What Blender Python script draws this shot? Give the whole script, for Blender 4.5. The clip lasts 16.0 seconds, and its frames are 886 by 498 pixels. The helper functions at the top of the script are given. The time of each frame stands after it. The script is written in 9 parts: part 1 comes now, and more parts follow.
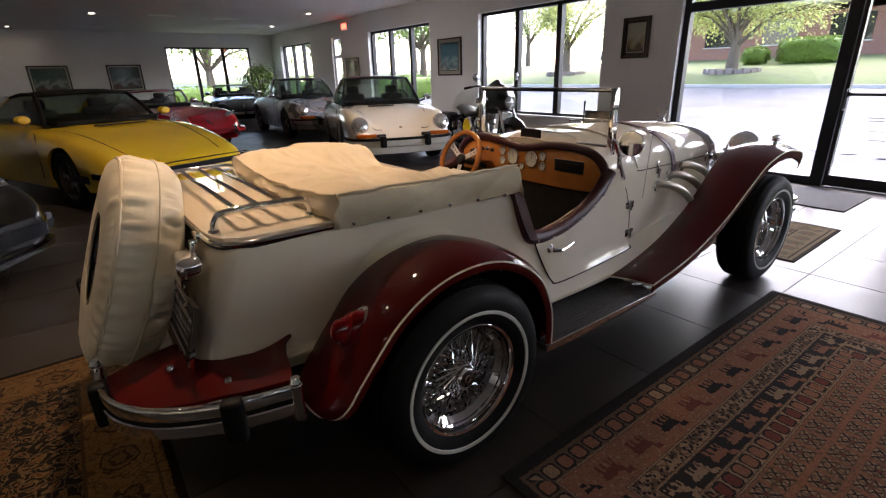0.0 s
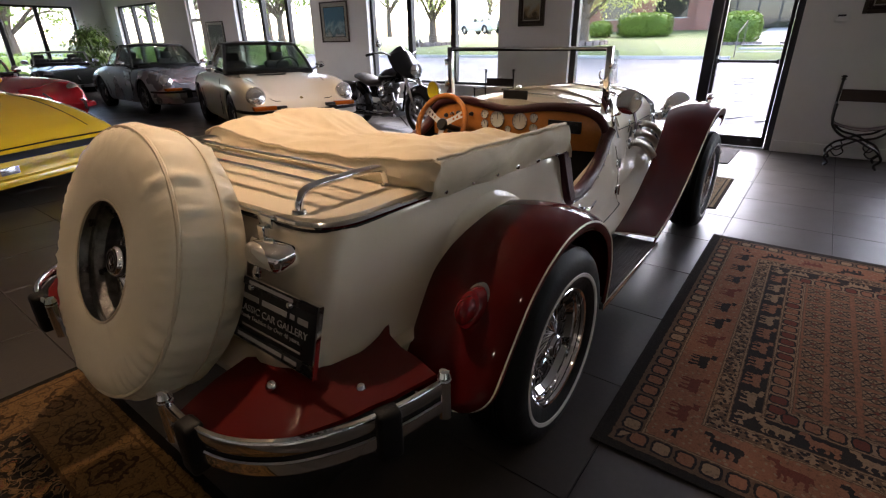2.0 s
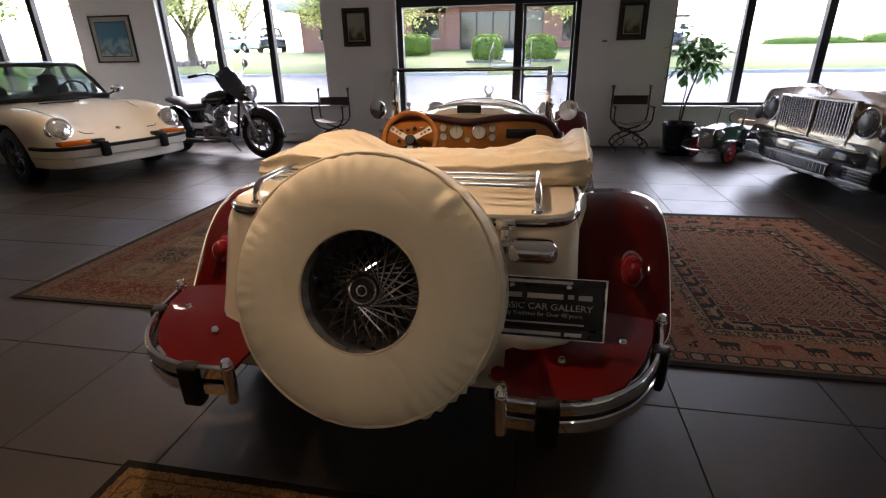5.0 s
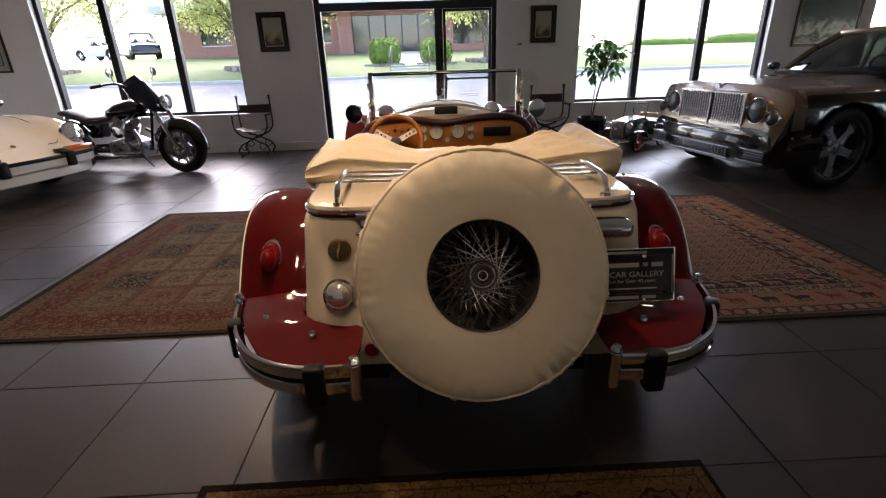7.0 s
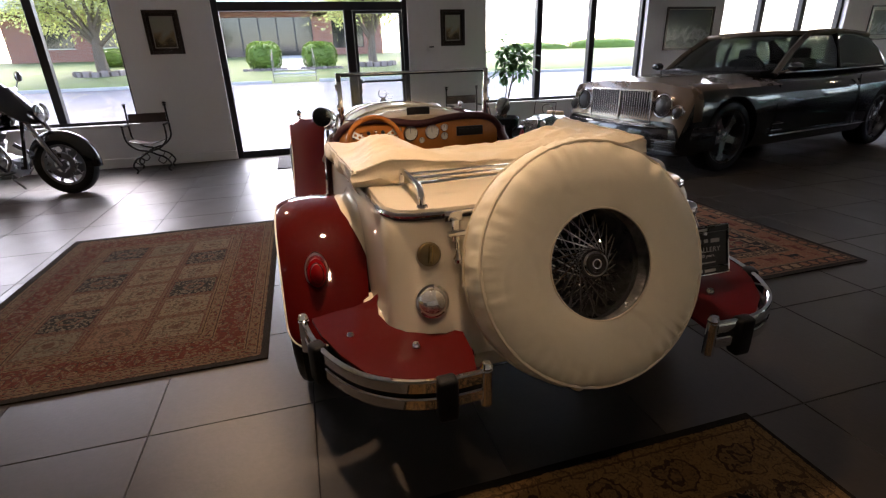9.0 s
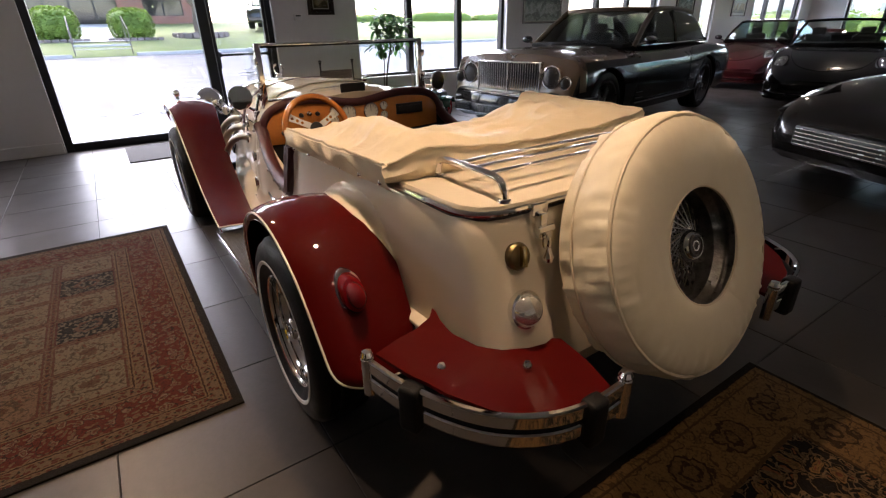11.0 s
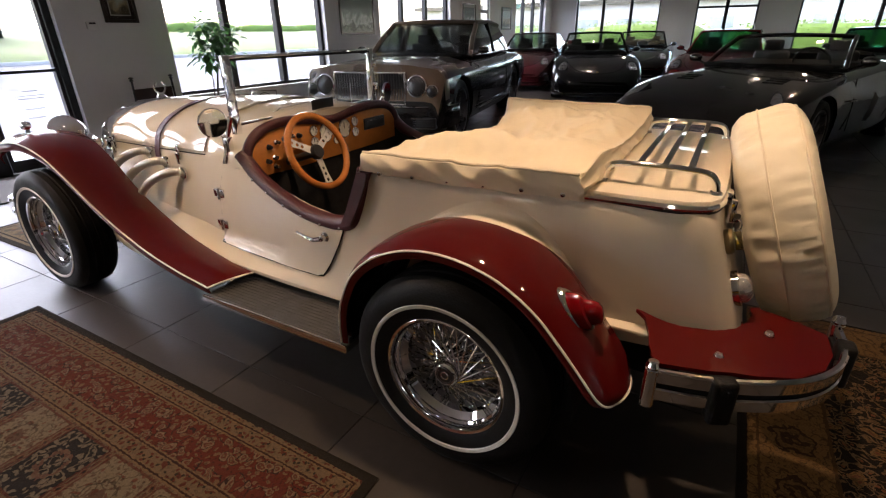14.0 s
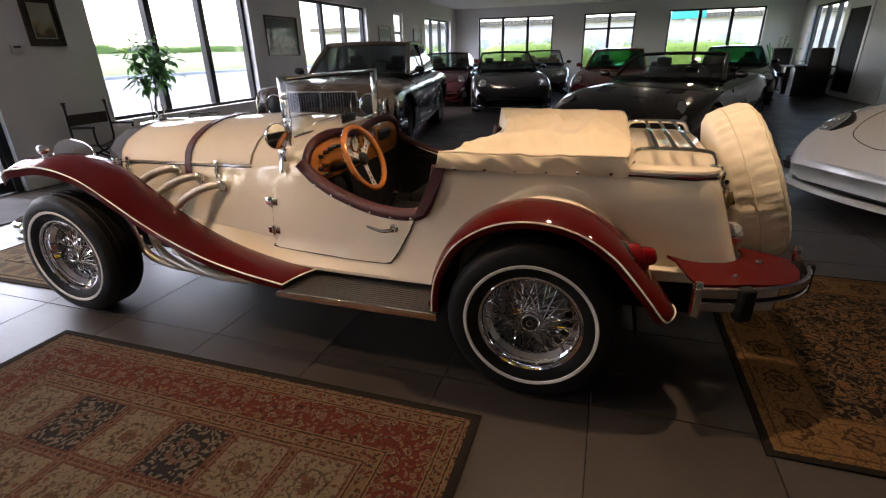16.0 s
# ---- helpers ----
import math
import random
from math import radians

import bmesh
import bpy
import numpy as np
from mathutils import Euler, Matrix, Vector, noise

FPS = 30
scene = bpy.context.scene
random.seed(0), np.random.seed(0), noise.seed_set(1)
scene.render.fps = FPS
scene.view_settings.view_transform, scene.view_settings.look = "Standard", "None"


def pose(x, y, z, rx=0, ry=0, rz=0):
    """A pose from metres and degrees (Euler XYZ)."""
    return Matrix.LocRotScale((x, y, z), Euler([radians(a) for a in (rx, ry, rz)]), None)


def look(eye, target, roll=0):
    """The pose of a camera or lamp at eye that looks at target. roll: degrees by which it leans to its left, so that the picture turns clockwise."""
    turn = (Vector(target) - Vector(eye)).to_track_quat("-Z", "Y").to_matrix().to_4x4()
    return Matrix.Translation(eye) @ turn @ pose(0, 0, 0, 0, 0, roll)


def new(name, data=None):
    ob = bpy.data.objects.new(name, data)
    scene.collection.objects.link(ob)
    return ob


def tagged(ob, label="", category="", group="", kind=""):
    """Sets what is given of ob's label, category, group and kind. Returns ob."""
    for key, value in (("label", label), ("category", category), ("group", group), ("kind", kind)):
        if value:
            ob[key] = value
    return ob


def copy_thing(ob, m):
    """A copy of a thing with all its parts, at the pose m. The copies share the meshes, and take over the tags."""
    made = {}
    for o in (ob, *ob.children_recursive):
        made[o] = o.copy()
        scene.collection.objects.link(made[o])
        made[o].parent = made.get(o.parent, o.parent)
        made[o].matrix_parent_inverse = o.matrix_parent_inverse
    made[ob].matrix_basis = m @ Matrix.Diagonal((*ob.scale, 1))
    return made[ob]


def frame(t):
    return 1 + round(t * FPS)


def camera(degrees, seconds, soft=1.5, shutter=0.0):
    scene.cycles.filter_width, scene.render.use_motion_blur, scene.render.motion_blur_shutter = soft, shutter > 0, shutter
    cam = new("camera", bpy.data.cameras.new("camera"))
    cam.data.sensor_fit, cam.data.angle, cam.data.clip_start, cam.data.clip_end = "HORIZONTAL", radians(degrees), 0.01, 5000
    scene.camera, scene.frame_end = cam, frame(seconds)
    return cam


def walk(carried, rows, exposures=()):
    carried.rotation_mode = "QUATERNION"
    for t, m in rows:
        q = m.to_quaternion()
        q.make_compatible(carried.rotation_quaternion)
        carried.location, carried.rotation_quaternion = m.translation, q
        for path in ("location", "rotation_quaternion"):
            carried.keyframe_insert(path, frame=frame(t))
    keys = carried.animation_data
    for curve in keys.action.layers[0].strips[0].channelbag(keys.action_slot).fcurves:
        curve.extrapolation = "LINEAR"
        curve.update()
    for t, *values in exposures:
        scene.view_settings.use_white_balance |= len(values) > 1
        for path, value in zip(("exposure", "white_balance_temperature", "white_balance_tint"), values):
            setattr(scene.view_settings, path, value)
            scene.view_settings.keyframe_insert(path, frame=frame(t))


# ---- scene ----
# ------------------------------------------------------------------ camera
cam = camera(85.2, 16.0, soft=1.2)
ROWS = [
    (0.0, 1.198, 1.551, 1.303, -36.74, -19.96, -1.52),
    (0.5, 1.026, 1.667, 1.308, -41.17, -20.85, -1.03),
    (1.0, 0.926, 1.795, 1.291, -44.66, -21.09, -0.88),
    (1.5, 0.868, 1.96, 1.263, -49.28, -21.7, -0.48),
    (2.0, 0.813, 2.106, 1.251, -52.72, -23.26, -0.8),
    (2.5, 0.698, 2.283, 1.248, -57.65, -22.12, -0.8),
    (3.0, 0.575, 2.439, 1.271, -63.56, -21.86, -0.59),
    (3.5, 0.511, 2.578, 1.254, -66.19, -21.76, -0.88),
    (4.0, 0.416, 2.751, 1.257, -71.16, -22.36, -1.02),
    (4.5, 0.327, 2.889, 1.267, -75.33, -22.49, -0.92),
    (5.0, 0.18, 3.053, 1.286, -79.43, -21.78, -0.92),
    (5.2, 0.115, 3.112, 1.296, -81.3, -21.75, -0.92),
    (7.3, -0.011, 3.687, 1.302, -94.06, -21.61, -1.73),
    (7.5, -0.031, 3.761, 1.306, -96.08, -21.55, -1.64),
    (8.0, -0.033, 3.91, 1.312, -100.66, -21.41, -1.42),
    (8.5, 0.022, 4.035, 1.297, -102.74, -21.21, -1.75),
    (9.0, 0.141, 4.175, 1.289, -105.54, -21.61, -1.84),
    (9.5, 0.26, 4.278, 1.29, -108.97, -21.78, -1.67),
    (10.0, 0.367, 4.4, 1.277, -113.61, -22.41, -1.42),
    (10.2, 0.415, 4.46, 1.284, -116.18, -22.95, -1.39),
    (12.3, 1.007, 4.886, 1.277, -134.44, -23.92, -1.0),
    (12.5, 1.076, 4.955, 1.281, -136.73, -23.3, -1.08),
    (13.0, 1.188, 5.101, 1.287, -141.19, -23.67, -0.79),
    (13.5, 1.335, 5.204, 1.284, -145.72, -23.51, -0.9),
    (14.0, 1.483, 5.31, 1.289, -149.86, -24.06, -0.9),
    (14.5, 1.57, 5.433, 1.288, -152.51, -24.28, -1.2),
    (15.0, 1.66, 5.655, 1.308, -155.84, -23.35, -1.34),
    (15.5, 1.731, 5.799, 1.319, -158.61, -22.37, -1.27),
    (16.0, 1.876, 5.908, 1.31, -161.33, -22.27, -1.34),
]
walk(cam, [(t, pose(x, y, z, 90 + pitch, 0, yaw) @ pose(0, 0, 0, 0, 0, roll)) for t, x, y, z, yaw, pitch, roll in ROWS],
     exposures=[(0.0, 3.15, 6600, 20), (16.0, 3.15, 6600, 20)])

# ------------------------------------------------------------------ world and sun (bright overcast day)
world = bpy.data.worlds.new("sky")
scene.world = world
world.use_nodes = True
wn, wl = world.node_tree.nodes, world.node_tree.links
sky = wn.new("ShaderNodeTexSky")
sky.sky_type, sky.sun_disc = "NISHITA", False
sky.sun_elevation, sky.sun_rotation = radians(42), radians(70)
sky.dust_density, sky.air_density = 1.0, 1.0
wl.new(sky.outputs[0], wn["Background"].inputs[0])
wn["Background"].inputs[1].default_value = 0.15
sun = new("sun", bpy.data.lights.new("sun", "SUN"))
sun.data.energy, sun.data.angle, sun.data.color = 1.5, radians(110), (1.0, 0.97, 0.92)
sun.matrix_world = look((28, -7, 17), (0, 0, 0))

# ------------------------------------------------------------------ dimensions of the showroom
EAST, WEST, NORTH, SOUTH, TOP = 7.80, -3.75, 20.6, -13.8, 2.79
SILL, HEAD = 0.57, 2.36


# ------------------------------------------------------------------ materials
def material(name, color, rough=0.5, metal=0.0, vary=0.12, scale=6.0, bump=0.0, bump_scale=60.0, coat=0.0, spec=0.5, fine=0.0, even=0.2):
    """A Principled surface whose colour drifts at a large scale and a fine one, with an optional relief."""
    m = bpy.data.materials.new(name)
    m.use_nodes = True
    n, l = m.node_tree.nodes, m.node_tree.links
    b = n["Principled BSDF"]
    b.inputs["Roughness"].default_value, b.inputs["Metallic"].default_value = rough, metal
    b.inputs["Specular IOR Level"].default_value = spec
    b.inputs["Coat Weight"].default_value = coat
    b.inputs["Coat Roughness"].default_value = 0.04
    co = n.new("ShaderNodeTexCoord")
    big = n.new("ShaderNodeTexNoise")
    big.inputs["Scale"].default_value, big.inputs["Detail"].default_value = scale, 5
    small = n.new("ShaderNodeTexNoise")
    small.inputs["Scale"].default_value, small.inputs["Detail"].default_value = scale * 14, 3
    l.new(co.outputs["Object"], big.inputs["Vector"]), l.new(co.outputs["Object"], small.inputs["Vector"])
    add = n.new("ShaderNodeMath")
    add.operation = "MULTIPLY_ADD"
    add.inputs[1].default_value = 0.35 + fine
    l.new(small.outputs[0], add.inputs[0]), l.new(big.outputs[0], add.inputs[2])
    ramp = n.new("ShaderNodeValToRGB")
    c = Vector(color)
    ramp.color_ramp.elements[0].position, ramp.color_ramp.elements[1].position = 0.4, 1.0
    ramp.color_ramp.elements[0].color = (*[max(0, v * (1 - vary)) for v in c], 1)
    ramp.color_ramp.elements[1].color = (*[min(1, v * (1 + vary)) for v in c], 1)
    l.new(add.outputs[0], ramp.inputs[0]), l.new(ramp.outputs[0], b.inputs["Base Color"])
    rr = n.new("ShaderNodeMapRange")
    rr.inputs["From Min"].default_value, rr.inputs["From Max"].default_value = 0.3, 0.75
    rr.inputs["To Min"].default_value, rr.inputs["To Max"].default_value = rough * (1 - even), min(1, rough * (1 + even))
    l.new(big.outputs[0], rr.inputs[0]), l.new(rr.outputs[0], b.inputs["Roughness"])
    if bump:
        bn = n.new("ShaderNodeTexNoise")
        bn.inputs["Scale"].default_value, bn.inputs["Detail"].default_value = bump_scale, 4
        l.new(co.outputs["Object"], bn.inputs["Vector"])
        bp = n.new("ShaderNodeBump")
        bp.inputs["Strength"].default_value, bp.inputs["Distance"].default_value = bump, 0.01
        l.new(bn.outputs[0], bp.inputs["Height"]), l.new(bp.outputs[0], b.inputs["Normal"])
    return m


def by_piece(m, amount=0.25):
    """Lets each object of this material differ a little in lightness."""
    n, l = m.node_tree.nodes, m.node_tree.links
    b = n["Principled BSDF"]
    link = b.inputs["Base Color"].links[0]
    hsv, info, mr = n.new("ShaderNodeHueSaturation"), n.new("ShaderNodeObjectInfo"), n.new("ShaderNodeMapRange")
    mr.inputs["To Min"].default_value, mr.inputs["To Max"].default_value = 1 - amount, 1 + amount
    l.new(info.outputs["Random"], mr.inputs[0]), l.new(mr.outputs[0], hsv.inputs["Value"])
    l.new(link.from_socket, hsv.inputs["Color"]), l.new(hsv.outputs[0], b.inputs["Base Color"])
    return m


def by_island(m, amount=0.25):
    n, l = m.node_tree.nodes, m.node_tree.links
    b = n["Principled BSDF"]
    link = b.inputs["Base Color"].links[0]
    hsv, geo, mr = n.new("ShaderNodeHueSaturation"), n.new("ShaderNodeNewGeometry"), n.new("ShaderNodeMapRange")
    mr.inputs["To Min"].default_value, mr.inputs["To Max"].default_value = 1 - amount, 1 + amount
    l.new(geo.outputs["Random Per Island"], mr.inputs[0]), l.new(mr.outputs[0], hsv.inputs["Value"])
    l.new(link.from_socket, hsv.inputs["Color"]), l.new(hsv.outputs[0], b.inputs["Base Color"])
    return m


def glass(name, tint=(1, 1, 1), gloss=1.0):
    """Thin pane: clear, with a Fresnel gloss."""
    m = bpy.data.materials.new(name)
    m.use_nodes = True
    n, l = m.node_tree.nodes, m.node_tree.links
    n.remove(n["Principled BSDF"])
    tr, gl, mix, fr = n.new("ShaderNodeBsdfTransparent"), n.new("ShaderNodeBsdfGlossy"), n.new("ShaderNodeMixShader"), n.new("ShaderNodeLayerWeight")
    tr.inputs[0].default_value = (*tint, 1)
    gl.inputs["Roughness"].default_value = 0.02
    gl.inputs[0].default_value = (gloss, gloss, gloss, 1)
    power, ma = n.new("ShaderNodeMath"), n.new("ShaderNodeMath")
    power.operation, power.inputs[1].default_value = "POWER", 5.0
    ma.operation, ma.inputs[1].default_value, ma.inputs[2].default_value = "MULTIPLY_ADD", 0.8, 0.035
    fr.inputs[0].default_value = 0.5
    l.new(fr.outputs["Facing"], power.inputs[0]), l.new(power.outputs[0], ma.inputs[0]), l.new(ma.outputs[0], mix.inputs[0])
    l.new(tr.outputs[0], mix.inputs[1]), l.new(gl.outputs[0], mix.inputs[2])
    l.new(mix.outputs[0], n["Material Output"].inputs[0])
    return m


def glowing(name, color, strength):
    m = bpy.data.materials.new(name)
    m.use_nodes = True
    b = m.node_tree.nodes["Principled BSDF"]
    b.inputs["Base Color"].default_value = (*color, 1)
    b.inputs["Emission Color"].default_value = (*color, 1)
    b.inputs["Emission Strength"].default_value = strength
    return m


WALL = material("wall paint", (0.72, 0.705, 0.685), 0.75, vary=0.04, scale=1.3, bump=0.06, bump_scale=220)
CEIL = material("ceiling paint", (0.64, 0.63, 0.615), 0.8, vary=0.03, scale=0.8, bump=0.05, bump_scale=160)
TRIM = material("white trim paint", (0.72, 0.71, 0.68), 0.45, vary=0.04, scale=3)
BLACK_FRAME = material("black anodised frame", (0.018, 0.018, 0.02), 0.4, 0.2, vary=0.2, scale=8)
PANE = glass("window glass")
TILE = by_piece(material("dark slate tile", (0.034, 0.028, 0.0235), 0.40, vary=0.25, scale=2.5, bump=0.05, bump_scale=70, fine=0.15, even=0.15, spec=0.5), 0.13)
TILE_FAR = by_island(material("dark slate tile far", (0.034, 0.028, 0.0235), 0.40, vary=0.25, scale=2.5, bump=0.05, bump_scale=70, fine=0.15, even=0.15, spec=0.5), 0.13)
GROUT = material("grey grout", (0.014, 0.013, 0.012), 0.95, vary=0.2, scale=20)
CREAM = material("cream car paint", (0.69, 0.615, 0.49), 0.6, vary=0.02, scale=1.5, coat=0.75, spec=0.1)
MAROON = material("maroon car paint", (0.068, 0.0026, 0.0024), 0.45, vary=0.05, scale=2, coat=0.65, spec=0.03)
CHROME = material("chrome", (0.84, 0.84, 0.84), 0.05, 1.0, vary=0.03, scale=9)
DULL_CHROME = material("ribbed steel", (0.48, 0.46, 0.43), 0.25, 1.0, vary=0.1, scale=12)
RUBBER = material("black rubber", (0.006, 0.006, 0.0064), 0.55, vary=0.25, scale=12, bump=0.15, bump_scale=140, spec=0.2)
WHITEWALL = material("whitewall rubber", (0.62, 0.61, 0.57), 0.6, vary=0.08, scale=14)
MAT_RUBBER = material("ribbed step rubber", (0.045, 0.043, 0.041), 0.7, vary=0.2, scale=30, bump=0.4, bump_scale=420)
VINYL = material("cream vinyl", (0.71, 0.615, 0.45), 0.48, vary=0.05, scale=5, bump=0.25, bump_scale=900, spec=0.35)
def creased(m, scale, depth):
    """Adds soft irregular creases to a material's relief."""
    n, l = m.node_tree.nodes, m.node_tree.links
    b = n["Principled BSDF"]
    co = [q for q in n if q.bl_idname == "ShaderNodeTexCoord"][0]
    warp, mix = n.new("ShaderNodeTexNoise"), n.new("ShaderNodeVectorMath")
    warp.inputs["Scale"].default_value = scale * 0.6
    mix.operation, mix.inputs[1].default_value = "MULTIPLY_ADD", (0.12, 0.12, 0.12)
    l.new(co.outputs["Object"], warp.inputs["Vector"]), l.new(warp.outputs["Color"], mix.inputs[0]), l.new(co.outputs["Object"], mix.inputs[2])
    no, bp = n.new("ShaderNodeTexNoise"), n.new("ShaderNodeBump")
    no.inputs["Scale"].default_value, no.inputs["Detail"].default_value = scale, 2
    fold = n.new("ShaderNodeMath")
    fold.operation = "PINGPONG"
    fold.inputs[1].default_value = 0.11
    l.new(mix.outputs[0], no.inputs["Vector"]), l.new(no.outputs[0], fold.inputs[0]), l.new(fold.outputs[0], bp.inputs["Height"])
    bp.inputs["Strength"].default_value, bp.inputs["Distance"].default_value = 0.6, depth
    old = b.inputs["Normal"].links[0].from_socket
    l.new(old, bp.inputs["Normal"]), l.new(bp.outputs[0], b.inputs["Normal"])
    return m


creased(VINYL, 5, 0.018)
COVER_VINYL = creased(material("cream spare cover vinyl", (0.74, 0.67, 0.52), 0.48, vary=0.05, scale=5, bump=0.25, bump_scale=900, spec=0.35), 5, 0.02)
PIPING = material("cream piping", (0.66, 0.57, 0.42), 0.5, vary=0.05, scale=9)
LEATHER = material("oxblood leather", (0.060, 0.013, 0.017), 0.42, vary=0.25, scale=9, bump=0.3, bump_scale=260)
DARK_TRIM = material("black upholstery", (0.007, 0.0065, 0.0065), 0.8, vary=0.2, scale=20, bump=0.2, bump_scale=500, spec=0.2)
WOOD = material("varnished orange wood", (0.50, 0.19, 0.045), 0.18, vary=0.22, scale=7, coat=0.6)
WOOD_RIM = material("varnished wheel wood", (0.42, 0.15, 0.035), 0.16, vary=0.25, scale=14, coat=0.7)
DIAL = material("cream dial", (0.70, 0.68, 0.60), 0.4, vary=0.05, scale=20)
PLASTIC_BLACK = material("black plastic", (0.015, 0.015, 0.016), 0.35, vary=0.15, scale=15)
PIPE_STEEL = material("brushed pipe steel", (0.62, 0.57, 0.48), 0.38, 0.8, vary=0.12, scale=20)
RED_LENS = material("red lens", (0.17, 0.003, 0.005), 0.16, vary=0.1, scale=14, coat=1.0, spec=0.2)
AMBER = material("amber lens", (0.50, 0.115, 0.008), 0.1, vary=0.1, scale=20, coat=0.7)
CLEAR_LENS = material("lamp lens", (0.75, 0.76, 0.76), 0.06, 0.75, vary=0.25, scale=30, coat=0.5)
WINDSCREEN = glass("windscreen glass", (0.96, 0.98, 0.97))
CAR_GLASS = glass("tinted car glass", (0.72, 0.77, 0.745))
PICTURE_GLASS = glass("picture glass", gloss=0.15)
STRIPE = material("ivory pinstripe", (0.78, 0.72, 0.60), 0.3, vary=0.03)
OLD_BRASS = material("dark tarnished brass", (0.20, 0.15, 0.075), 0.38, 0.9, vary=0.25, scale=22)
BRASS = material("worn brass", (0.55, 0.42, 0.20), 0.25, 1.0, vary=0.15, scale=18)


# ------------------------------------------------------------------ mesh helpers
def obj(name, bm, mat, parent=None, label="", smooth=True, angle=38):
    me = bpy.data.meshes.new(name)
    if smooth:
        for f in bm.faces:
            f.smooth = True
        for e in bm.edges:
            e.smooth = not (len(e.link_faces) == 2 and e.calc_face_angle(0) > radians(angle))
    bm.to_mesh(me)
    bm.free()
    for m in (mat if isinstance(mat, (list, tuple)) else [mat]):
        me.materials.append(m)
    ob = new(name, me)
    ob.parent = parent
    return tagged(ob, label)


def part(name, bm, mat, parent, label=""):
    return obj(name, bm, mat, parent, label)


def thing(name, label, category, m=None, group="", kind=""):
    ob = new(name)
    ob.empty_display_size = 0.1
    if m is not None:
        ob.matrix_world = m
    return tagged(ob, label, category, group, kind)


def join(a, b):
    """Moves all of b into a."""
    me = bpy.data.meshes.new("join")
    b.to_mesh(me)
    b.free()
    a.from_mesh(me)
    bpy.data.meshes.remove(me)
    return a


def box(x0, y0, z0, x1, y1, z1, bevel=0.0, seg=2):
    bm = bmesh.new()
    bmesh.ops.create_cube(bm, size=1, matrix=Matrix.LocRotScale(((x0 + x1) / 2, (y0 + y1) / 2, (z0 + z1) / 2), None, (abs(x1 - x0), abs(y1 - y0), abs(z1 - z0))))
    if bevel:
        bmesh.ops.bevel(bm, geom=bm.edges[:], offset=bevel, segments=seg, affect="EDGES", profile=0.5)
    return bm


def boxes(*specs, bevel=0.0):
    bm = bmesh.new()
    for s in specs:
        join(bm, box(*s, bevel=bevel, seg=1))
    return bm


def smooth_path(points, n=8):
    """Points of a Catmull-Rom curve through the given ones."""
    p = [Vector(q) for q in points]
    p = [2 * p[0] - p[1]] + p + [2 * p[-1] - p[-2]]
    out = []
    for i in range(1, len(p) - 2):
        for k in range(n):
            t = k / n
            a, b, c, d = p[i - 1], p[i], p[i + 1], p[i + 2]
            out.append(0.5 * (2 * b + (c - a) * t + (2 * a - 5 * b + 4 * c - d) * t * t + (3 * b - a - 3 * c + d) * t ** 3))
    out.append(p[-2])
    return out


def tube(points, r, sides=10, closed=False, flat=1.0, caps=True, rib=0):
    """A round bar along points; r may be a function of 0..1. rib: every other ring is thinner, like a flexible pipe."""
    bm = bmesh.new()
    pts = [Vector(p) for p in points]
    n = len(pts)
    rings, up = [], None
    for i, p in enumerate(pts):
        a = pts[(i - 1) % n] if closed or i else p
        b = pts[(i + 1) % n] if closed or i < n - 1 else p
        t = (b - a).normalized()
        if up is None:
            up = Vector((0, 0, 1)) if abs(t.z) < 0.9 else Vector((1, 0, 0))
        up = (up - t * up.dot(t)).normalized()
        side = t.cross(up)
        rad = r(i / max(1, n - 1)) if callable(r) else r
        if rib and i % 2:
            rad *= 1 - rib
        rings.append([bm.verts.new(p + side * math.cos(2 * math.pi * k / sides) * rad + up * math.sin(2 * math.pi * k / sides) * rad * flat) for k in range(sides)])
    for i in range(n if closed else n - 1):
        a, b = rings[i], rings[(i + 1) % n]
        for k in range(sides):
            bm.faces.new((a[k], a[(k + 1) % sides], b[(k + 1) % sides], b[k]))
    if caps and not closed:
        bm.faces.new(rings[0][::-1]), bm.faces.new(rings[-1])
    bmesh.ops.recalc_face_normals(bm, faces=bm.faces)
    return bm


def lathe(profile, m=None, steps=32, full=True):
    """Turns (radius, height) points round z, then places the shape by m."""
    bm = bmesh.new()
    rings = []
    for r, z in profile:
        if r < 1e-6:
            rings.append([bm.verts.new((0, 0, z))])
        else:
            rings.append([bm.verts.new((r * math.cos(2 * math.pi * k / steps), r * math.sin(2 * math.pi * k / steps), z)) for k in range(steps)])
    for a, b in zip(rings, rings[1:]):
        for k in range(steps):
            va = a[k % len(a)], a[(k + 1) % len(a)]
            vb = b[k % len(b)], b[(k + 1) % len(b)]
            vs = [va[0]] + ([va[1]] if len(a) > 1 else []) + ([vb[1]] if len(b) > 1 else []) + [vb[0]]
            if len(vs) > 2:
                bm.faces.new(vs)
    bmesh.ops.recalc_face_normals(bm, faces=bm.faces)
    if m is not None:
        bm.transform(m)
    return bm


def loft(rings, closed=True, caps=True):
    """Skins rings of equal length."""
    bm = bmesh.new()
    vs = [[bm.verts.new(p) for p in r] for r in rings]
    n = len(vs[0])
    for a, b in zip(vs, vs[1:]):
        for k in range(n if closed else n - 1):
            bm.faces.new((a[k], a[(k + 1) % n], b[(k + 1) % n], b[k]))
    if caps and closed:
        bm.faces.new(vs[0][::-1]), bm.faces.new(vs[-1])
    bmesh.ops.recalc_face_normals(bm, faces=bm.faces)
    return bm


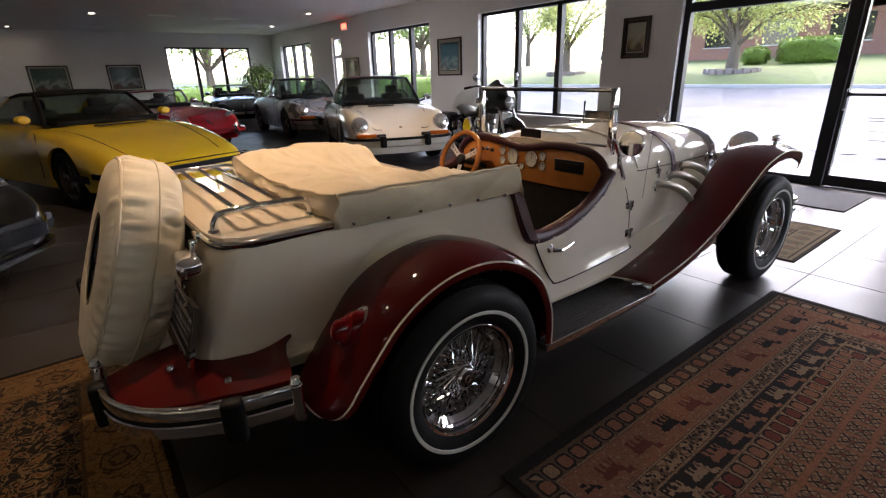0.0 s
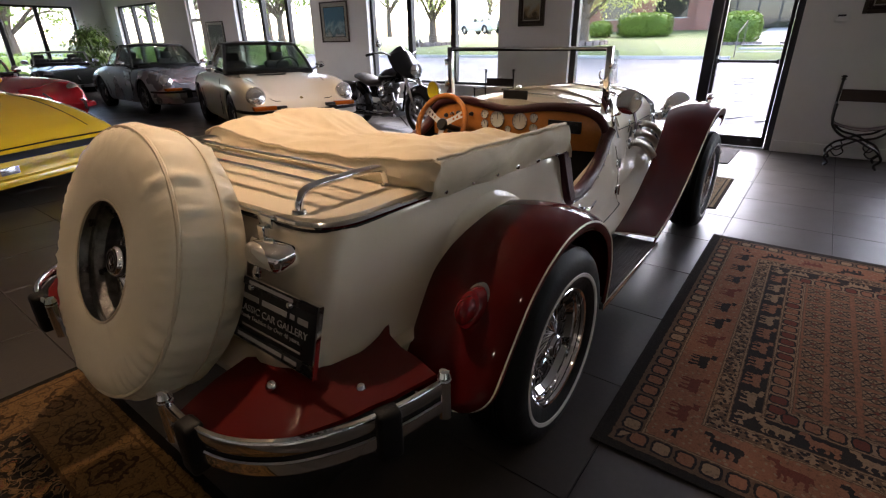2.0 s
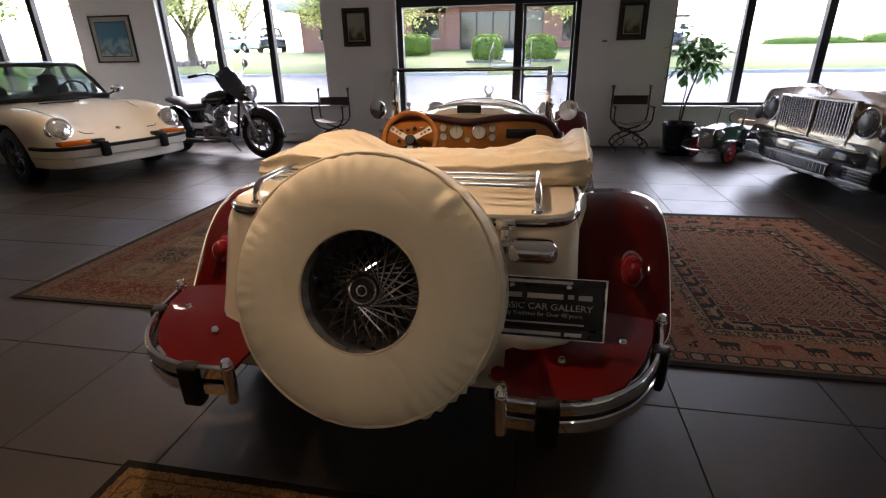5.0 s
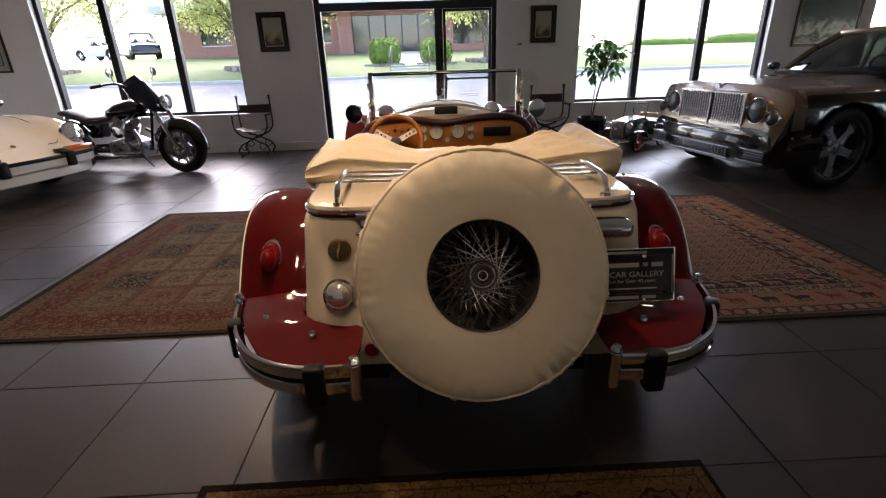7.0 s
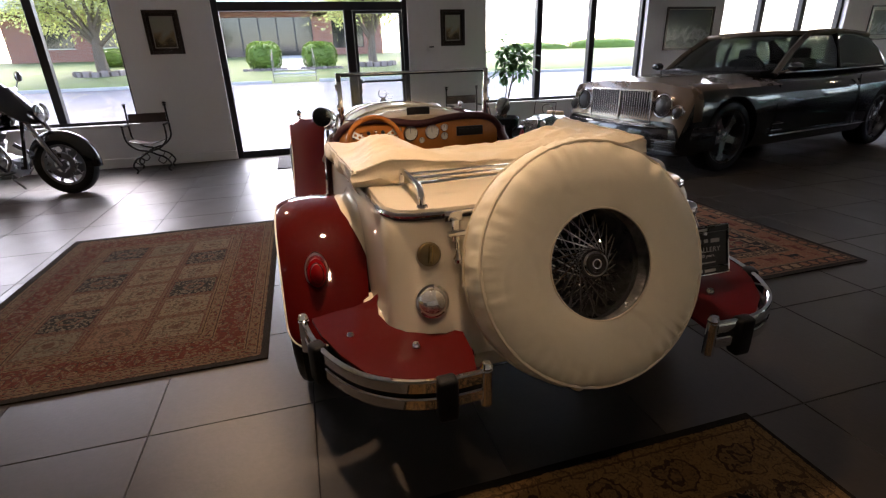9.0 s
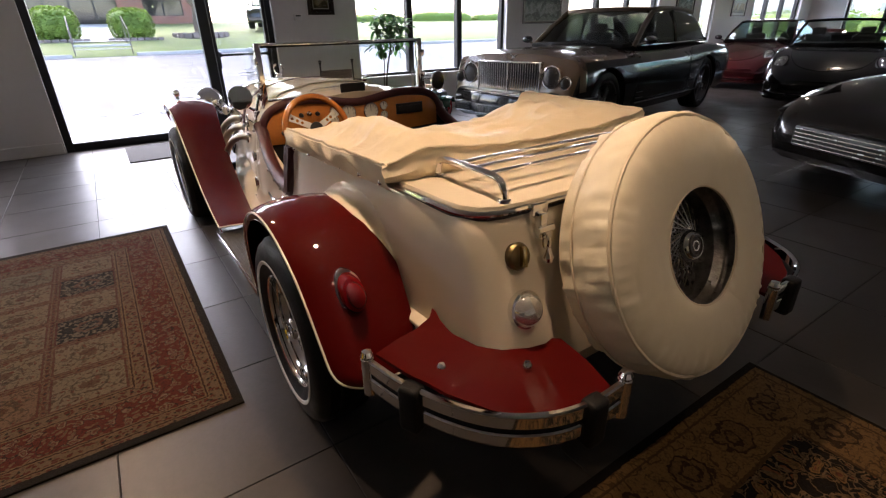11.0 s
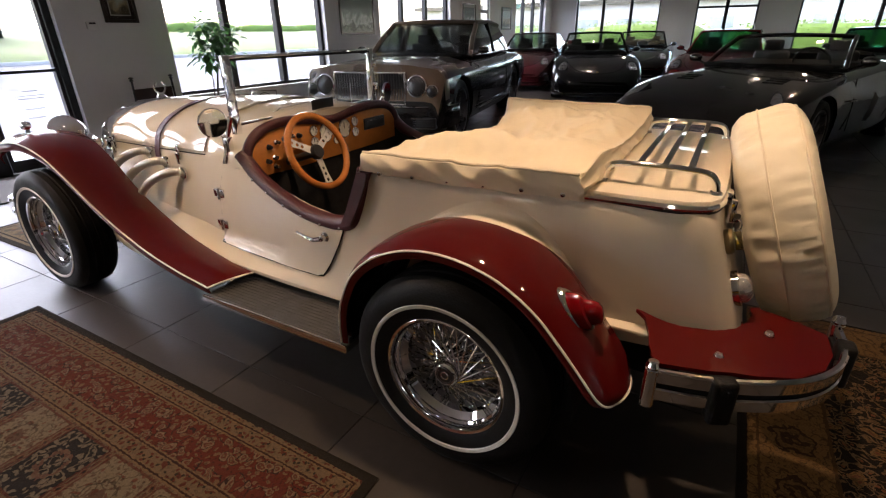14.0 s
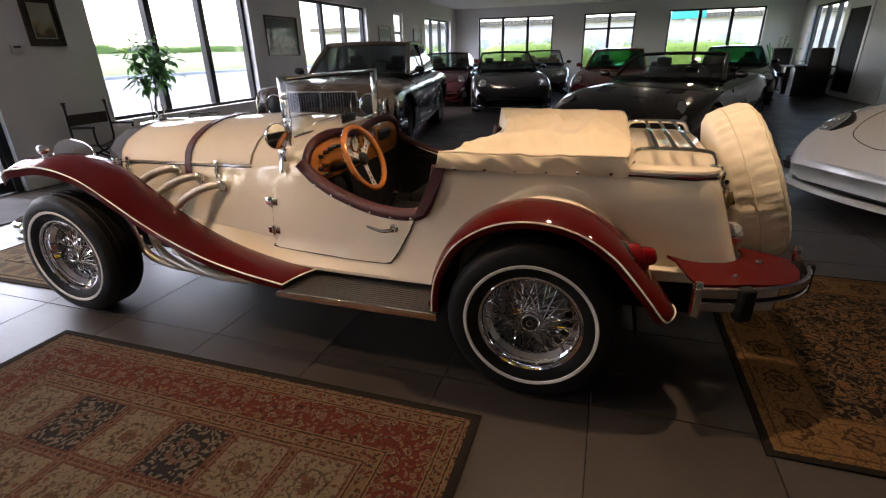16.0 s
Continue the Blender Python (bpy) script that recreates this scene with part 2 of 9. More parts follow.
def sheet(rows, thick):
    """A grid of points as a plate of some thickness."""
    bm = loft(rows, closed=False, caps=False)
    bm.normal_update()
    geo = bmesh.ops.solidify(bm, geom=bm.faces[:], thickness=thick)
    bmesh.ops.recalc_face_normals(bm, faces=bm.faces)
    return bm


def plate(outline, z0, z1, bevel=0.0):
    """A flat prism over an outline of (x, y)."""
    bm = bmesh.new()
    f = bm.faces.new([bm.verts.new((x, y, z0)) for x, y in outline])
    up = bmesh.ops.extrude_face_region(bm, geom=[f])
    for v in up["geom"]:
        if isinstance(v, bmesh.types.BMVert):
            v.co.z = z1
    bmesh.ops.recalc_face_normals(bm, faces=bm.faces)
    if bevel:
        bmesh.ops.bevel(bm, geom=bm.edges[:], offset=bevel, segments=2, affect="EDGES", profile=0.5)
    return bm


def carve(solid, cutters):
    """The solid less the cutters, as a bmesh."""
    def temp(bm):
        me = bpy.data.meshes.new("temp")
        bm.to_mesh(me)
        bm.free()
        return new("temp", me)
    ob = temp(solid)
    cs = [temp(c) for c in cutters]
    for c in cs:
        md = ob.modifiers.new("cut", "BOOLEAN")
        md.object, md.operation, md.solver = c, "DIFFERENCE", "EXACT"
    ev = ob.evaluated_get(bpy.context.evaluated_depsgraph_get())
    me = bpy.data.meshes.new_from_object(ev)
    out = bmesh.new()
    out.from_mesh(me)
    for o in (ob, *cs):
        d = o.data
        bpy.data.objects.remove(o)
        bpy.data.meshes.remove(d)
    bpy.data.meshes.remove(me)
    return out


# ------------------------------------------------------------------ the room
T = 0.22
EAST_OPENINGS = [(17.05, 19.7, SILL, HEAD), (14.92, 15.52, 0.0, HEAD), (10.66, 13.36, SILL, HEAD), (6.28, 9.10, SILL, HEAD), (2.46, 5.14, 0.0, 2.44),
                 (-1.66, 1.26, SILL, HEAD), (-6.1, -3.2, SILL, HEAD), (-8.40, -7.78, 0.0, HEAD), (-13.1, -10.3, SILL, HEAD)]
SOUTH_OPENINGS = [(4.08, 6.9, SILL, HEAD + 0.1), (1.26, 3.0, SILL, HEAD + 0.1), (-2.7, 0.2, SILL, HEAD + 0.1)]
NORTH_OPENINGS = [(4.28, 7.0, SILL, HEAD)]
WEST_OPENINGS = [(-13.0, -10.6, SILL, HEAD)]


def wall_with_openings(name, along, at, outward, a0, a1, openings, label):
    """A wall along 'x' or 'y' whose inner face lies at 'at'; outward is +1 or -1."""
    specs = []
    cur = a0
    for b0, b1, s, h in sorted(openings):
        specs.append((cur, b0, 0, TOP))
        if s > 0:
            specs.append((b0, b1, 0, s))
        specs.append((b0, b1, h, TOP))
        cur = b1
    specs.append((cur, a1, 0, TOP))
    q = [(min(at, at + outward * T), p, z0, max(at, at + outward * T), r, z1) if along == "y" else (p, min(at, at + outward * T), z0, r, max(at, at + outward * T), z1) for p, r, z0, z1 in specs]
    return tagged(obj(name, boxes(*q), WALL, smooth=False), label, "wall", kind="structure")


wall_with_openings("wall_east", "y", EAST, 1, SOUTH, NORTH, EAST_OPENINGS, "light grey painted wall with tall windows")
wall_with_openings("wall_south", "x", SOUTH, -1, WEST - T, EAST + T, SOUTH_OPENINGS, "light grey painted end wall with windows")
wall_with_openings("wall_north", "x", NORTH, 1, WEST - T, EAST + T, NORTH_OPENINGS, "light grey painted end wall with one window")
wall_with_openings("wall_west", "y", WEST, -1, SOUTH, NORTH, WEST_OPENINGS, "plain light grey painted rear wall")
tagged(obj("ceiling", box(WEST - T, SOUTH - T, TOP, EAST + T, NORTH + T, TOP + 0.2), CEIL, smooth=False), "white painted flat ceiling with recessed lamps", "ceiling", kind="structure")

WIN_COUNT = [0]


def window(along, at, a0, a1, z0, z1, panes=3, rails=(), depth=0.10, base="window", label="tall black-framed fixed window of three panes"):
    """A framed window whose frame's inner face lies at 'at'; rails are heights of cross bars."""
    WIN_COUNT[0] += 1
    w = thing(base + "_%d" % WIN_COUNT[0], label, "window", kind="structure")
    sgn = 1 if at > 0 and (along == "y" or at == NORTH) else -1
    p0, p1 = at + sgn * 0.09, at + sgn * (0.09 + depth)

    def bar(u0, u1, v0, v1, name="window_frame"):
        c = (min(p0, p1), u0, v0, max(p0, p1), u1, v1) if along == "y" else (u0, min(p0, p1), v0, u1, max(p0, p1), v1)
        part(name, box(*c, bevel=0.004, seg=1), BLACK_FRAME, w)
    f = 0.055
    bar(a0, a0 + f, z0, z1), bar(a1 - f, a1, z0, z1), bar(a0 + f, a1 - f, z0, z0 + f), bar(a0 + f, a1 - f, z1 - f, z1)
    step = (a1 - a0) / panes
    for k in range(1, panes):
        bar(a0 + k * step - 0.05, a0 + k * step + 0.05, z0 + f, z1 - f, "mullion")
    for r in rails:
        bar(a0 + f, a1 - f, r - 0.03, r + 0.03, "rail")
    pm = (p0 + p1) / 2
    for k in range(panes):
        u0, u1 = a0 + k * step + 0.03, a0 + (k + 1) * step - 0.03
        c = (pm - 0.004, u0, z0 + 0.03, pm + 0.004, u1, z1 - 0.03) if along == "y" else (u0, pm - 0.004, z0 + 0.03, u1, pm + 0.004, z1 - 0.03)
        g = part("pane", box(*c), PANE, w)
        g.visible_shadow = False
    if z0 > 0.2:
        c = (at - 0.02 * sgn, a0 - 0.0, z0 - 0.035, p0, a1, z0) if along == "y" else (a0, at - 0.02 * sgn, z0 - 0.035, a1, p0, z0)
        c = (min(c[0], c[3]), min(c[1], c[4]), c[2] + 0.037, max(c[0], c[3]), max(c[1], c[4]), c[5] + 0.012)
        part("window_sill", box(*c, bevel=0.003, seg=1), TRIM, w, "white painted sill")
    return w


for a0, a1, s, h in EAST_OPENINGS:
    if s > 0:
        window("y", EAST, a0, a1, s, h)
for k, (a0, a1, s, h) in enumerate(SOUTH_OPENINGS):
    if k == 1:
        window("x", SOUTH, a0, a1, s, h, 2, rails=(1.95,), label="black-framed window of two panes under a transom")
    else:
        window("x", SOUTH, a0, a1, s, h)
for a0, a1, s, h in NORTH_OPENINGS:
    window("x", NORTH, a0, a1, s, h)
for a0, a1, s, h in WEST_OPENINGS:
    window("y", WEST, a0, a1, s, h)
# ------------------------------------------------------------------ the cream and maroon roadster
CAR = thing("roadster", "cream and maroon vintage-style open roadster with wire wheels", "car", Matrix.Translation((2.08, 3.447, 0)))


def interp(x, table):
    """Smooth values between the rows of a table that is sorted by its first column."""
    xs = [r[0] for r in table]
    x = min(max(x, xs[0]), xs[-1])
    i = max(k for k in range(len(xs) - 1) if xs[k] <= x)
    a, b = table[i], table[i + 1]
    t = (x - a[0]) / (b[0] - a[0])
    t = t * t * (3 - 2 * t) * 0.5 + t * 0.5
    return [p + (q - p) * t for p, q in zip(a[1:], b[1:])]


# x, crown, edge height, half width at the edge, at mid height, at the flange, flange height
TUB = [(-0.70, 0.872, 0.858, 0.535, 0.542, 0.548, 0.45), (-0.30, 0.876, 0.862, 0.552, 0.562, 0.57, 0.44), (0.10, 0.876, 0.864, 0.580, 0.59, 0.60, 0.40),
       (0.42, 0.876, 0.864, 0.612, 0.622, 0.665, 0.352), (0.80, 0.890, 0.86, 0.592, 0.604, 0.665, 0.350), (1.12, 0.955, 0.84, 0.555, 0.578, 0.655, 0.350),
       (1.30, 0.985, 0.825, 0.515, 0.555, 0.650, 0.352), (1.60, 0.988, 0.800, 0.470, 0.505, 0.62, 0.36), (2.00, 0.970, 0.785, 0.430, 0.455, 0.54, 0.38), (2.50, 0.935, 0.770, 0.385, 0.400, 0.43, 0.42)]


def tub_half(x):
    zt, ze, wt, wm, wb, zb = interp(x, TUB)
    d = zt - ze
    return [(0, zb), (wb * 0.75, zb), (wb, zb + 0.004), (wb, zb + 0.02), (wb - 0.5 * (wb - wm), zb + 0.055), (wm + 0.004, zb + 0.10), (wm, 0.60),
            (wt + 0.4 * (wm - wt), ze - 0.10), (wt + 0.002, ze - 0.03), (wt - 0.006, ze - 0.006), (wt * 0.945, ze + 0.22 * d + 0.002), (wt * 0.82, ze + 0.52 * d + 0.002),
            (wt * 0.6, ze + 0.79 * d), (wt * 0.32, ze + 0.95 * d), (0, zt)]


def tub_ring(x, inset=0.0, shear=0.0):
    h = tub_half(x)
    h = [(max(0, y - inset) if y else 0, z - (inset * 0.5 if z > 0.8 else 0)) for y, z in h]
    pts = h + [(-y, z) for y, z in h[-2:0:-1]]
    return [(x + shear * (z - 0.5), y, z) for y, z in pts]


def body_shell():
    rings = [tub_ring(-0.70, 0.06, 0.34), tub_ring(-0.70, 0.03, 0.34), tub_ring(-0.70, 0.008, 0.34)]
    for q, r in enumerate(rings):
        rings[q] = [(x - (0.046, 0.038, 0.018)[q], y, z) for x, y, z in r]
    for x in np.linspace(-0.695, 2.46, 60):
        sh = 0.34 * max(0, 1 - (x + 0.695) / 0.35) if x < -0.345 else 0
        rings.append(tub_ring(x, 0, sh))
    rings += [tub_ring(2.475, 0.004), tub_ring(2.485, 0.02), tub_ring(2.49, 0.05)]
    return loft(rings)


def side_prism(outline, w=0.9):
    """A block through the car with an outline of (x, z)."""
    bm = plate(outline, -w, w)
    bm.transform(Matrix.Rotation(math.pi / 2, 4, "X"))
    return bm


SCUTTLE = [(0.432, 0.868), (0.452, 0.80), (0.482, 0.72), (0.512, 0.672), (0.57, 0.652), (0.66, 0.65), (0.78, 0.668), (0.92, 0.71), (1.04, 0.762), (1.10, 0.805), (1.135, 0.85)]
cut = side_prism([(0.425, 1.3)] + SCUTTLE + [(1.14, 1.3)])
well = box(0.38, -0.535, 0.40, 1.118, 0.535, 1.2, bevel=0.04)
arches = [lathe([(0, -0.36), (0.40, -0.36), (0.40, 0.36), (0, 0.36)], Matrix.Translation((0, s * 0.86, 0.33)) @ Matrix.Rotation(math.pi / 2, 4, "X"), 40) for s in (1, -1)]
shell_bm = carve(body_shell(), [cut, well] + arches)
for f in shell_bm.faces:
    c = f.calc_center_median()
    if abs(c.y) < 0.536 and 0.379 < c.x < 1.119 and c.z > 0.399:
        f.material_index = 1
body = part("body", shell_bm, [CREAM, DARK_TRIM], CAR, "glossy cream coachwork")
# black lining of the cockpit
part("cockpit_lining", sheet([[(0.384, y, z) for z in (0.405, 0.84)] for y in (-0.53, 0.53)], 0.004), DARK_TRIM, CAR, "black carpeted cockpit")
part("cockpit_floor", box(0.384, -0.53, 0.402, 1.115, 0.53, 0.41), DARK_TRIM, CAR, "black carpet")
for s in (1, -1):
    part("side_trim", sheet([[(x, s * 0.533, z) for z in (0.412, 0.645 if x < 0.8 else 0.70)] for x in (0.39, 0.7, 1.11)], 0.006), DARK_TRIM, CAR, "black side trim")
    part("seat", join(box(0.40, s * 0.27 - 0.22, 0.41, 0.86, s * 0.27 + 0.22, 0.55, bevel=0.04, seg=3), box(0.385, s * 0.27 - 0.22, 0.55, 0.47, s * 0.27 + 0.22, 0.83, bevel=0.035, seg=3)), DARK_TRIM, CAR, "black bucket seat")
part("gear_lever", join(tube([(0.98, 0.02, 0.41), (0.90, 0.03, 0.56)], 0.008), lathe([(0, -0.02), (0.018, -0.008), (0.018, 0.008), (0, 0.02)], Matrix.Translation((0.895, 0.03, 0.57)), 14)), PLASTIC_BLACK, CAR)

# doors
DOOR = [(1.302, 0.735), (1.314, 0.70), (1.326, 0.60), (1.328, 0.47), (1.320, 0.435), (1.29, 0.422), (0.90, 0.418), (0.69, 0.42), (0.66, 0.435), (0.63, 0.48), (0.575, 0.575), (0.535, 0.662), (0.60, 0.652), (0.68, 0.654), (0.80, 0.676), (0.94, 0.722), (1.05, 0.772), (1.10, 0.80), (1.14, 0.785), (1.21, 0.77), (1.27, 0.757)]


def side_y(x, z):
    h = tub_half(x)
    for (y0, z0), (y1, z1) in zip(h[3:], h[4:]):
        if z0 <= z <= z1:
            return y0 + (y1 - y0) * (z - z0) / max(1e-6, z1 - z0)
    return h[6][0]


def skin_panel(outline, s, proud, thick):
    """A panel laid on the car's side within an outline of (x, z)."""
    bm = bmesh.new()
    bm.faces.new([bm.verts.new((x, 0, z)) for x, z in outline])
    bmesh.ops.triangulate(bm, faces=bm.faces[:])
    for _ in range(3):
        bmesh.ops.subdivide_edges(bm, edges=[e for e in bm.edges if e.calc_length() > 0.07], cuts=1, use_grid_fill=False)
        bmesh.ops.triangulate(bm, faces=[f for f in bm.faces if len(f.verts) > 3])
    for v in bm.verts:
        v.co.y = s * (side_y(v.co.x, v.co.z) + proud)
    bm.normal_update()
    bmesh.ops.recalc_face_normals(bm, faces=bm.faces)
    bmesh.ops.solidify(bm, geom=bm.faces[:], thickness=-thick if s > 0 else thick)
    bmesh.ops.recalc_face_normals(bm, faces=bm.faces)
    return bm


for s in (1, -1):
    door = part("door", skin_panel(DOOR, s, 0.0045, 0.003), CREAM, CAR, "cream door with chrome handle")
    edge = [(x, s * (side_y(x, z) + 0.003), z) for x, z in DOOR[:12]]
    part("door_gap", tube(smooth_path(edge, 3), 0.0035, 5), RUBBER, door, "dark shut line")
    handle = join(lathe([(0, 0), (0.020, 0), (0.020, 0.008), (0.011, 0.014), (0.011, 0.03), (0, 0.034)], Matrix.Translation((0.645, s * 0.612, 0.588)) @ Matrix.Rotation(-s * math.pi / 2, 4, "X"), 16),
                  tube(smooth_path([(0.645, s * 0.645, 0.588), (0.68, s * 0.65, 0.582), (0.72, s * 0.648, 0.585), (0.765, s * 0.645, 0.596)]), lambda t: 0.010 - 0.005 * t, 8))
    part("handle", handle, CHROME, door, "chrome lever handle")
    for z in (0.645, 0.50):
        hy = s * (side_y(1.32, z) + 0.004)
        part("hinge", join(box(1.292, hy - 0.006, z - 0.020, 1.362, hy + 0.010, z + 0.020, bevel=0.004), tube([(1.328, hy + s * 0.008, z - 0.026), (1.328, hy + s * 0.008, z + 0.026)], 0.009, 10)), CHROME, door, "chrome butterfly hinge")
    # oxblood padding round the cockpit edge
    rim = [(x, s * (side_y(min(max(x, 0.5), 1.1), max(z, 0.6)) - 0.012), z) for x, z in SCUTTLE]
    rim = [(0.436, s * 0.60, 0.872)] + rim[1:-1] + [(1.135, s * 0.55, 0.845)]
    part("coaming", tube(smooth_path(rim, 6), 0.030, 12), LEATHER, CAR, "rolled oxblood leather edge")
    pad = sheet([[(0.405, s * 0.634, 0.868), (0.448, s * 0.636, 0.868)], [(0.418, s * 0.638, 0.82), (0.470, s * 0.64, 0.81)], [(0.455, s * 0.64, 0.74), (0.510, s * 0.64, 0.72)], [(0.495, s * 0.64, 0.668), (0.545, s * 0.64, 0.655)]], 0.014)
    part("door_pad", pad, LEATHER, CAR, "studded oxblood leather strap")
    for x, z in [(0.56, 0.642), (0.66, 0.637), (0.76, 0.652), (0.86, 0.677), (0.96, 0.712), (1.05, 0.75), (0.445, 0.84), (0.515, 0.69)]:
        part("stud", lathe([(0, 0.006), (0.006, 0.003), (0.0075, 0)], Matrix.Translation((x, s * (side_y(max(x, 0.5), max(z, 0.6)) + 0.014), z)) @ Matrix.Rotation(-s * math.pi / 2, 4, "X"), 10), CHROME, CAR)

# dashboard
DASH_TOP = [(-0.545, 0.80), (-0.53, 0.85), (-0.49, 0.895), (-0.42, 0.922), (-0.30, 0.932), (-0.18, 0.925), (-0.08, 0.908), (0.0, 0.90), (0.08, 0.906), (0.18, 0.923), (0.30, 0.935), (0.42, 0.924), (0.49, 0.895), (0.53, 0.85), (0.545, 0.80)]
dm = plate([(y, z) for y, z in DASH_TOP] + [(0.52, 0.735), (0.30, 0.725), (-0.30, 0.725), (-0.52, 0.735)], 1.108, 1.122, bevel=0.003)
for v in dm.verts:
    v.co = (v.co.z, v.co.x, v.co.y)
bmesh.ops.recalc_face_normals(dm, faces=dm.faces)
part("dashboard", dm, WOOD, CAR, "varnished orange wood dashboard")
part("dash_padding", tube(smooth_path([(1.112, y, z + 0.008) for y, z in DASH_TOP], 4), 0.022, 10), LEATHER, CAR, "rolled oxblood leather over the dashboard")


def gauge(y, z, r):
    m = Matrix.Translation((1.107, y, z)) @ Matrix.Rotation(-math.pi / 2, 4, "Y")
    g = part("gauge", lathe([(r, -0.002), (r, 0.008), (r * 0.9, 0.011), (r * 0.86, 0.006)], m, 26), CHROME, CAR, "chrome-rimmed gauge")
    part("dial", lathe([(r * 0.88, 0.004), (0, 0.0045)], m, 22), DIAL, g, "cream dial")
    part("needle", box(1.100, y - 0.001, z, 1.1015, y + 0.0015, z + r * 0.7), PLASTIC_BLACK, g)
    for k in range(9):
        a = radians(-120 + k * 30)
        part("mark", box(1.1012, y + math.sin(a) * r * 0.72 - 0.001, z + math.cos(a) * r * 0.72 - 0.003, 1.1022, y + math.sin(a) * r * 0.72 + 0.001, z + math.cos(a) * r * 0.72 + 0.003), PLASTIC_BLACK, g)


for y, z, r in [(0.070, 0.852, 0.046), (-0.070, 0.852, 0.046), (0.152, 0.876, 0.025), (0.152, 0.822, 0.025), (-0.152, 0.876, 0.025), (-0.152, 0.822, 0.025), (0.0, 0.806, 0.020)]:
    gauge(y, z, r)
part("radio", join(box(1.098, -0.415, 0.815, 1.11, -0.235, 0.875, bevel=0.004), box(1.095, -0.40, 0.833, 1.10, -0.25, 0.860)), PLASTIC_BLACK, CAR, "black radio slot")
for k, (y, z) in enumerate([(0.245, 0.87), (0.29, 0.875), (0.335, 0.87), (0.38, 0.862), (0.425, 0.85), (0.40, 0.80), (0.44, 0.79), (0.40, 0.76)]):
    part("knob", lathe([(0, 0.022), (0.008, 0.02), (0.011, 0.012), (0.006, 0.006), (0.012, 0)], Matrix.Translation((1.108, y, z)) @ Matrix.Rotation(-math.pi / 2, 4, "Y"), 12), CHROME if k % 2 else PLASTIC_BLACK, CAR)

# steering wheel
SPOKE_ALU = material("brushed aluminium", (0.62, 0.61, 0.59), 0.5, 0.35, vary=0.06, scale=20)
SW = Matrix.Translation((0.915, 0.322, 0.832)) @ Matrix.Rotation(radians(-90 + 24), 4, "Y")
wheel_rim = part("steering_wheel", tube([SW @ Vector((0.158 * math.cos(a), 0.158 * math.sin(a), 0)) for a in np.linspace(0, 2 * math.pi, 49)[:-1]], 0.0155, 10, closed=True), WOOD_RIM, CAR, "three-spoke wood-rimmed steering wheel")
for k in range(3):
    a = radians(180 + 120 * k)
    r0, r1 = 0.03, 0.152
    c, q = Vector((math.cos(a), math.sin(a), 0)), Vector((-math.sin(a), math.cos(a), 0))
    sp = plate([(r0, -0.016), (0.09, -0.014), (r1, -0.020), (r1, 0.020), (0.09, 0.014), (r0, 0.016)], -0.018, -0.014)
    sp = carve(sp, [lathe([(0, -0.05), (h, -0.05), (h, 0.05), (0, 0.05)], Matrix.Translation((r, 0, 0)), 14) for r, h in ((0.075, 0.0075), (0.10, 0.008), (0.127, 0.0085))])
    sp.transform(SW @ Matrix.Rotation(a, 4, "Z"))
    part("spoke", sp, SPOKE_ALU, wheel_rim, "drilled polished spoke")
part("hub", lathe([(0.0, 0.004), (0.028, 0.002), (0.034, -0.008), (0.034, -0.024), (0, -0.026)], SW, 20), PLASTIC_BLACK, wheel_rim, "black horn button")
part("column", tube([SW @ Vector((0, 0, -0.02)), (1.112, 0.322, 0.765)], 0.018, 10), PLASTIC_BLACK, CAR)

# bonnet: centre panel, seams, straps and latches
bon = []
for x in np.linspace(1.47, 2.455, 26):
    h = [(y, z) for y, z in tub_half(x) if z >= interp(x, TUB)[1] - 0.012]
    bon.append([(x, y, z + 0.004) for y, z in [(h[0][0] + 0.004, h[0][1])] + h[1:]] + [(x, -y, z + 0.004) for y, z in h[-2::-1]])
hood = part("bonnet", sheet(bon, -0.006), CREAM, CAR, "long cream bonnet")
part("bonnet_hinge", tube([(x, 0, interp(x, TUB)[0] + 0.006) for x in np.linspace(1.47, 2.455, 20)], 0.005, 8), CHROME, hood, "chrome piano hinge")
strap = []
h = tub_half(1.92)
line = [(y, z) for y, z in h if z > 0.72]
line = [(line[0][0] + 0.004, 0.71)] + line
line = smooth_path([(0, y, z) for y, z in line] + [(0, -y, z) for y, z in line[-2::-1]], 3)
part("bonnet_strap", sheet([[(x, p.y * 1.03, p.z + 0.017) for p in line] for x in (1.895, 1.935)], 0.005), LEATHER, CAR, "dark leather bonnet strap")
for s in (1, -1):
    for x in (1.70, 2.40):
        hy = s * (interp(x, TUB)[2] + 0.008)
        ez = interp(x, TUB)[1]
        part("bonnet_latch", join(box(x - 0.012, hy - 0.006, ez - 0.055, x + 0.012, hy + 0.008, ez + 0.02, bevel=0.004), tube([(x, hy + s * 0.012, ez - 0.075), (x, hy + s * 0.016, ez - 0.02)], 0.007, 8)), CHROME, CAR, "chrome toggle latch")
    seam = [(x, s * (side_y(x, interp(x, TUB)[1] - 0.02) + 0.0015), interp(x, TUB)[1] - 0.016) for x in np.linspace(1.47, 2.455, 14)]
    part("bonnet_seam", tube(seam, 0.003, 5), RUBBER, CAR, "dark panel gap")

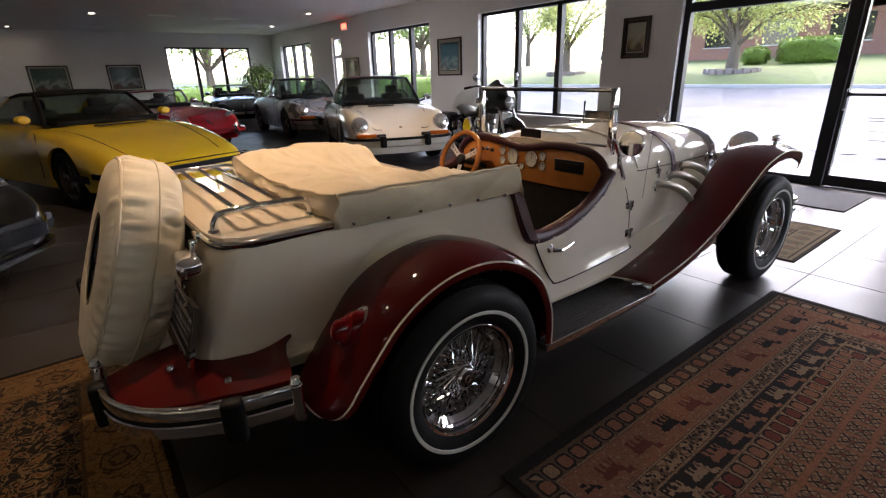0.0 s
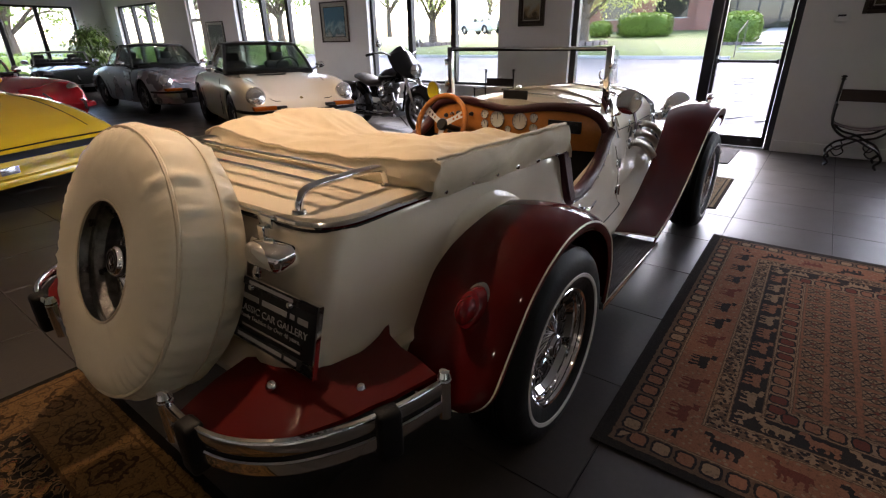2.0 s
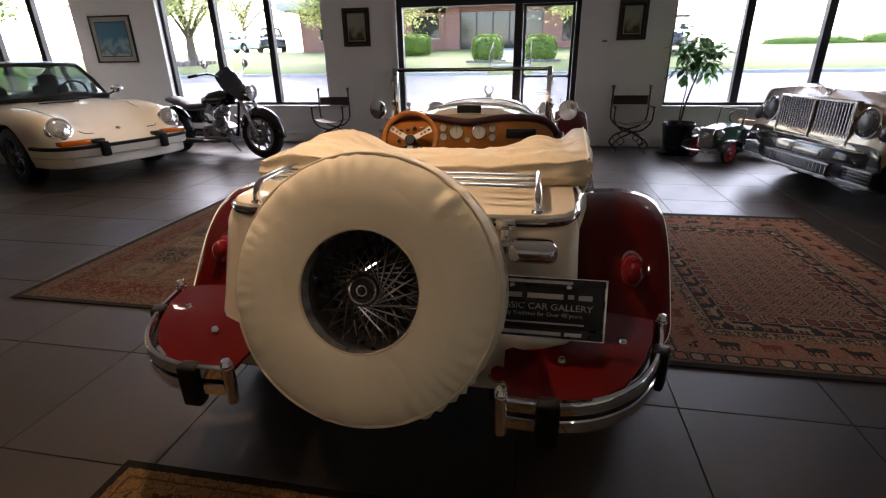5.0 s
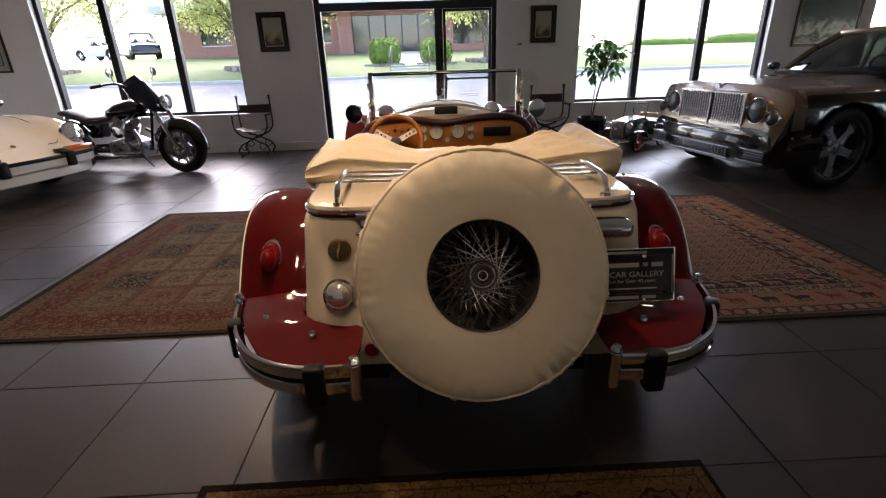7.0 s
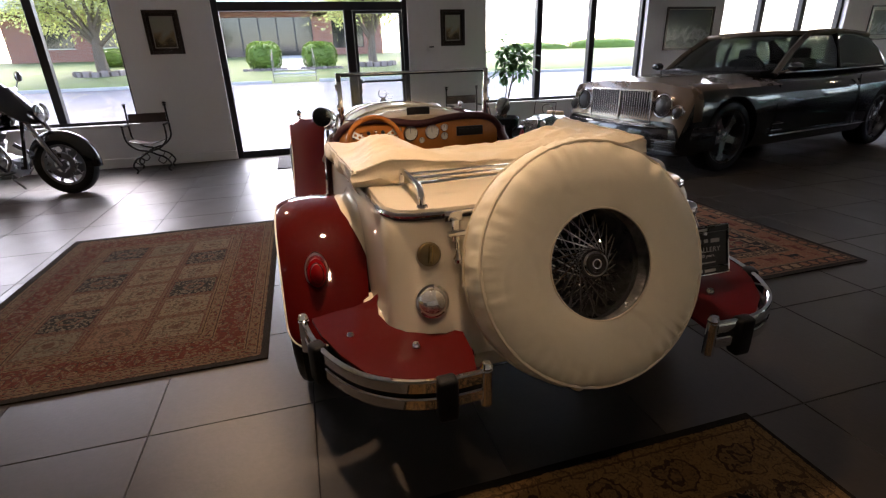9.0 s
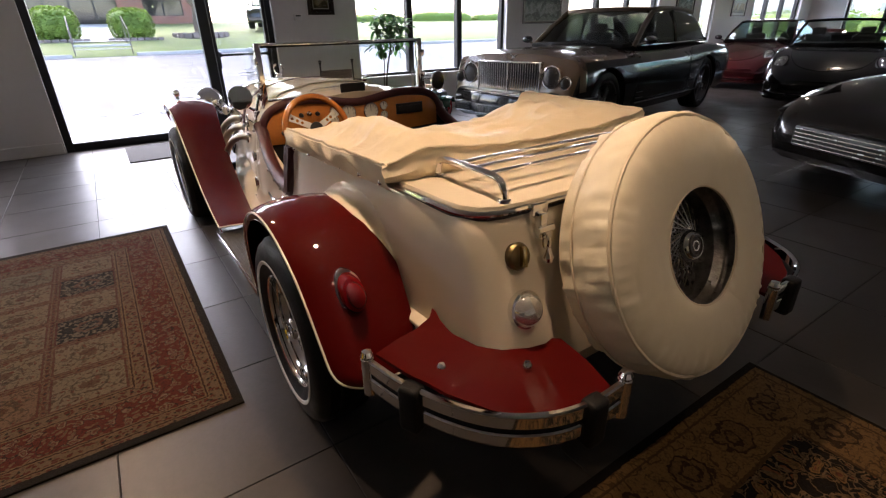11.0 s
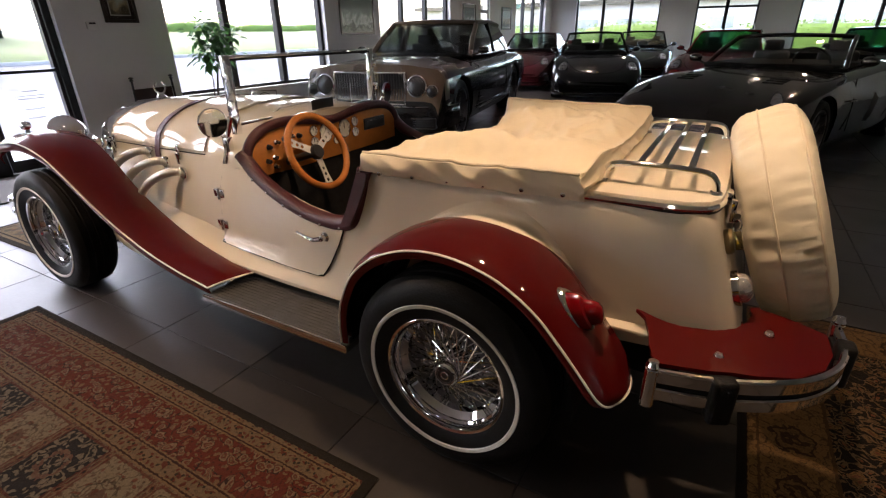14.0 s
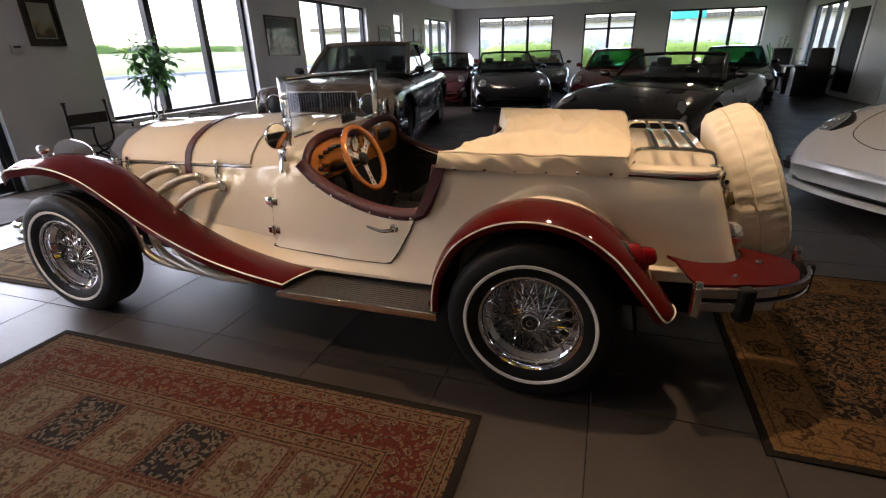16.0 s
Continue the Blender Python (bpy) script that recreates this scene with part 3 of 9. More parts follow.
# radiator shell and mascot
shell = []
for q, ins in ((2.455, -0.012), (2.47, -0.018), (2.54, -0.018), (2.55, -0.006), (2.552, 0.03)):
    shell.append([(q, p[1], max(p[2], 0.40) + (0.006 if ins < 0 else 0)) for p in tub_ring(2.5, ins)])
part("radiator_shell", loft(shell), CHROME, CAR, "chrome radiator shell")
part("radiator_cap", lathe([(0.03, 0), (0.032, 0.01), (0.02, 0.018), (0.012, 0.03), (0, 0.034)], Matrix.Translation((2.515, 0, 0.945)), 18), CHROME, CAR)
part("mascot", tube([(2.515, 0.036 * math.sin(a), 1.008 - 0.036 * math.cos(a)) for a in np.linspace(-2.6, 2.6, 22)], 0.0055, 8), CHROME, CAR, "open ring radiator mascot")
for k in range(13):
    part("grille_bar", box(2.548, -0.33 + k * 0.055 - 0.006, 0.44, 2.558, -0.33 + k * 0.055 + 0.006, 0.84), CHROME, CAR)


# fenders
def wing(name, outer, inner, s, crown, lip):
    """A mudguard swept between an outer and an inner line of (x, y, z)."""
    o, i = smooth_path(outer, 7), smooth_path(inner, 7)
    rows = []
    for n, (a, b) in enumerate(zip(o, i)):
        d = (b - a)
        flat = 1 - 0.85 * max(0, (n / (len(o) - 1) - 0.72) / 0.28) ** 1.3
        row = [(a.x, s * (a.y - 0.004), a.z - lip), (a.x, s * a.y, a.z - lip * 0.4)]
        for t in (0.0, 0.04, 0.12, 0.25, 0.42, 0.6, 0.78, 0.92, 1.0):
            p = a + d * t
            up = crown * flat * (1 - (2 * t - 0.9) ** 2 / 1.21)
            row.append((p.x, s * p.y, p.z + up))
        rows.append(row)
    tang = [((rows[min(k + 1, len(rows) - 1)][3][0] - rows[max(k - 1, 0)][3][0]), (rows[min(k + 1, len(rows) - 1)][3][2] - rows[max(k - 1, 0)][3][2])) for k in range(len(rows))]
    return rows, tang


RO = [(0.392, 0.85, 0.335), (0.385, 0.848, 0.42), (0.362, 0.846, 0.51), (0.30, 0.845, 0.622), (0.20, 0.845, 0.702), (0.08, 0.845, 0.745), (-0.05, 0.845, 0.748), (-0.17, 0.845, 0.715), (-0.27, 0.842, 0.65), (-0.345, 0.84, 0.57), (-0.41, 0.838, 0.49), (-0.455, 0.836, 0.43), (-0.485, 0.834, 0.395)]
for s in (1, -1):
    # rear: the sheet's section is set along the arch's own normal
    o = smooth_path(RO, 6)
    rows = []
    for k, p in enumerate(o):
        t = (o[min(k + 1, len(o) - 1)] - o[max(k - 1, 0)]).normalized()
        nrm = Vector((t.z, 0, -t.x))
        if nrm.dot(Vector((p.x - 0.0, 0, p.z - 0.40))) < 0:
            nrm = -nrm
        u = k / (len(o) - 1)
        inner = 0.545 if u < 0.55 else 0.545 + 0.06 * (u - 0.55) / 0.45
        row = []
        for y, up in ((0.842, -0.022), (0.848, -0.008), (0.845, 0.004), (0.832, 0.014), (0.805, 0.024), (0.765, 0.031), (0.715, 0.033), (0.66, 0.030), (0.60, 0.020), (inner, 0.0)):
            q = p + nrm * up
            row.append((q.x, s * (y + p.y - 0.845 + 0.022 * min(1, u / 0.25) * min(1, max(0, (y - 0.545) / 0.25))), q.z))
        rows.append(row)
    for k, row in enumerate(rows):
        w = max(0, (k / (len(rows) - 1) - 0.86) / 0.14)
        rows[k] = [(x, s * (0.73 + (abs(y) - 0.73) * math.sqrt(1 - 0.78 * w * w)), z) for x, y, z in row]
    fender = part("rear_fender", sheet(rows, 0.006 * s), MAROON, CAR, "glossy maroon rear mudguard")
    out = 0.001 if s > 0 else 0.006
    part("pinstripe", tube([Vector(r[2]) + Vector((0, s * out, 0)) for r in rows] + [Vector(rows[-1][k]) + Vector((-0.002 - (0.004 if s < 0 else 0), 0, 0)) for k in range(3, 9)], 0.0034, 6), STRIPE, fender, "ivory edge stripe")
    # cream swelling that carries the mudguard into the body
    crown = [(0.545, 0.0), (0.60, 0.020), (0.66, 0.030), (0.715, 0.033), (0.765, 0.031)]
    rows = []
    for k, p in enumerate(o):
        t = (o[min(k + 1, len(o) - 1)] - o[max(k - 1, 0)]).normalized()
        nrm = Vector((t.z, 0, -t.x))
        if nrm.dot(Vector((p.x, 0, p.z - 0.40))) < 0:
            nrm = -nrm
        if p.x < 0 and p.z < 0.50:
            break
        if p.x < -0.30:
            break
        g = min(1, max(0.02, (0.26 - p.x) / 0.25)) * min(1, max(0.02, (p.x + 0.30) / 0.18))
        row = []
        for dy, up in ((0.060, -0.004), (0.046, 0.003), (0.027, 0.012), (0.013, 0.028), (0.005, 0.046), (0.000, 0.066), (-0.008, 0.085)):
            q = p + nrm * (up * g)
            sh = 0.34 * (q.z - 0.5) * max(0, 1 - (q.x + 0.695) / 0.35) if q.x < -0.345 else 0
            w = side_y(max(-0.69, q.x - sh), min(max(q.z, 0.47), 0.84))
            y = w + dy * g
            lift = interp(y, crown)[0]
            q = p + nrm * (up * g + lift * max(0, 1 - up / 0.06))
            row.append((q.x, s * y, q.z))
        rows.append(row)
    part("swage", loft(rows, closed=False), CREAM, CAR, "cream swelling above the mudguard")
    part("tail_ledge", box(-0.58, s * 0.50, 0.500, -0.36, s * 0.600, 0.512, bevel=0.005), CREAM, CAR, "cream ledge below the tail")
    # wheel house
    part("wheel_house", loft([[(0.385 * math.cos(a), s * y, 0.33 + 0.385 * math.sin(a)) for a in np.linspace(-0.1, math.pi + 0.1, 22)] for y in (0.50, 0.81)], closed=False), RUBBER, CAR, "black wheel house")
    # tail lamp: a lens that stands out rearwards from the sloping mudguard
    tm = Matrix.Translation((-0.328, s * 0.742, 0.612)) @ Matrix.Rotation(radians(-80), 4, "Y")

    def lamp_shape(profile, steps=30):
        bm = lathe(profile, Matrix.Diagonal((1.5, 1, 1, 1)), steps)
        for v in bm.verts:
            v.co.z -= 0.62 * v.co.x * max(0, 1 - max(0, v.co.z) / 0.105)
        bm.transform(tm)
        return bm
    lamp = part("tail_lamp", lamp_shape([(0, 0.094), (0.012, 0.092), (0.020, 0.085), (0.0235, 0.070), (0.0245, 0.056), (0.031, 0.052), (0.0345, 0.042), (0.0352, 0.012), (0.0352, -0.03)]), RED_LENS, CAR, "oval red tail lamp")
    part("bezel", lamp_shape([(0.0355, 0.024), (0.040, 0.022), (0.0425, 0.014), (0.0435, 0.0), (0.0435, -0.03)]), CHROME, lamp, "chrome bezel")
    # front fender
    FO = [(2.845, 0.79, 0.690), (2.83, 0.802, 0.728), (2.77, 0.81, 0.765), (2.66, 0.815, 0.784), (2.52, 0.82, 0.800), (2.37, 0.82, 0.784), (2.22, 0.82, 0.738), (2.06, 0.82, 0.650), (1.90, 0.822, 0.560), (1.72, 0.826, 0.478), (1.52, 0.832, 0.412), (1.32, 0.838, 0.374), (1.16, 0.842, 0.356), (1.112, 0.842, 0.352)]
    FI = [(2.86, 0.60, 0.715), (2.845, 0.585, 0.755), (2.78, 0.57, 0.795), (2.66, 0.555, 0.810), (2.52, 0.54, 0.824), (2.37, 0.535, 0.802), (2.20, 0.555, 0.742), (2.04, 0.575, 0.655), (1.88, 0.592, 0.565), (1.70, 0.605, 0.484), (1.50, 0.622, 0.420), (1.28, 0.642, 0.380), (1.10, 0.658, 0.362), (1.052, 0.662, 0.358)]
    rows, _ = wing("front", FO, FI, s, 0.040, 0.028)
    ff = part("front_fender", sheet(rows, 0.006 * s), MAROON, CAR, "long sweeping maroon front mudguard")
    part("pinstripe", tube([Vector(r[2]) + Vector((0, s * (0.002 if s > 0 else 0.006), 0.001 if s > 0 else 0.004)) for r in rows] + [Vector(rows[-1][k]) + Vector((-0.002, 0, 0.001)) for k in range(3, 11)], 0.0038, 6), STRIPE, ff, "ivory edge stripe")
    # running board
    rb = part("running_board", box(0.375, s * 0.56, 0.296, 1.135, s * 0.85, 0.322, bevel=0.004), MAT_RUBBER, CAR, "grey ribbed running board")
    part("edge_trim", box(0.375, s * 0.851, 0.294, 1.135, s * 0.857, 0.326, bevel=0.002), CHROME, rb, "polished edge strip")
    for k in range(14):
        part("rib", box(0.40, s * (0.60 + k * 0.0175), 0.322, 1.12, s * (0.606 + k * 0.0175), 0.3245), MAT_RUBBER, rb)
    part("rear_pad", box(0.388, s * 0.62, 0.323, 0.43, s * 0.80, 0.345, bevel=0.006), MAROON, CAR)
    # side exhaust pipes
    for k in range(3):
        x = 1.66 + 0.165 * k
        z = 0.685 + 0.03 * k
        y0 = side_y(x, 0.62)
        pts = [(x, s * (y0 - 0.01), z), (x + 0.05, s * (y0 + 0.025), z + 0.006), (x + 0.14, s * (y0 + 0.055), z - 0.025), (x + 0.22, s * (y0 + 0.085), z - 0.085), (x + 0.27, s * (y0 + 0.115), z - 0.18), (x + 0.25, s * (y0 + 0.16), z - 0.30), (x + 0.14, s * (y0 + 0.19), 0.315), (x - 0.02, s * (y0 + 0.19), 0.262), (x - 0.16, s * (y0 + 0.16), 0.245), (x - 0.34, s * (y0 + 0.09), 0.235)]
        pipe = part("exhaust_pipe", tube(smooth_path(pts, 12), 0.0215, 12, rib=0.10), PIPE_STEEL, CAR, "ribbed flexible exhaust pipe")
        part("collar", lathe([(0.03, -0.004), (0.03, 0.008), (0.024, 0.012)], Matrix.Translation((x, s * (y0 + 0.0), z)) @ Matrix.Rotation(-s * math.pi / 2, 4, "X"), 18), CHROME, pipe)
    # head lamp on its bar, horn, marker lamp, mirror
    hm = Matrix.Translation((2.68, s * 0.505, 0.802)) @ Matrix.Rotation(math.pi / 2, 4, "Y")
    hl = part("headlamp", lathe([(0, -0.13), (0.03, -0.125), (0.062, -0.10), (0.085, -0.055), (0.092, 0.0), (0.096, 0.008), (0.096, 0.022), (0.088, 0.028)], hm, 28), CHROME, CAR, "chrome bowl headlamp")
    part("lens", lathe([(0.089, 0.024), (0.06, 0.032), (0, 0.036)], hm, 24), CLEAR_LENS, hl)
    part("post", tube([(2.68, s * 0.505, 0.735), (2.68, s * 0.505, 0.62)], 0.014, 8), CHROME, hl)
    part("horn", lathe([(0, -0.06), (0.03, -0.055), (0.035, -0.02), (0.02, 0.01), (0.028, 0.05), (0.045, 0.075), (0.03, 0.07)], Matrix.Translation((2.52, s * 0.445, 0.748)) @ Matrix.Rotation(math.pi / 2, 4, "Y"), 22), CHROME, CAR, "chrome horn")
    ml = Matrix.Translation((2.55, s * 0.735, 0.848))
    mk = part("marker_lamp", lathe([(0.014, 0), (0.010, 0.015), (0.018, 0.022)], ml, 14), CHROME, CAR, "small chrome marker lamp")
    part("lamp", lathe([(0, -0.034), (0.016, -0.026), (0.023, -0.008), (0.0235, 0.012), (0.019, 0.02), (0, 0.024)], ml @ Matrix.Translation((0, 0, 0.038)) @ Matrix.Rotation(math.pi / 2, 4, "Y"), 18), CHROME, mk)
    mm = Matrix.Translation((1.205, s * 0.60, 0.972)) @ Matrix.Rotation(radians(-s * 14), 4, "Z") @ Matrix.Rotation(-math.pi / 2, 4, "Y")
    mir = part("door_mirror", lathe([(0.056, 0.004), (0.060, 0.0), (0.058, -0.010), (0.03, -0.026), (0, -0.03)], mm, 26), CHROME, CAR, "round chrome door mirror")
    part("mirror_glass", lathe([(0.056, 0.003), (0, 0.004)], mm, 22), CHROME, mir)
    part("arm", tube(smooth_path([(1.225, s * 0.585, 0.955), (1.235, s * 0.555, 0.915), (1.235, s * 0.53, 0.90)]), 0.007, 8), CHROME, mir)
part("lamp_bar", tube([(2.68, -0.52, 0.735), (2.68, 0.52, 0.735)], 0.013, 10), CHROME, CAR, "chrome lamp bar")
for z in (0.40, 0.47):
    part("front_bumper", tube(smooth_path([(2.70, -0.82, z), (2.86, -0.80, z), (2.93, -0.60, z), (2.95, 0, z), (2.93, 0.60, z), (2.86, 0.80, z), (2.70, 0.82, z)], 6), 0.022, 8, flat=1.1), CHROME, CAR, "double-bar chrome front bumper")
for s in (1, -1):
    part("bumper_post", box(2.905, s * 0.62 - 0.02, 0.36, 2.965, s * 0.62 + 0.02, 0.52, bevel=0.008), RUBBER, CAR, "black rubber overrider")
    part("bumper_iron", tube([(2.45, s * 0.36, 0.42), (2.93, s * 0.42, 0.435)], 0.018, 8), RUBBER, CAR)

# windscreen
WX = 1.225
ws = part("windscreen_frame", join(join(box(WX - 0.015, -0.492, 0.905, WX + 0.019, -0.462, 1.222, bevel=0.004), box(WX - 0.015, 0.462, 0.905, WX + 0.019, 0.492, 1.222, bevel=0.004)), join(box(WX - 0.009, -0.463, 1.203, WX + 0.010, 0.463, 1.221, bevel=0.004), box(WX - 0.009, -0.463, 0.936, WX + 0.010, 0.463, 0.95, bevel=0.003))), CHROME, CAR, "upright chrome windscreen frame")
g = part("windscreen_glass", box(WX - 0.001, -0.463, 0.945, WX + 0.003, 0.463, 1.206), WINDSCREEN, ws, "clear flat windscreen")
g.visible_shadow = False
part("top_seal", box(WX - 0.012, -0.46, 1.2, WX - 0.0095, 0.46, 1.208), RUBBER, ws)
for s in (1, -1):
    part("stanchion", join(tube(smooth_path([(WX, s * 0.496, 0.98), (WX + 0.01, s * 0.512, 0.93), (WX + 0.015, s * 0.53, 0.86), (WX + 0.015, s * 0.556, 0.79)]), 0.011, 8), box(WX - 0.006, s * 0.52 - 0.008, 0.84, WX + 0.032, s * 0.53 + 0.008, 0.90, bevel=0.004)), CHROME, ws, "chrome windscreen stanchion")
    for z in (1.02, 1.14):
        part("wing_clamp", box(WX - 0.03, s * 0.494 - 0.006, z - 0.018, WX + 0.006, s * 0.494 + 0.008, z + 0.018, bevel=0.003), CHROME, ws)
    wg = sheet([[(WX - 0.004, s * 0.497, 0.965), (WX - 0.004, s * 0.497, 1.10), (WX - 0.004, s * 0.497, 1.205)], [(WX - 0.10, s * 0.552, 0.965), (WX - 0.10, s * 0.552, 1.10), (WX - 0.09, s * 0.545, 1.205)], [(WX - 0.155, s * 0.584, 0.985), (WX - 0.15, s * 0.582, 1.10), (WX - 0.13, s * 0.57, 1.18)]], 0.004)
    w = part("wind_wing", wg, WINDSCREEN, ws, "clear side wind deflector")
    w.visible_shadow = False
part("rear_mirror", join(box(1.16, -0.075, 0.955, 1.172, 0.075, 1.005, bevel=0.006, seg=2), tube([(1.17, 0, 0.955), (1.18, 0, 0.93)], 0.006, 8)), PLASTIC_BLACK, CAR, "dark rear-view mirror")
for s in (1, -1):
    part("wiper", join(tube([(1.27, s * 0.22, 0.955), (1.255, s * 0.20, 0.975), (1.245, s * 0.02, 0.985)], 0.004, 6), lathe([(0.016, 0), (0.014, 0.016), (0, 0.022)], Matrix.Translation((1.275, s * 0.22, 0.945)), 14)), CHROME, CAR, "chrome wiper")
part("aerial", tube([(1.45, -0.545, 0.66), (1.45, -0.56, 1.02)], 0.003, 6), CHROME, CAR, "thin whip aerial")


# folded hood under its cover
def ease(t):
    t = min(1, max(0, t))
    return t * t * (3 - 2 * t)


def ridge(a, b, c):
    """Sharp-crested folds, about 0 to 1."""
    return (1 - min(1.0, abs(noise.noise(Vector((a, b, c)))) * 2.0)) ** 1.1


def cover_top(x, y):
    """Height of the draped cover: a ridge round the back and both sides, sagging in the middle towards the front."""
    a = abs(y)
    edge = 0.952 - 0.030 * y
    run = ease((x + 0.22) / 0.42)
    z = 0.957 - 0.065 * run + (0.030 + 0.060 * run) * (1.08 if y > 0 else 0.74) * math.exp(-((a - 0.42) / 0.135) ** 2)
    z -= 0.020 * ease((-0.22 - x) / 0.09)
    z -= 0.045 * ease((x - 0.20) / 0.2) * math.exp(-((a - 0.42) / 0.16) ** 2)
    k = ease((a - 0.46) / 0.13)
    z = z * (1 - k) + edge * k
    wx, wy = x + 0.05 * noise.noise(Vector((x * 6, y * 6, 7.7))), y + 0.05 * noise.noise(Vector((x * 6, y * 6, 3.3)))
    fold = ridge(wx * 5.5 + wy * 1.6, wy * 2.6 - wx * 2, 1.3)
    crease = ridge(wx * 11 - wy * 6, wy * 7 + wx * 4, 4.1)
    soft_part = 0.35 + 0.65 * ease((x + 0.30) / 0.2)
    pull = ridge(wx * 15 + wy * 7, wy * 3.2 + wx * 1.5, 8.4)
    z += (0.021 * (fold - 0.5) + 0.0075 * (crease - 0.5) + 0.011 * (pull - 0.5)) * soft_part * (1 - 0.72 * k)
    return z


rows = []
RIMS = {}
NU, NV = 110, 72
for i in range(NU + 1):
    v = -1 + 2 * i / NU
    row = []
    yn = math.sin(v * math.pi / 2)
    xr = -0.302 + 0.018 * abs(yn) ** 8
    xf = 0.428 - 0.105 * (1 - abs(yn) ** 3)
    for j in range(NV + 1):
        x = xr + (xf - xr) * j / NV
        y = yn * (0.575 + 0.04 * j / NV)
        row.append((x, y, cover_top(x, y)))
    # the back panel falls to the lid, the front one into the cockpit
    z0, y0 = row[0][2], row[0][1]
    wave = lambda z: 0.010 * noise.noise(Vector((y0 * 9, z * 18, 2.0))) + 0.006 * noise.noise(Vector((y0 * 21, z * 30, 5.0)))
    back = [(xr - 0.016 * math.sin(math.pi * min(1, t * 1.2)) - 0.004 + wave(t), y0 * (1 + 0.006 * t), 0.882 + (z0 - 0.006 - 0.882) * t) for t in (0, 0.2, 0.45, 0.7, 0.9, 1.0)]
    z1, y1 = row[-1][2], row[-1][1]
    fore = [(xf + 0.014 * math.sin(t * 1.5) + 0.010 * noise.noise(Vector((y1 * 8, t * 2, 9))), y1, z1 - (z1 - 0.85) * t) for t in (0.12, 0.35, 0.7, 1.0)]
    rows.append(back + row + fore)
for s, k in ((-1, 0), (1, -1)):
    base = rows[k]
    RIMS[s] = [Vector((x, y + s * 0.004, z + 0.002)) for x, y, z in base[6:-4]]
    skirt = []
    for t in (0.05, 0.12, 0.21, 0.3, 0.4, 0.5, 0.6, 0.7, 0.8, 0.88, 0.95, 1.0):
        line = []
        for x, y, z in base:
            foot = 0.858 + 0.012 * ease((x - 0.1) / 0.3) + 0.002 * math.sin(x * 31 + s)
            yb = side_y(max(-0.31, min(x, 0.45)), 0.82)
            zz = z + (min(foot, z) - z) * t
            f = 0.014 * noise.noise(Vector((x * 8 + zz * 6, s * 3.0, zz * 5))) + 0.016 * (ridge(x * 6.5 - zz * 11, s * 7.0, zz * 4) - 0.3)
            f = max(-0.006, f) * math.sin(math.pi * (0.10 + 0.88 * t))
            line.append((x, s * (max(abs(y), yb) * (1 - t) + yb * t + 0.010 + 0.010 * math.sin(math.pi * t) + f), zz))
        skirt.append(line)
    rows = skirt[::-1] + rows if s < 0 else rows + skirt
BACK_RIM = [Vector(r[6]) + Vector((-0.005, 0, 0.001)) for r in rows[17:-17]]
boot = part("hood_cover", loft(rows, closed=False, caps=False), VINYL, CAR, "wrinkled cream vinyl hood cover")
part("piping", tube(BACK_RIM, 0.0042, 6), PIPING, boot, "cream seam piping")
for s in (1, -1):
    part("piping", tube(RIMS[s], 0.0045, 6), PIPING, boot, "cream seam piping")
    for x in np.linspace(-0.24, 0.36, 6):
        part("snap", lathe([(0, 0.008), (0.007, 0.005), (0.009, 0)], Matrix.Translation((x, s * (side_y(x, 0.80) + 0.013), 0.872)) @ Matrix.Rotation(-s * math.pi / 2, 4, "X"), 12), CHROME, boot, "chrome snap")

# boot lid, trim and luggage rack
lid = [(-0.285, 0.535), (-0.50, 0.528), (-0.56, 0.52), (-0.605, 0.495), (-0.628, 0.45), (-0.636, 0.38), (-0.640, 0.20)]
lid = lid + [(x, -y) for x, y in lid[::-1]]
part("boot_lid", plate(lid, 0.866, 0.884, bevel=0.004), CREAM, CAR, "cream boot lid")
part("lid_trim", tube(smooth_path([(x, y * 1.012, 0.866) for x, y in lid], 5), 0.0085, 8), CHROME, CAR, "chrome beading")
part("lid_seal", tube(smooth_path([(x, y * 1.006, 0.8555) for x, y in lid], 5), 0.006, 6), RUBBER, CAR, "black rubber seal")
rack = part("luggage_rack", tube(smooth_path([(-0.612, -0.418, 0.882), (-0.606, -0.418, 0.915), (-0.575, -0.418, 0.937), (-0.46, -0.418, 0.941), (-0.345, -0.418, 0.937), (-0.318, -0.418, 0.915), (-0.312, -0.418, 0.882)], 6), 0.0105, 10), CHROME, CAR, "chrome tubular luggage rack")
part("end_rail", tube(smooth_path([(-0.612, 0.418, 0.882), (-0.606, 0.418, 0.915), (-0.575, 0.418, 0.937), (-0.46, 0.418, 0.941), (-0.345, 0.418, 0.937), (-0.318, 0.418, 0.915), (-0.312, 0.418, 0.882)], 6), 0.0105, 10), CHROME, rack)
for x in (-0.405, -0.472, -0.540):
    part("slat", box(x - 0.0095, -0.418, 0.934, x + 0.0095, 0.418, 0.943, bevel=0.003), CHROME, rack)
for s in (1, -1):
    for x in (-0.612, -0.312):
        part("foot", lathe([(0.018, 0), (0.016, 0.006), (0.011, 0.008)], Matrix.Translation((x, s * 0.418, 0.8845)), 14), CHROME, rack)


# wheels
HUB_DARK = material("dark enamel", (0.035, 0.030, 0.028), 0.3, 0.3, vary=0.2, scale=30)
ALLOY_DULL = material("bare steel", (0.30, 0.30, 0.31), 0.35, 0.9, vary=0.15, scale=20)


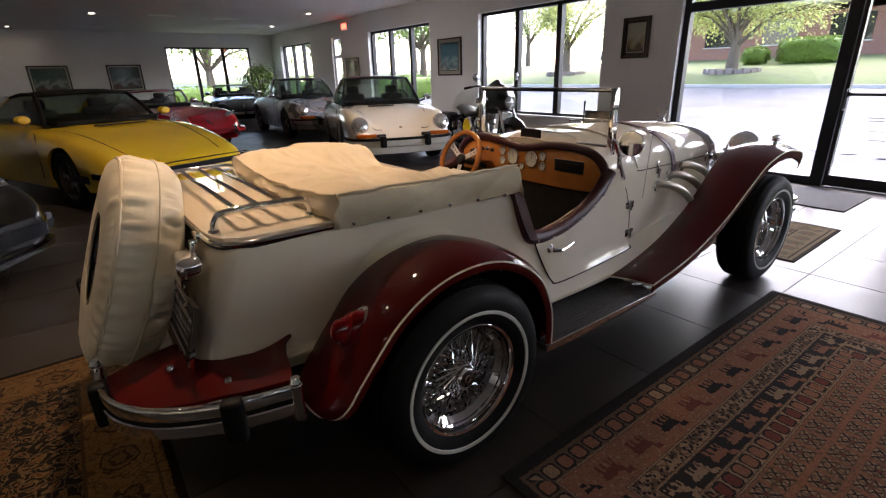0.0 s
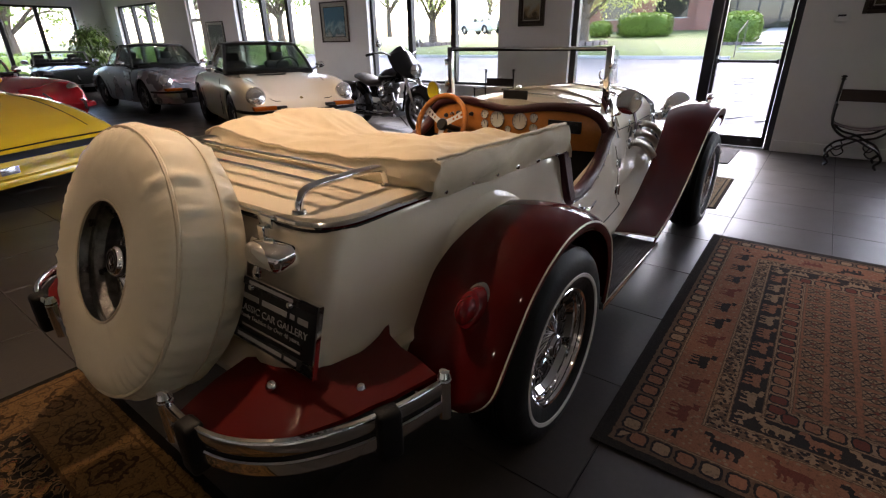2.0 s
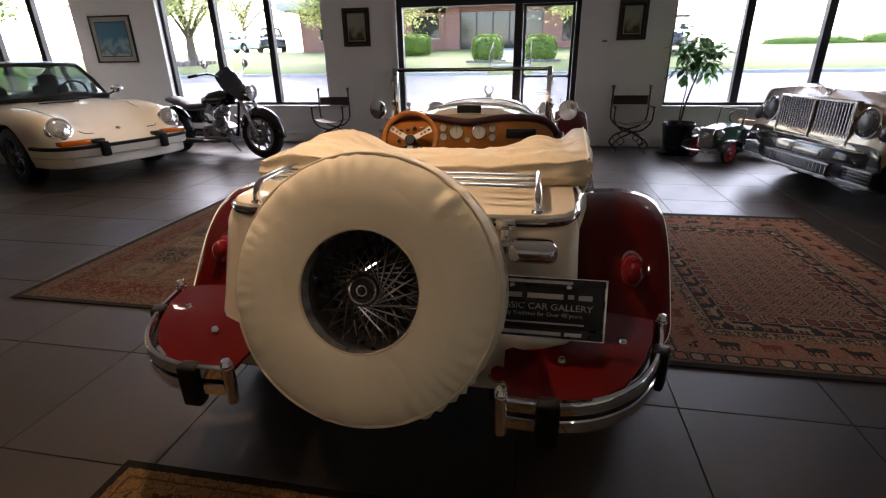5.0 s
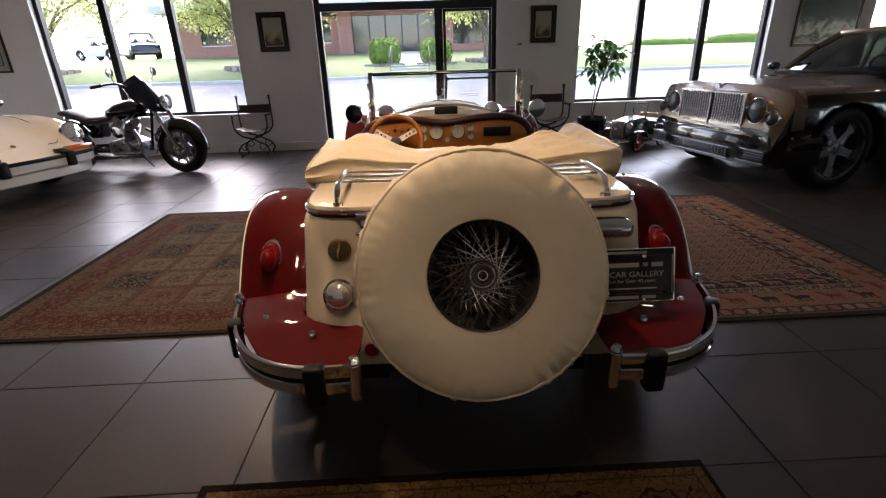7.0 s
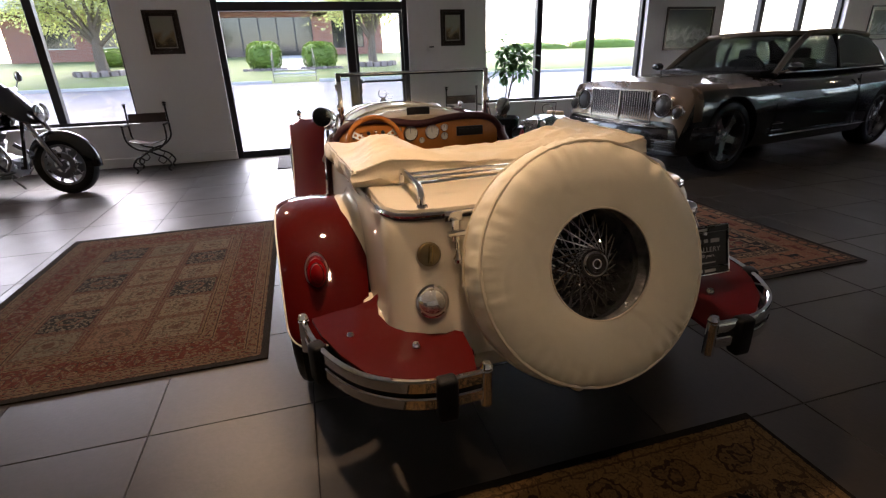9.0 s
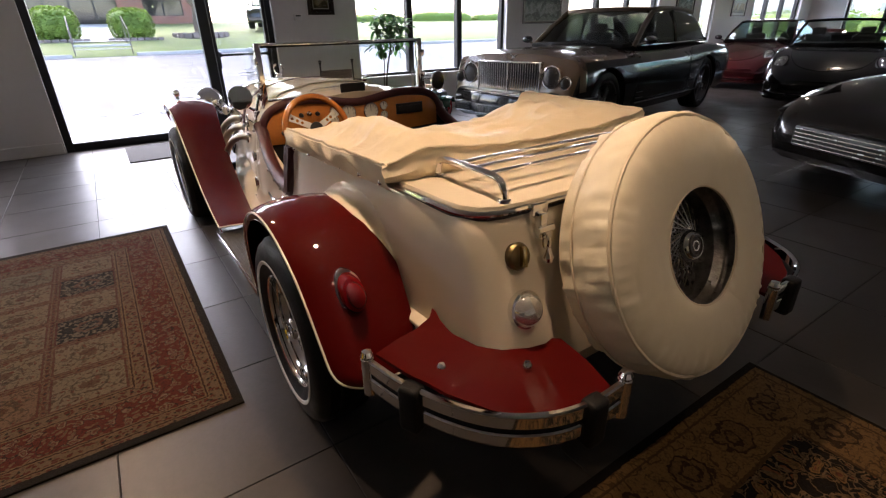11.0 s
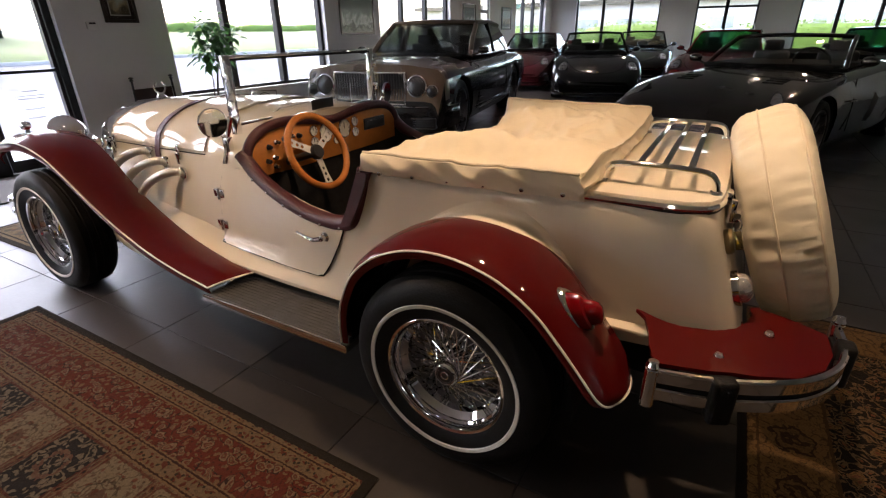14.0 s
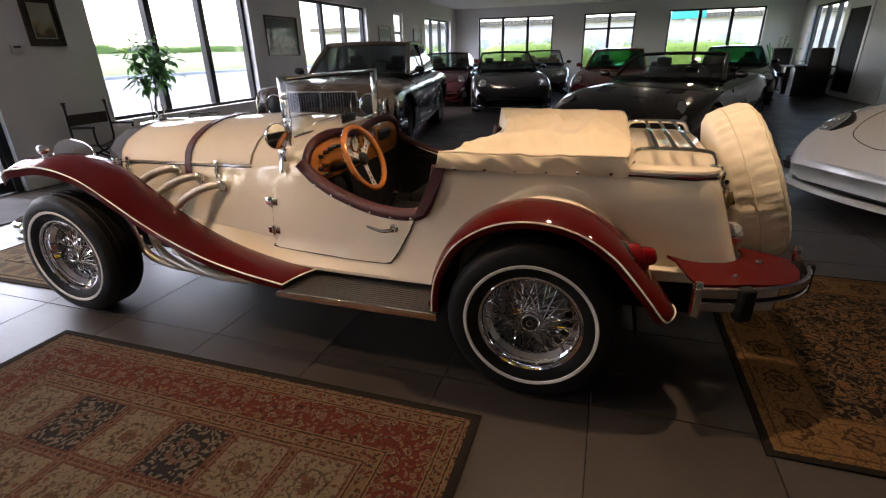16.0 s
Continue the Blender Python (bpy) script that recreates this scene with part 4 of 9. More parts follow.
def wire_wheel(m, parent, spokes=84, tyre=True):
    """A chrome wire wheel whose outer face looks along +z of m."""
    rim = part("wheel", lathe([(0.150, -0.075), (0.188, -0.075), (0.194, -0.068), (0.180, -0.05), (0.165, -0.03), (0.162, 0.03), (0.180, 0.05), (0.196, 0.068), (0.204, 0.078), (0.206, 0.083), (0.201, 0.087), (0.193, 0.084), (0.189, 0.074), (0.186, 0.060), (0.180, 0.055), (0.177, 0.035), (0.172, 0.031), (0.169, 0.008), (0.163, 0.004), (0.160, -0.03), (0.153, -0.04), (0.150, -0.075)], m, 48), CHROME if tyre else SHADED_CHROME, parent, "chrome wire wheel")
    if tyre:
        prof = [(0.186, 0.072), (0.205, 0.088), (0.235, 0.100), (0.270, 0.104), (0.298, 0.099), (0.318, 0.088), (0.327, 0.074), (0.333, 0.068), (0.335, 0.045), (0.331, 0.041), (0.331, 0.035), (0.3355, 0.031), (0.336, 0.006), (0.332, 0.003)]
        prof = prof + [(r, -z) for r, z in prof[::-1]]
        ty = part("tyre", lathe(prof, m, 56), RUBBER, rim, "black tyre with a thin whitewall")
        part("whitewall", lathe([(0.243, 0.1010), (0.245, 0.1045), (0.255, 0.1062), (0.257, 0.1035)], m, 56), WHITEWALL, rim, "white wall stripe")
    hub = part("hub", lathe([(0.052, -0.05), (0.054, -0.03), (0.045, -0.02), (0.034, 0.02), (0.040, 0.045), (0.043, 0.060), (0.038, 0.070), (0.034, 0.0735), (0.030, 0.072)], m, 24), CHROME, rim, "chrome hub")
    cap = part("cap", lathe([(0.031, 0.0715), (0.028, 0.0755), (0.025, 0.0755), (0.024, 0.073), (0, 0.0735)], m, 22), HUB_DARK, hub, "dark hub emblem with a chrome mark")
    part("mark", lathe([(0.010, 0.0735), (0.011, 0.0750), (0.014, 0.0750), (0.015, 0.0735)], m, 18), CHROME, cap)
    base = None
    for k in range(spokes):
        a = 2 * math.pi * k / spokes
        mode = k % 4
        a1 = a + radians((64, -64, 50, -50)[mode])
        r0, z0, r1, z1 = ((0.041, 0.050, 0.168, 0.000), (0.041, 0.047, 0.168, -0.006), (0.050, -0.01, 0.162, -0.022), (0.050, -0.014, 0.160, -0.034))[mode]
        p, q = Vector((r0 * math.cos(a), r0 * math.sin(a), z0)), Vector((r1 * math.cos(a1), r1 * math.sin(a1), z1))
        key = ("spoke", mode)
        if key not in SPOKE:
            p0, q0 = Vector((r0, 0, z0)), Vector((r1 * math.cos(a1 - a), r1 * math.sin(a1 - a), z1))
            bm = tube([p0, q0], 0.0031, 5)
            SPOKE[key] = bpy.data.meshes.new("spoke")
            bm.to_mesh(SPOKE[key])
            bm.free()
            SPOKE[key].materials.append(CHROME)
        ob = new("spoke", SPOKE[key])
        ob.parent = rim
        ob.matrix_basis = m @ Matrix.Rotation(a, 4, "Z")
    return rim


SPOKE = {}
for x, yaw in ((0.0, 0), (2.475, 0)):
    for s in (1, -1):
        m = Matrix.Translation((x, s * (0.765 if x < 1 else 0.745), 0.335)) @ Matrix.Rotation(-s * math.pi / 2, 4, "X")
        wire_wheel(m, CAR)
        part("brake_drum", lathe([(0, -0.06), (0.125, -0.06), (0.125, 0.0), (0.10, 0.01), (0, 0.01)], m @ Matrix.Translation((0, 0, -0.055)), 28), ALLOY_DULL, CAR, "finned steel brake drum")
part("rear_axle", tube([(0, -0.66, 0.335), (0, 0.66, 0.335)], 0.035, 10), RUBBER, CAR)
part("front_axle", tube([(2.475, -0.66, 0.33), (2.475, 0.66, 0.33)], 0.03, 10), RUBBER, CAR)
part("chassis", boxes((-0.62, -0.40, 0.24, 2.45, -0.30, 0.36), (-0.62, 0.30, 0.24, 2.45, 0.40, 0.36), (-0.55, -0.42, 0.30, 1.3, 0.42, 0.37)), RUBBER, CAR, "dark chassis underside")

# covered spare wheel
# The spare's chrome, darkened and mottled to stand for shade inside its cover.
SHADED_CHROME = material("chrome darkened for shade", (0.20, 0.19, 0.18), 0.32, 0.85, vary=0.6, scale=26, bump=0.6, bump_scale=45)
SP = Matrix.Translation((-0.915, 0.0, 0.762)) @ Matrix.Rotation(radians(-90 + 20), 4, "Y") @ Matrix.Rotation(math.pi / 2, 4, "Z")
prof = [(r, z * 0.93) for r, z in [(0.151, -0.006), (0.151, -0.003), (0.156, 0.000), (0.185, 0.003), (0.23, 0.004), (0.26, 0.002), (0.285, -0.001), (0.302, -0.005), (0.315, -0.010), (0.326, -0.016), (0.333, -0.022), (0.341, -0.034), (0.346, -0.046), (0.349, -0.060), (0.351, -0.08), (0.352, -0.10), (0.351, -0.125), (0.349, -0.145), (0.345, -0.165), (0.338, -0.185), (0.330, -0.20), (0.318, -0.212), (0.28, -0.225), (0.20, -0.228)]]
bm = lathe(prof, None, 200)
for v in bm.verts:
    r, a = math.hypot(v.co.x, v.co.y), math.atan2(v.co.y, v.co.x)
    k = 0.0
    pucker = math.sin(44 * a + 6 * math.sin(2 * a) + 4 * math.sin(5 * a + 1)) * (0.6 + noise.noise(Vector((math.cos(a) * 5, math.sin(a) * 5, 1.7))))
    if r > 0.335:
        k = 0.005 * noise.noise(Vector((math.cos(a) * 9, math.sin(a) * 9, v.co.z * 14))) + 0.0085 * pucker * math.exp(-((v.co.z + 0.05) / 0.03) ** 2)
        k += (0.019 * noise.noise(Vector((math.cos(a) * 9, math.sin(a) * 9, v.co.z * 12))) + 0.014 * noise.noise(Vector((math.cos(a) * 22, math.sin(a) * 22, v.co.z * 16)))) * ease((-0.10 - v.co.z) / 0.08)
    else:
        v.co.z += 0.005 * noise.noise(Vector((v.co.x * 6, v.co.y * 6, 3.3)))
        if v.co.z > -0.05:
            v.co.z += 0.0058 * pucker * math.exp(-((r - 0.318) / 0.022) ** 2)
    v.co.x, v.co.y = v.co.x * (1 + k / max(r, 0.01)), v.co.y * (1 + k / max(r, 0.01))
bm.transform(SP)
spare = part("spare_wheel_cover", bm, COVER_VINYL, CAR, "cream vinyl spare wheel cover")
part("piping", tube([SP @ Vector((0.337 * math.cos(a), 0.337 * math.sin(a), -0.026)) for a in np.linspace(0, 2 * math.pi, 97)[:-1]], 0.0055, 6, closed=True), PIPING, spare, "seam piping")
part("piping", tube([SP @ Vector((0.153 * math.cos(a), 0.153 * math.sin(a), -0.002)) for a in np.linspace(0, 2 * math.pi, 65)[:-1]], 0.0032, 6, closed=True), PIPING, spare, "seam piping")
part("piping", tube([SP @ Vector((0.3535 * math.cos(a), 0.3535 * math.sin(a), -0.125)) for a in np.linspace(0, 2 * math.pi, 97)[:-1]], 0.003, 5, closed=True), PIPING, spare)
wire_wheel(SP @ Matrix.Translation((0, 0, -0.100)), CAR, tyre=False)
part("spare_back", lathe([(0.162, -0.105), (0.152, -0.135), (0.138, -0.150), (0.12, -0.146), (0.105, -0.132), (0.09, -0.135), (0.075, -0.15), (0, -0.152)], SP, 40), SHADED_CHROME, CAR, "back of the spare wheel, darkened for shade")
part("spare_mount", tube([(-0.66, 0, 0.72), (-0.80, 0, 0.75)], 0.05, 12), RUBBER, CAR)


# quarter bumpers, apron, plate and lamps
def ribbon(path, z0, z1, thick):
    """A strip standing on edge along a plan path, swept with rounded edges."""
    p = smooth_path([(x, y, 0) for x, y in path], 8)
    rows = []
    for k, q in enumerate(p):
        t = (p[min(k + 1, len(p) - 1)] - p[max(k - 1, 0)]).normalized()
        n = Vector((t.y, -t.x, 0)) * thick / 2
        h = (z1 - z0)
        sec = [(-1, 0.10), (-0.5, 0), (0.6, 0), (1, 0.10), (1.08, 0.5), (1, 0.90), (0.6, 1), (-0.5, 1), (-1, 0.90)]
        rows.append([(q.x + n.x * a, q.y + n.y * a, z0 + h * b) for a, b in sec])
    return loft(rows)


for s in (1, -1):
    way = [(-0.972, 0.350), (-0.974, 0.47), (-0.948, 0.572), (-0.885, 0.662), (-0.790, 0.728), (-0.680, 0.772), (-0.555, 0.800)]
    way = [(x, s * y) for x, y in way]
    bp = part("rear_bumper", ribbon(way, 0.508, 0.546, 0.016), CHROME, CAR, "chrome quarter bumper with two bars")
    part("lower_bar", ribbon(way, 0.458, 0.494, 0.016), CHROME, bp)
    part("rubber_strip", ribbon([(x + 0.006, y - s * 0.004) for x, y in way], 0.492, 0.510, 0.014), RUBBER, bp, "black rubber insert")
    for x, y, tall in ((-0.972, 0.354, 0.130), (-0.558, 0.800, 0.125)):
        part("end_post", join(tube([(x, s * y, 0.440), (x, s * y, 0.545)], 0.0165, 12), lathe([(0.0, 0.026), (0.012, 0.022), (0.017, 0.010), (0.014, 0.0)], Matrix.Translation((x, s * y, 0.545)), 16)), CHROME, bp, "chrome end post with knob")
    for x, y, a in ((-0.978, 0.462, 90), (-0.712, 0.766, 24)):
        b = box(-0.028, -0.022, 0.425, 0.028, 0.022, 0.55, bevel=0.012, seg=3)
        b.transform(Matrix.Translation((x, s * y, 0)) @ Matrix.Rotation(radians(a) * s, 4, "Z"))
        part("overrider", b, RUBBER, bp, "black rubber overrider")
    apron = [(-0.470, 0.548), (-0.508, 0.585), (-0.525, 0.64), (-0.535, 0.70), (-0.558, 0.776), (-0.672, 0.750), (-0.774, 0.710), (-0.866, 0.648), (-0.929, 0.562), (-0.957, 0.468), (-0.955, 0.368), (-0.86, 0.352), (-0.775, 0.352), (-0.762, 0.372), (-0.768, 0.40), (-0.758, 0.45), (-0.73, 0.512), (-0.68, 0.552), (-0.60, 0.572), (-0.53, 0.565)]
    bm = bmesh.new()
    bm.faces.new([bm.verts.new((x, s * y, 0)) for x, y in apron])
    bmesh.ops.triangulate(bm, faces=bm.faces[:])
    for _ in range(3):
        bmesh.ops.subdivide_edges(bm, edges=[e for e in bm.edges if e.calc_length() > 0.06], cuts=1)
        bmesh.ops.triangulate(bm, faces=[f for f in bm.faces if len(f.verts) > 3])
    for v in bm.verts:
        d = max(0, -v.co.x - 0.74)
        v.co.z = 0.548 - 0.16 * d - 0.5 * max(0, d - 0.14) ** 2 + (0.025 * max(0, (-0.56 - v.co.x) * -6) if v.co.x > -0.56 and abs(v.co.y) < 0.60 else 0)
    bmesh.ops.recalc_face_normals(bm, faces=bm.faces)
    if sum(f.normal.z for f in bm.faces) < 0:
        bmesh.ops.reverse_faces(bm, faces=bm.faces)
    bmesh.ops.solidify(bm, geom=bm.faces[:], thickness=0.010)
    ap = part("rear_apron", bm, MAROON, CAR, "maroon splash apron above the bumper")
    for x, y in ((-0.693, 0.670), (-0.806, 0.500)):
        part("bolt", lathe([(0.0, 0.012), (0.008, 0.010), (0.013, 0.003), (0.013, -0.004)], Matrix.Translation((x, s * y, 0.544)), 14), CHROME, ap)
    rm = Matrix.Translation((-0.752, s * 0.335, 0.450)) @ Matrix.Rotation(radians(-90 + 8), 4, "Y")
    rf = part("reflector", lathe([(0, 0.014), (0.022, 0.011), (0.026, 0.004)], rm, 20), RED_LENS, CAR, "round red reflector")
    part("bezel", lathe([(0.026, 0.006), (0.031, 0.004), (0.031, -0.012)], rm, 20), CHROME, rf)
    part("lower_rear_panel", box(-0.737, s * 0.02, 0.375, -0.69, s * 0.50, 0.485, bevel=0.012), CREAM, CAR, "cream lower rear panel")
    # boot catch
    cy = s * 0.335
    ct = part("boot_catch", box(-0.656, cy - 0.028, 0.842, -0.628, cy + 0.028, 0.874, bevel=0.005), CHROME, CAR, "chrome boot catch with dangling pin")
    part("hasp", join(box(-0.672, cy - 0.012, 0.785, -0.652, cy + 0.012, 0.852, bevel=0.004), tube([(-0.676, cy - 0.026, 0.812), (-0.676, cy + 0.026, 0.812)], 0.0095, 10)), CHROME, ct, "chrome hasp")
    part("link", tube([(-0.682 + 0.010 * math.sin(q), cy, 0.778 + 0.018 * math.cos(q)) for q in np.linspace(0, 2 * math.pi, 17)[:-1]], 0.0042, 6, closed=True), CHROME, ct)
    part("pin", lathe([(0, -0.022), (0.014, -0.016), (0.017, -0.004), (0.010, 0.008), (0.006, 0.022), (0, 0.024)], Matrix.Translation((-0.692, cy, 0.745)), 14), CHROME, ct, "round chrome pin end")

fm = Matrix.Translation((-0.668, 0.418, 0.756)) @ Matrix.Rotation(radians(-90 + 18), 4, "Y") @ Matrix.Diagonal((0.86, 0.86, 1, 1))
cap = part("fuel_cap", lathe([(0.040, -0.012), (0.042, 0.004), (0.036, 0.012), (0.026, 0.014), (0, 0.015)], fm, 24), OLD_BRASS, CAR, "round brass fuel cap")
part("grip", box(-0.006, -0.030, 0.012, 0.006, 0.030, 0.032, bevel=0.003), BRASS, cap)
cap.children[0].matrix_basis = fm @ Matrix.Rotation(radians(80), 4, "Z")
bm_ = Matrix.Translation((-0.718, 0.425, 0.627)) @ Matrix.Rotation(radians(-90 + 18), 4, "Y")
bl = part("reversing_lamp", lathe([(0, 0.036), (0.025, 0.032), (0.040, 0.018), (0.044, 0.0)], bm_, 26), CLEAR_LENS, CAR, "round clear reversing lamp")
part("bezel", lathe([(0.044, 0.004), (0.050, 0.002), (0.051, -0.014)], bm_, 26), CHROME, bl)
part("plate_lamp", box(-0.735, -0.475, 0.775, -0.655, -0.345, 0.835, bevel=0.024, seg=4), CHROME, CAR, "chrome number plate lamp")
PL = Matrix.Translation((-0.742, -0.436, 0.664)) @ Matrix.Rotation(radians(90), 4, "Z") @ Matrix.Rotation(radians(180), 4, "Z") @ Matrix.Rotation(radians(90 - 15), 4, "X") @ Matrix.Diagonal((0.97, 0.88, 1, 1))
PLATE = material("black plate", (0.01, 0.01, 0.011), 0.3, vary=0.1, scale=20)
LETTER = material("white lettering", (0.42, 0.40, 0.38), 0.4, vary=0.03)
bm = box(-0.168, -0.082, -0.004, 0.168, 0.082, 0.003, bevel=0.002)
bm.transform(PL)
pl = part("display_plate", bm, PLATE, CAR, "black dealer plate with white lettering")
fr = boxes((-0.172, -0.091, -0.004, 0.172, -0.064, 0.007), (-0.172, 0.068, -0.004, 0.172, 0.091, 0.007), bevel=0.002)
fr.transform(PL)
part("plate_band", fr, PLATE, pl, "black plate band with white lettering")
fr = boxes((-0.175, -0.094, -0.005, 0.175, -0.091, 0.0075), (-0.175, 0.091, -0.005, 0.175, 0.094, 0.0075), (-0.175, -0.091, -0.005, -0.170, 0.091, 0.0075), (0.170, -0.091, -0.005, 0.175, 0.091, 0.0075))
fr.transform(PL)
part("plate_frame", fr, CHROME, pl, "thin chrome plate frame")


def lettering(text, size, m, parent, mat):
    cu = bpy.data.curves.new("text", "FONT")
    cu.body, cu.size, cu.align_x, cu.align_y, cu.extrude = text, size, "CENTER", "CENTER", 0.0006
    ob = new("lettering", cu)
    me = bpy.data.meshes.new_from_object(ob.evaluated_get(bpy.context.evaluated_depsgraph_get()))
    bpy.data.objects.remove(ob)
    bpy.data.curves.remove(cu)
    me.transform(m)
    me.materials.append(mat)
    t = new("lettering", me)
    t.parent = parent
    return t


lettering("CLASSIC CAR GALLERY", 0.0272, PL @ Matrix.Translation((0, 0.002, 0.004)), pl, LETTER)
lettering("Family Tradition for Over 40 years.", 0.0164, PL @ Matrix.Translation((0, -0.021, 0.004)), pl, LETTER)
for u0, u1, v0, v1 in ((-0.130, -0.048, 0.028, 0.043), (-0.034, 0.062, 0.028, 0.043), (0.074, 0.090, 0.030, 0.043), (0.102, 0.138, 0.028, 0.043), (-0.11, 0.12, -0.050, -0.045)):
    b = box(u0, v0, 0.003, u1, v1, 0.0042)
    b.transform(PL)
    part("bar", b, LETTER, pl)
for u0, u1, v0, v1 in ((-0.085, 0.085, 0.075, 0.084), (-0.12, 0.06, -0.083, -0.072), (0.07, 0.115, -0.083, -0.072)):
    b = box(u0, v0, 0.007, u1, v1, 0.0078)
    b.transform(PL)
    part("bar", b, LETTER, pl)
for u in (-0.075, 0.075):
    part("screw", lathe([(0, 0.008), (0.007, 0.006), (0.009, 0)], PL @ Matrix.Translation((u, 0.066, 0.006)), 12), CHROME, pl)
# ------------------------------------------------------------------ the other cars of the showroom
ALLOY = material("silver alloy", (0.55, 0.55, 0.56), 0.25, 0.9, vary=0.08, scale=10)
DARK_ALLOY = material("dark alloy", (0.10, 0.10, 0.11), 0.3, 0.8, vary=0.1, scale=10)
P_WHITE = material("light ivory paint", (0.74, 0.70, 0.60), 0.22, vary=0.02, scale=1.5, coat=0.8)
P_PURE = material("white paint", (0.78, 0.77, 0.74), 0.22, vary=0.02, scale=1.5, coat=0.8)
P_SILVER = material("silver grey paint", (0.34, 0.35, 0.38), 0.28, 0.55, vary=0.04, scale=2, coat=0.8)
P_RED = material("bright red paint", (0.50, 0.014, 0.020), 0.2, vary=0.04, scale=2, coat=0.9)
P_YELLOW = material("signal yellow paint", (0.78, 0.52, 0.02), 0.22, vary=0.03, scale=2, coat=0.8)
P_BLACK = material("black paint", (0.007, 0.007, 0.008), 0.22, vary=0.1, scale=2, coat=0.7, spec=0.2)
P_MAROON = material("dark ruby paint", (0.060, 0.007, 0.008), 0.2, vary=0.06, scale=2, coat=0.9)
P_GREY = material("dark bronze grey paint", (0.020, 0.0165, 0.014), 0.25, 0.2, vary=0.06, scale=2, coat=0.9, spec=0.25)
P_BRONZE = material("bronze metallic paint", (0.155, 0.112, 0.078), 0.30, 0.6, vary=0.05, scale=2, coat=0.9)
P_NAVY = material("black sapphire paint", (0.011, 0.011, 0.013), 0.22, 0.1, vary=0.1, scale=2, coat=0.8, spec=0.25)
P_DEEPRED = material("deep red paint", (0.16, 0.010, 0.012), 0.2, vary=0.05, scale=2, coat=0.8)
SALOON_BAR = material("shaded chrome bar", (0.26, 0.255, 0.25), 0.22, 0.95, vary=0.1, scale=15)
DARK_LENS = material("dark headlamp lens", (0.10, 0.10, 0.10), 0.25, 0.5, vary=0.6, scale=60, coat=0.25)
DARK_GLASS_CAR = glass("dark tinted car glass", (0.50, 0.52, 0.51))
P_GREEN = material("dark green toy paint", (0.010, 0.055, 0.033), 0.25, vary=0.1, scale=6, coat=0.6)
TAN = material("tan canvas", (0.45, 0.31, 0.18), 0.7, vary=0.1, scale=8, bump=0.2, bump_scale=300)
SEAT_DARK = material("dark seat leather", (0.022, 0.020, 0.020), 0.5, vary=0.2, scale=8, bump=0.15, bump_scale=150)
SEAT_TAN = material("tan seat leather", (0.30, 0.20, 0.12), 0.5, vary=0.15, scale=8, bump=0.15, bump_scale=150)


def road_wheel(parent, m, r, rim_r, width, rim_mat, spokes=5, style="spoke"):
    """A tyre on a rim with spokes; the outer face looks along +z of m."""
    w = width / 2
    rim = part("wheel", lathe([(rim_r * 0.9, -w * 0.8), (rim_r, -w * 0.85), (rim_r * 0.9, -w * 0.3), (rim_r * 0.9, w * 0.5), (rim_r, w * 0.86), (rim_r * 1.02, w * 0.93), (rim_r * 0.94, w * 0.9), (rim_r * 0.87, w * 0.45), (rim_r * 0.85, -w * 0.2), (0, -w * 0.25)], m, 32), rim_mat if style != "spoke" else DARK_ALLOY, parent)
    part("tyre", lathe([(rim_r * 0.97, w * 0.8), (rim_r * 1.06, w * 0.97), (r * 0.9, w), (r * 0.965, w * 0.9), (r, w * 0.66), (r, -w * 0.66), (r * 0.965, -w * 0.9), (r * 0.9, -w), (rim_r * 0.97, -w * 0.8)], m, 36), RUBBER, rim, "black tyre")
    part("hub", lathe([(0.055, w * 0.35), (0.05, w * 0.62), (0.03, w * 0.7), (0, w * 0.7)], m, 16), rim_mat, rim)
    for k in range(spokes):
        a = 2 * math.pi * k / spokes + 0.3
        wide = rim_r * (0.17 if spokes > 6 else 0.23)
        sp = plate([(0.03, -wide * 0.75), (rim_r * 0.6, -wide * 0.5), (rim_r * 0.9, -wide), (rim_r * 0.9, wide), (rim_r * 0.6, wide * 0.5), (0.03, wide * 0.75)], w * 0.35, w * 0.58)
        sp.transform(m @ Matrix.Rotation(a, 4, "Z"))
        part("spoke", sp, rim_mat, rim)
    return rim


def car_ring(x, zt, ze, w, zb):
    h = [(0, zb), (0.80 * w, zb), (0.93 * w, zb + 0.03), (0.975 * w, zb + 0.12), (w, 0.5 * (zb + ze) + 0.02), (0.99 * w, ze - 0.15), (0.955 * w, ze - 0.06), (0.90 * w, ze - 0.014), (0.80 * w, ze),
         (0.66 * w, ze + 0.35 * (zt - ze)), (0.48 * w, ze + 0.85 * (zt - ze)), (0.25 * w, zt - 0.003), (0, zt)]
    return [(x, y, z) for y, z in h] + [(x, -y, z) for y, z in h[-2:0:-1]]


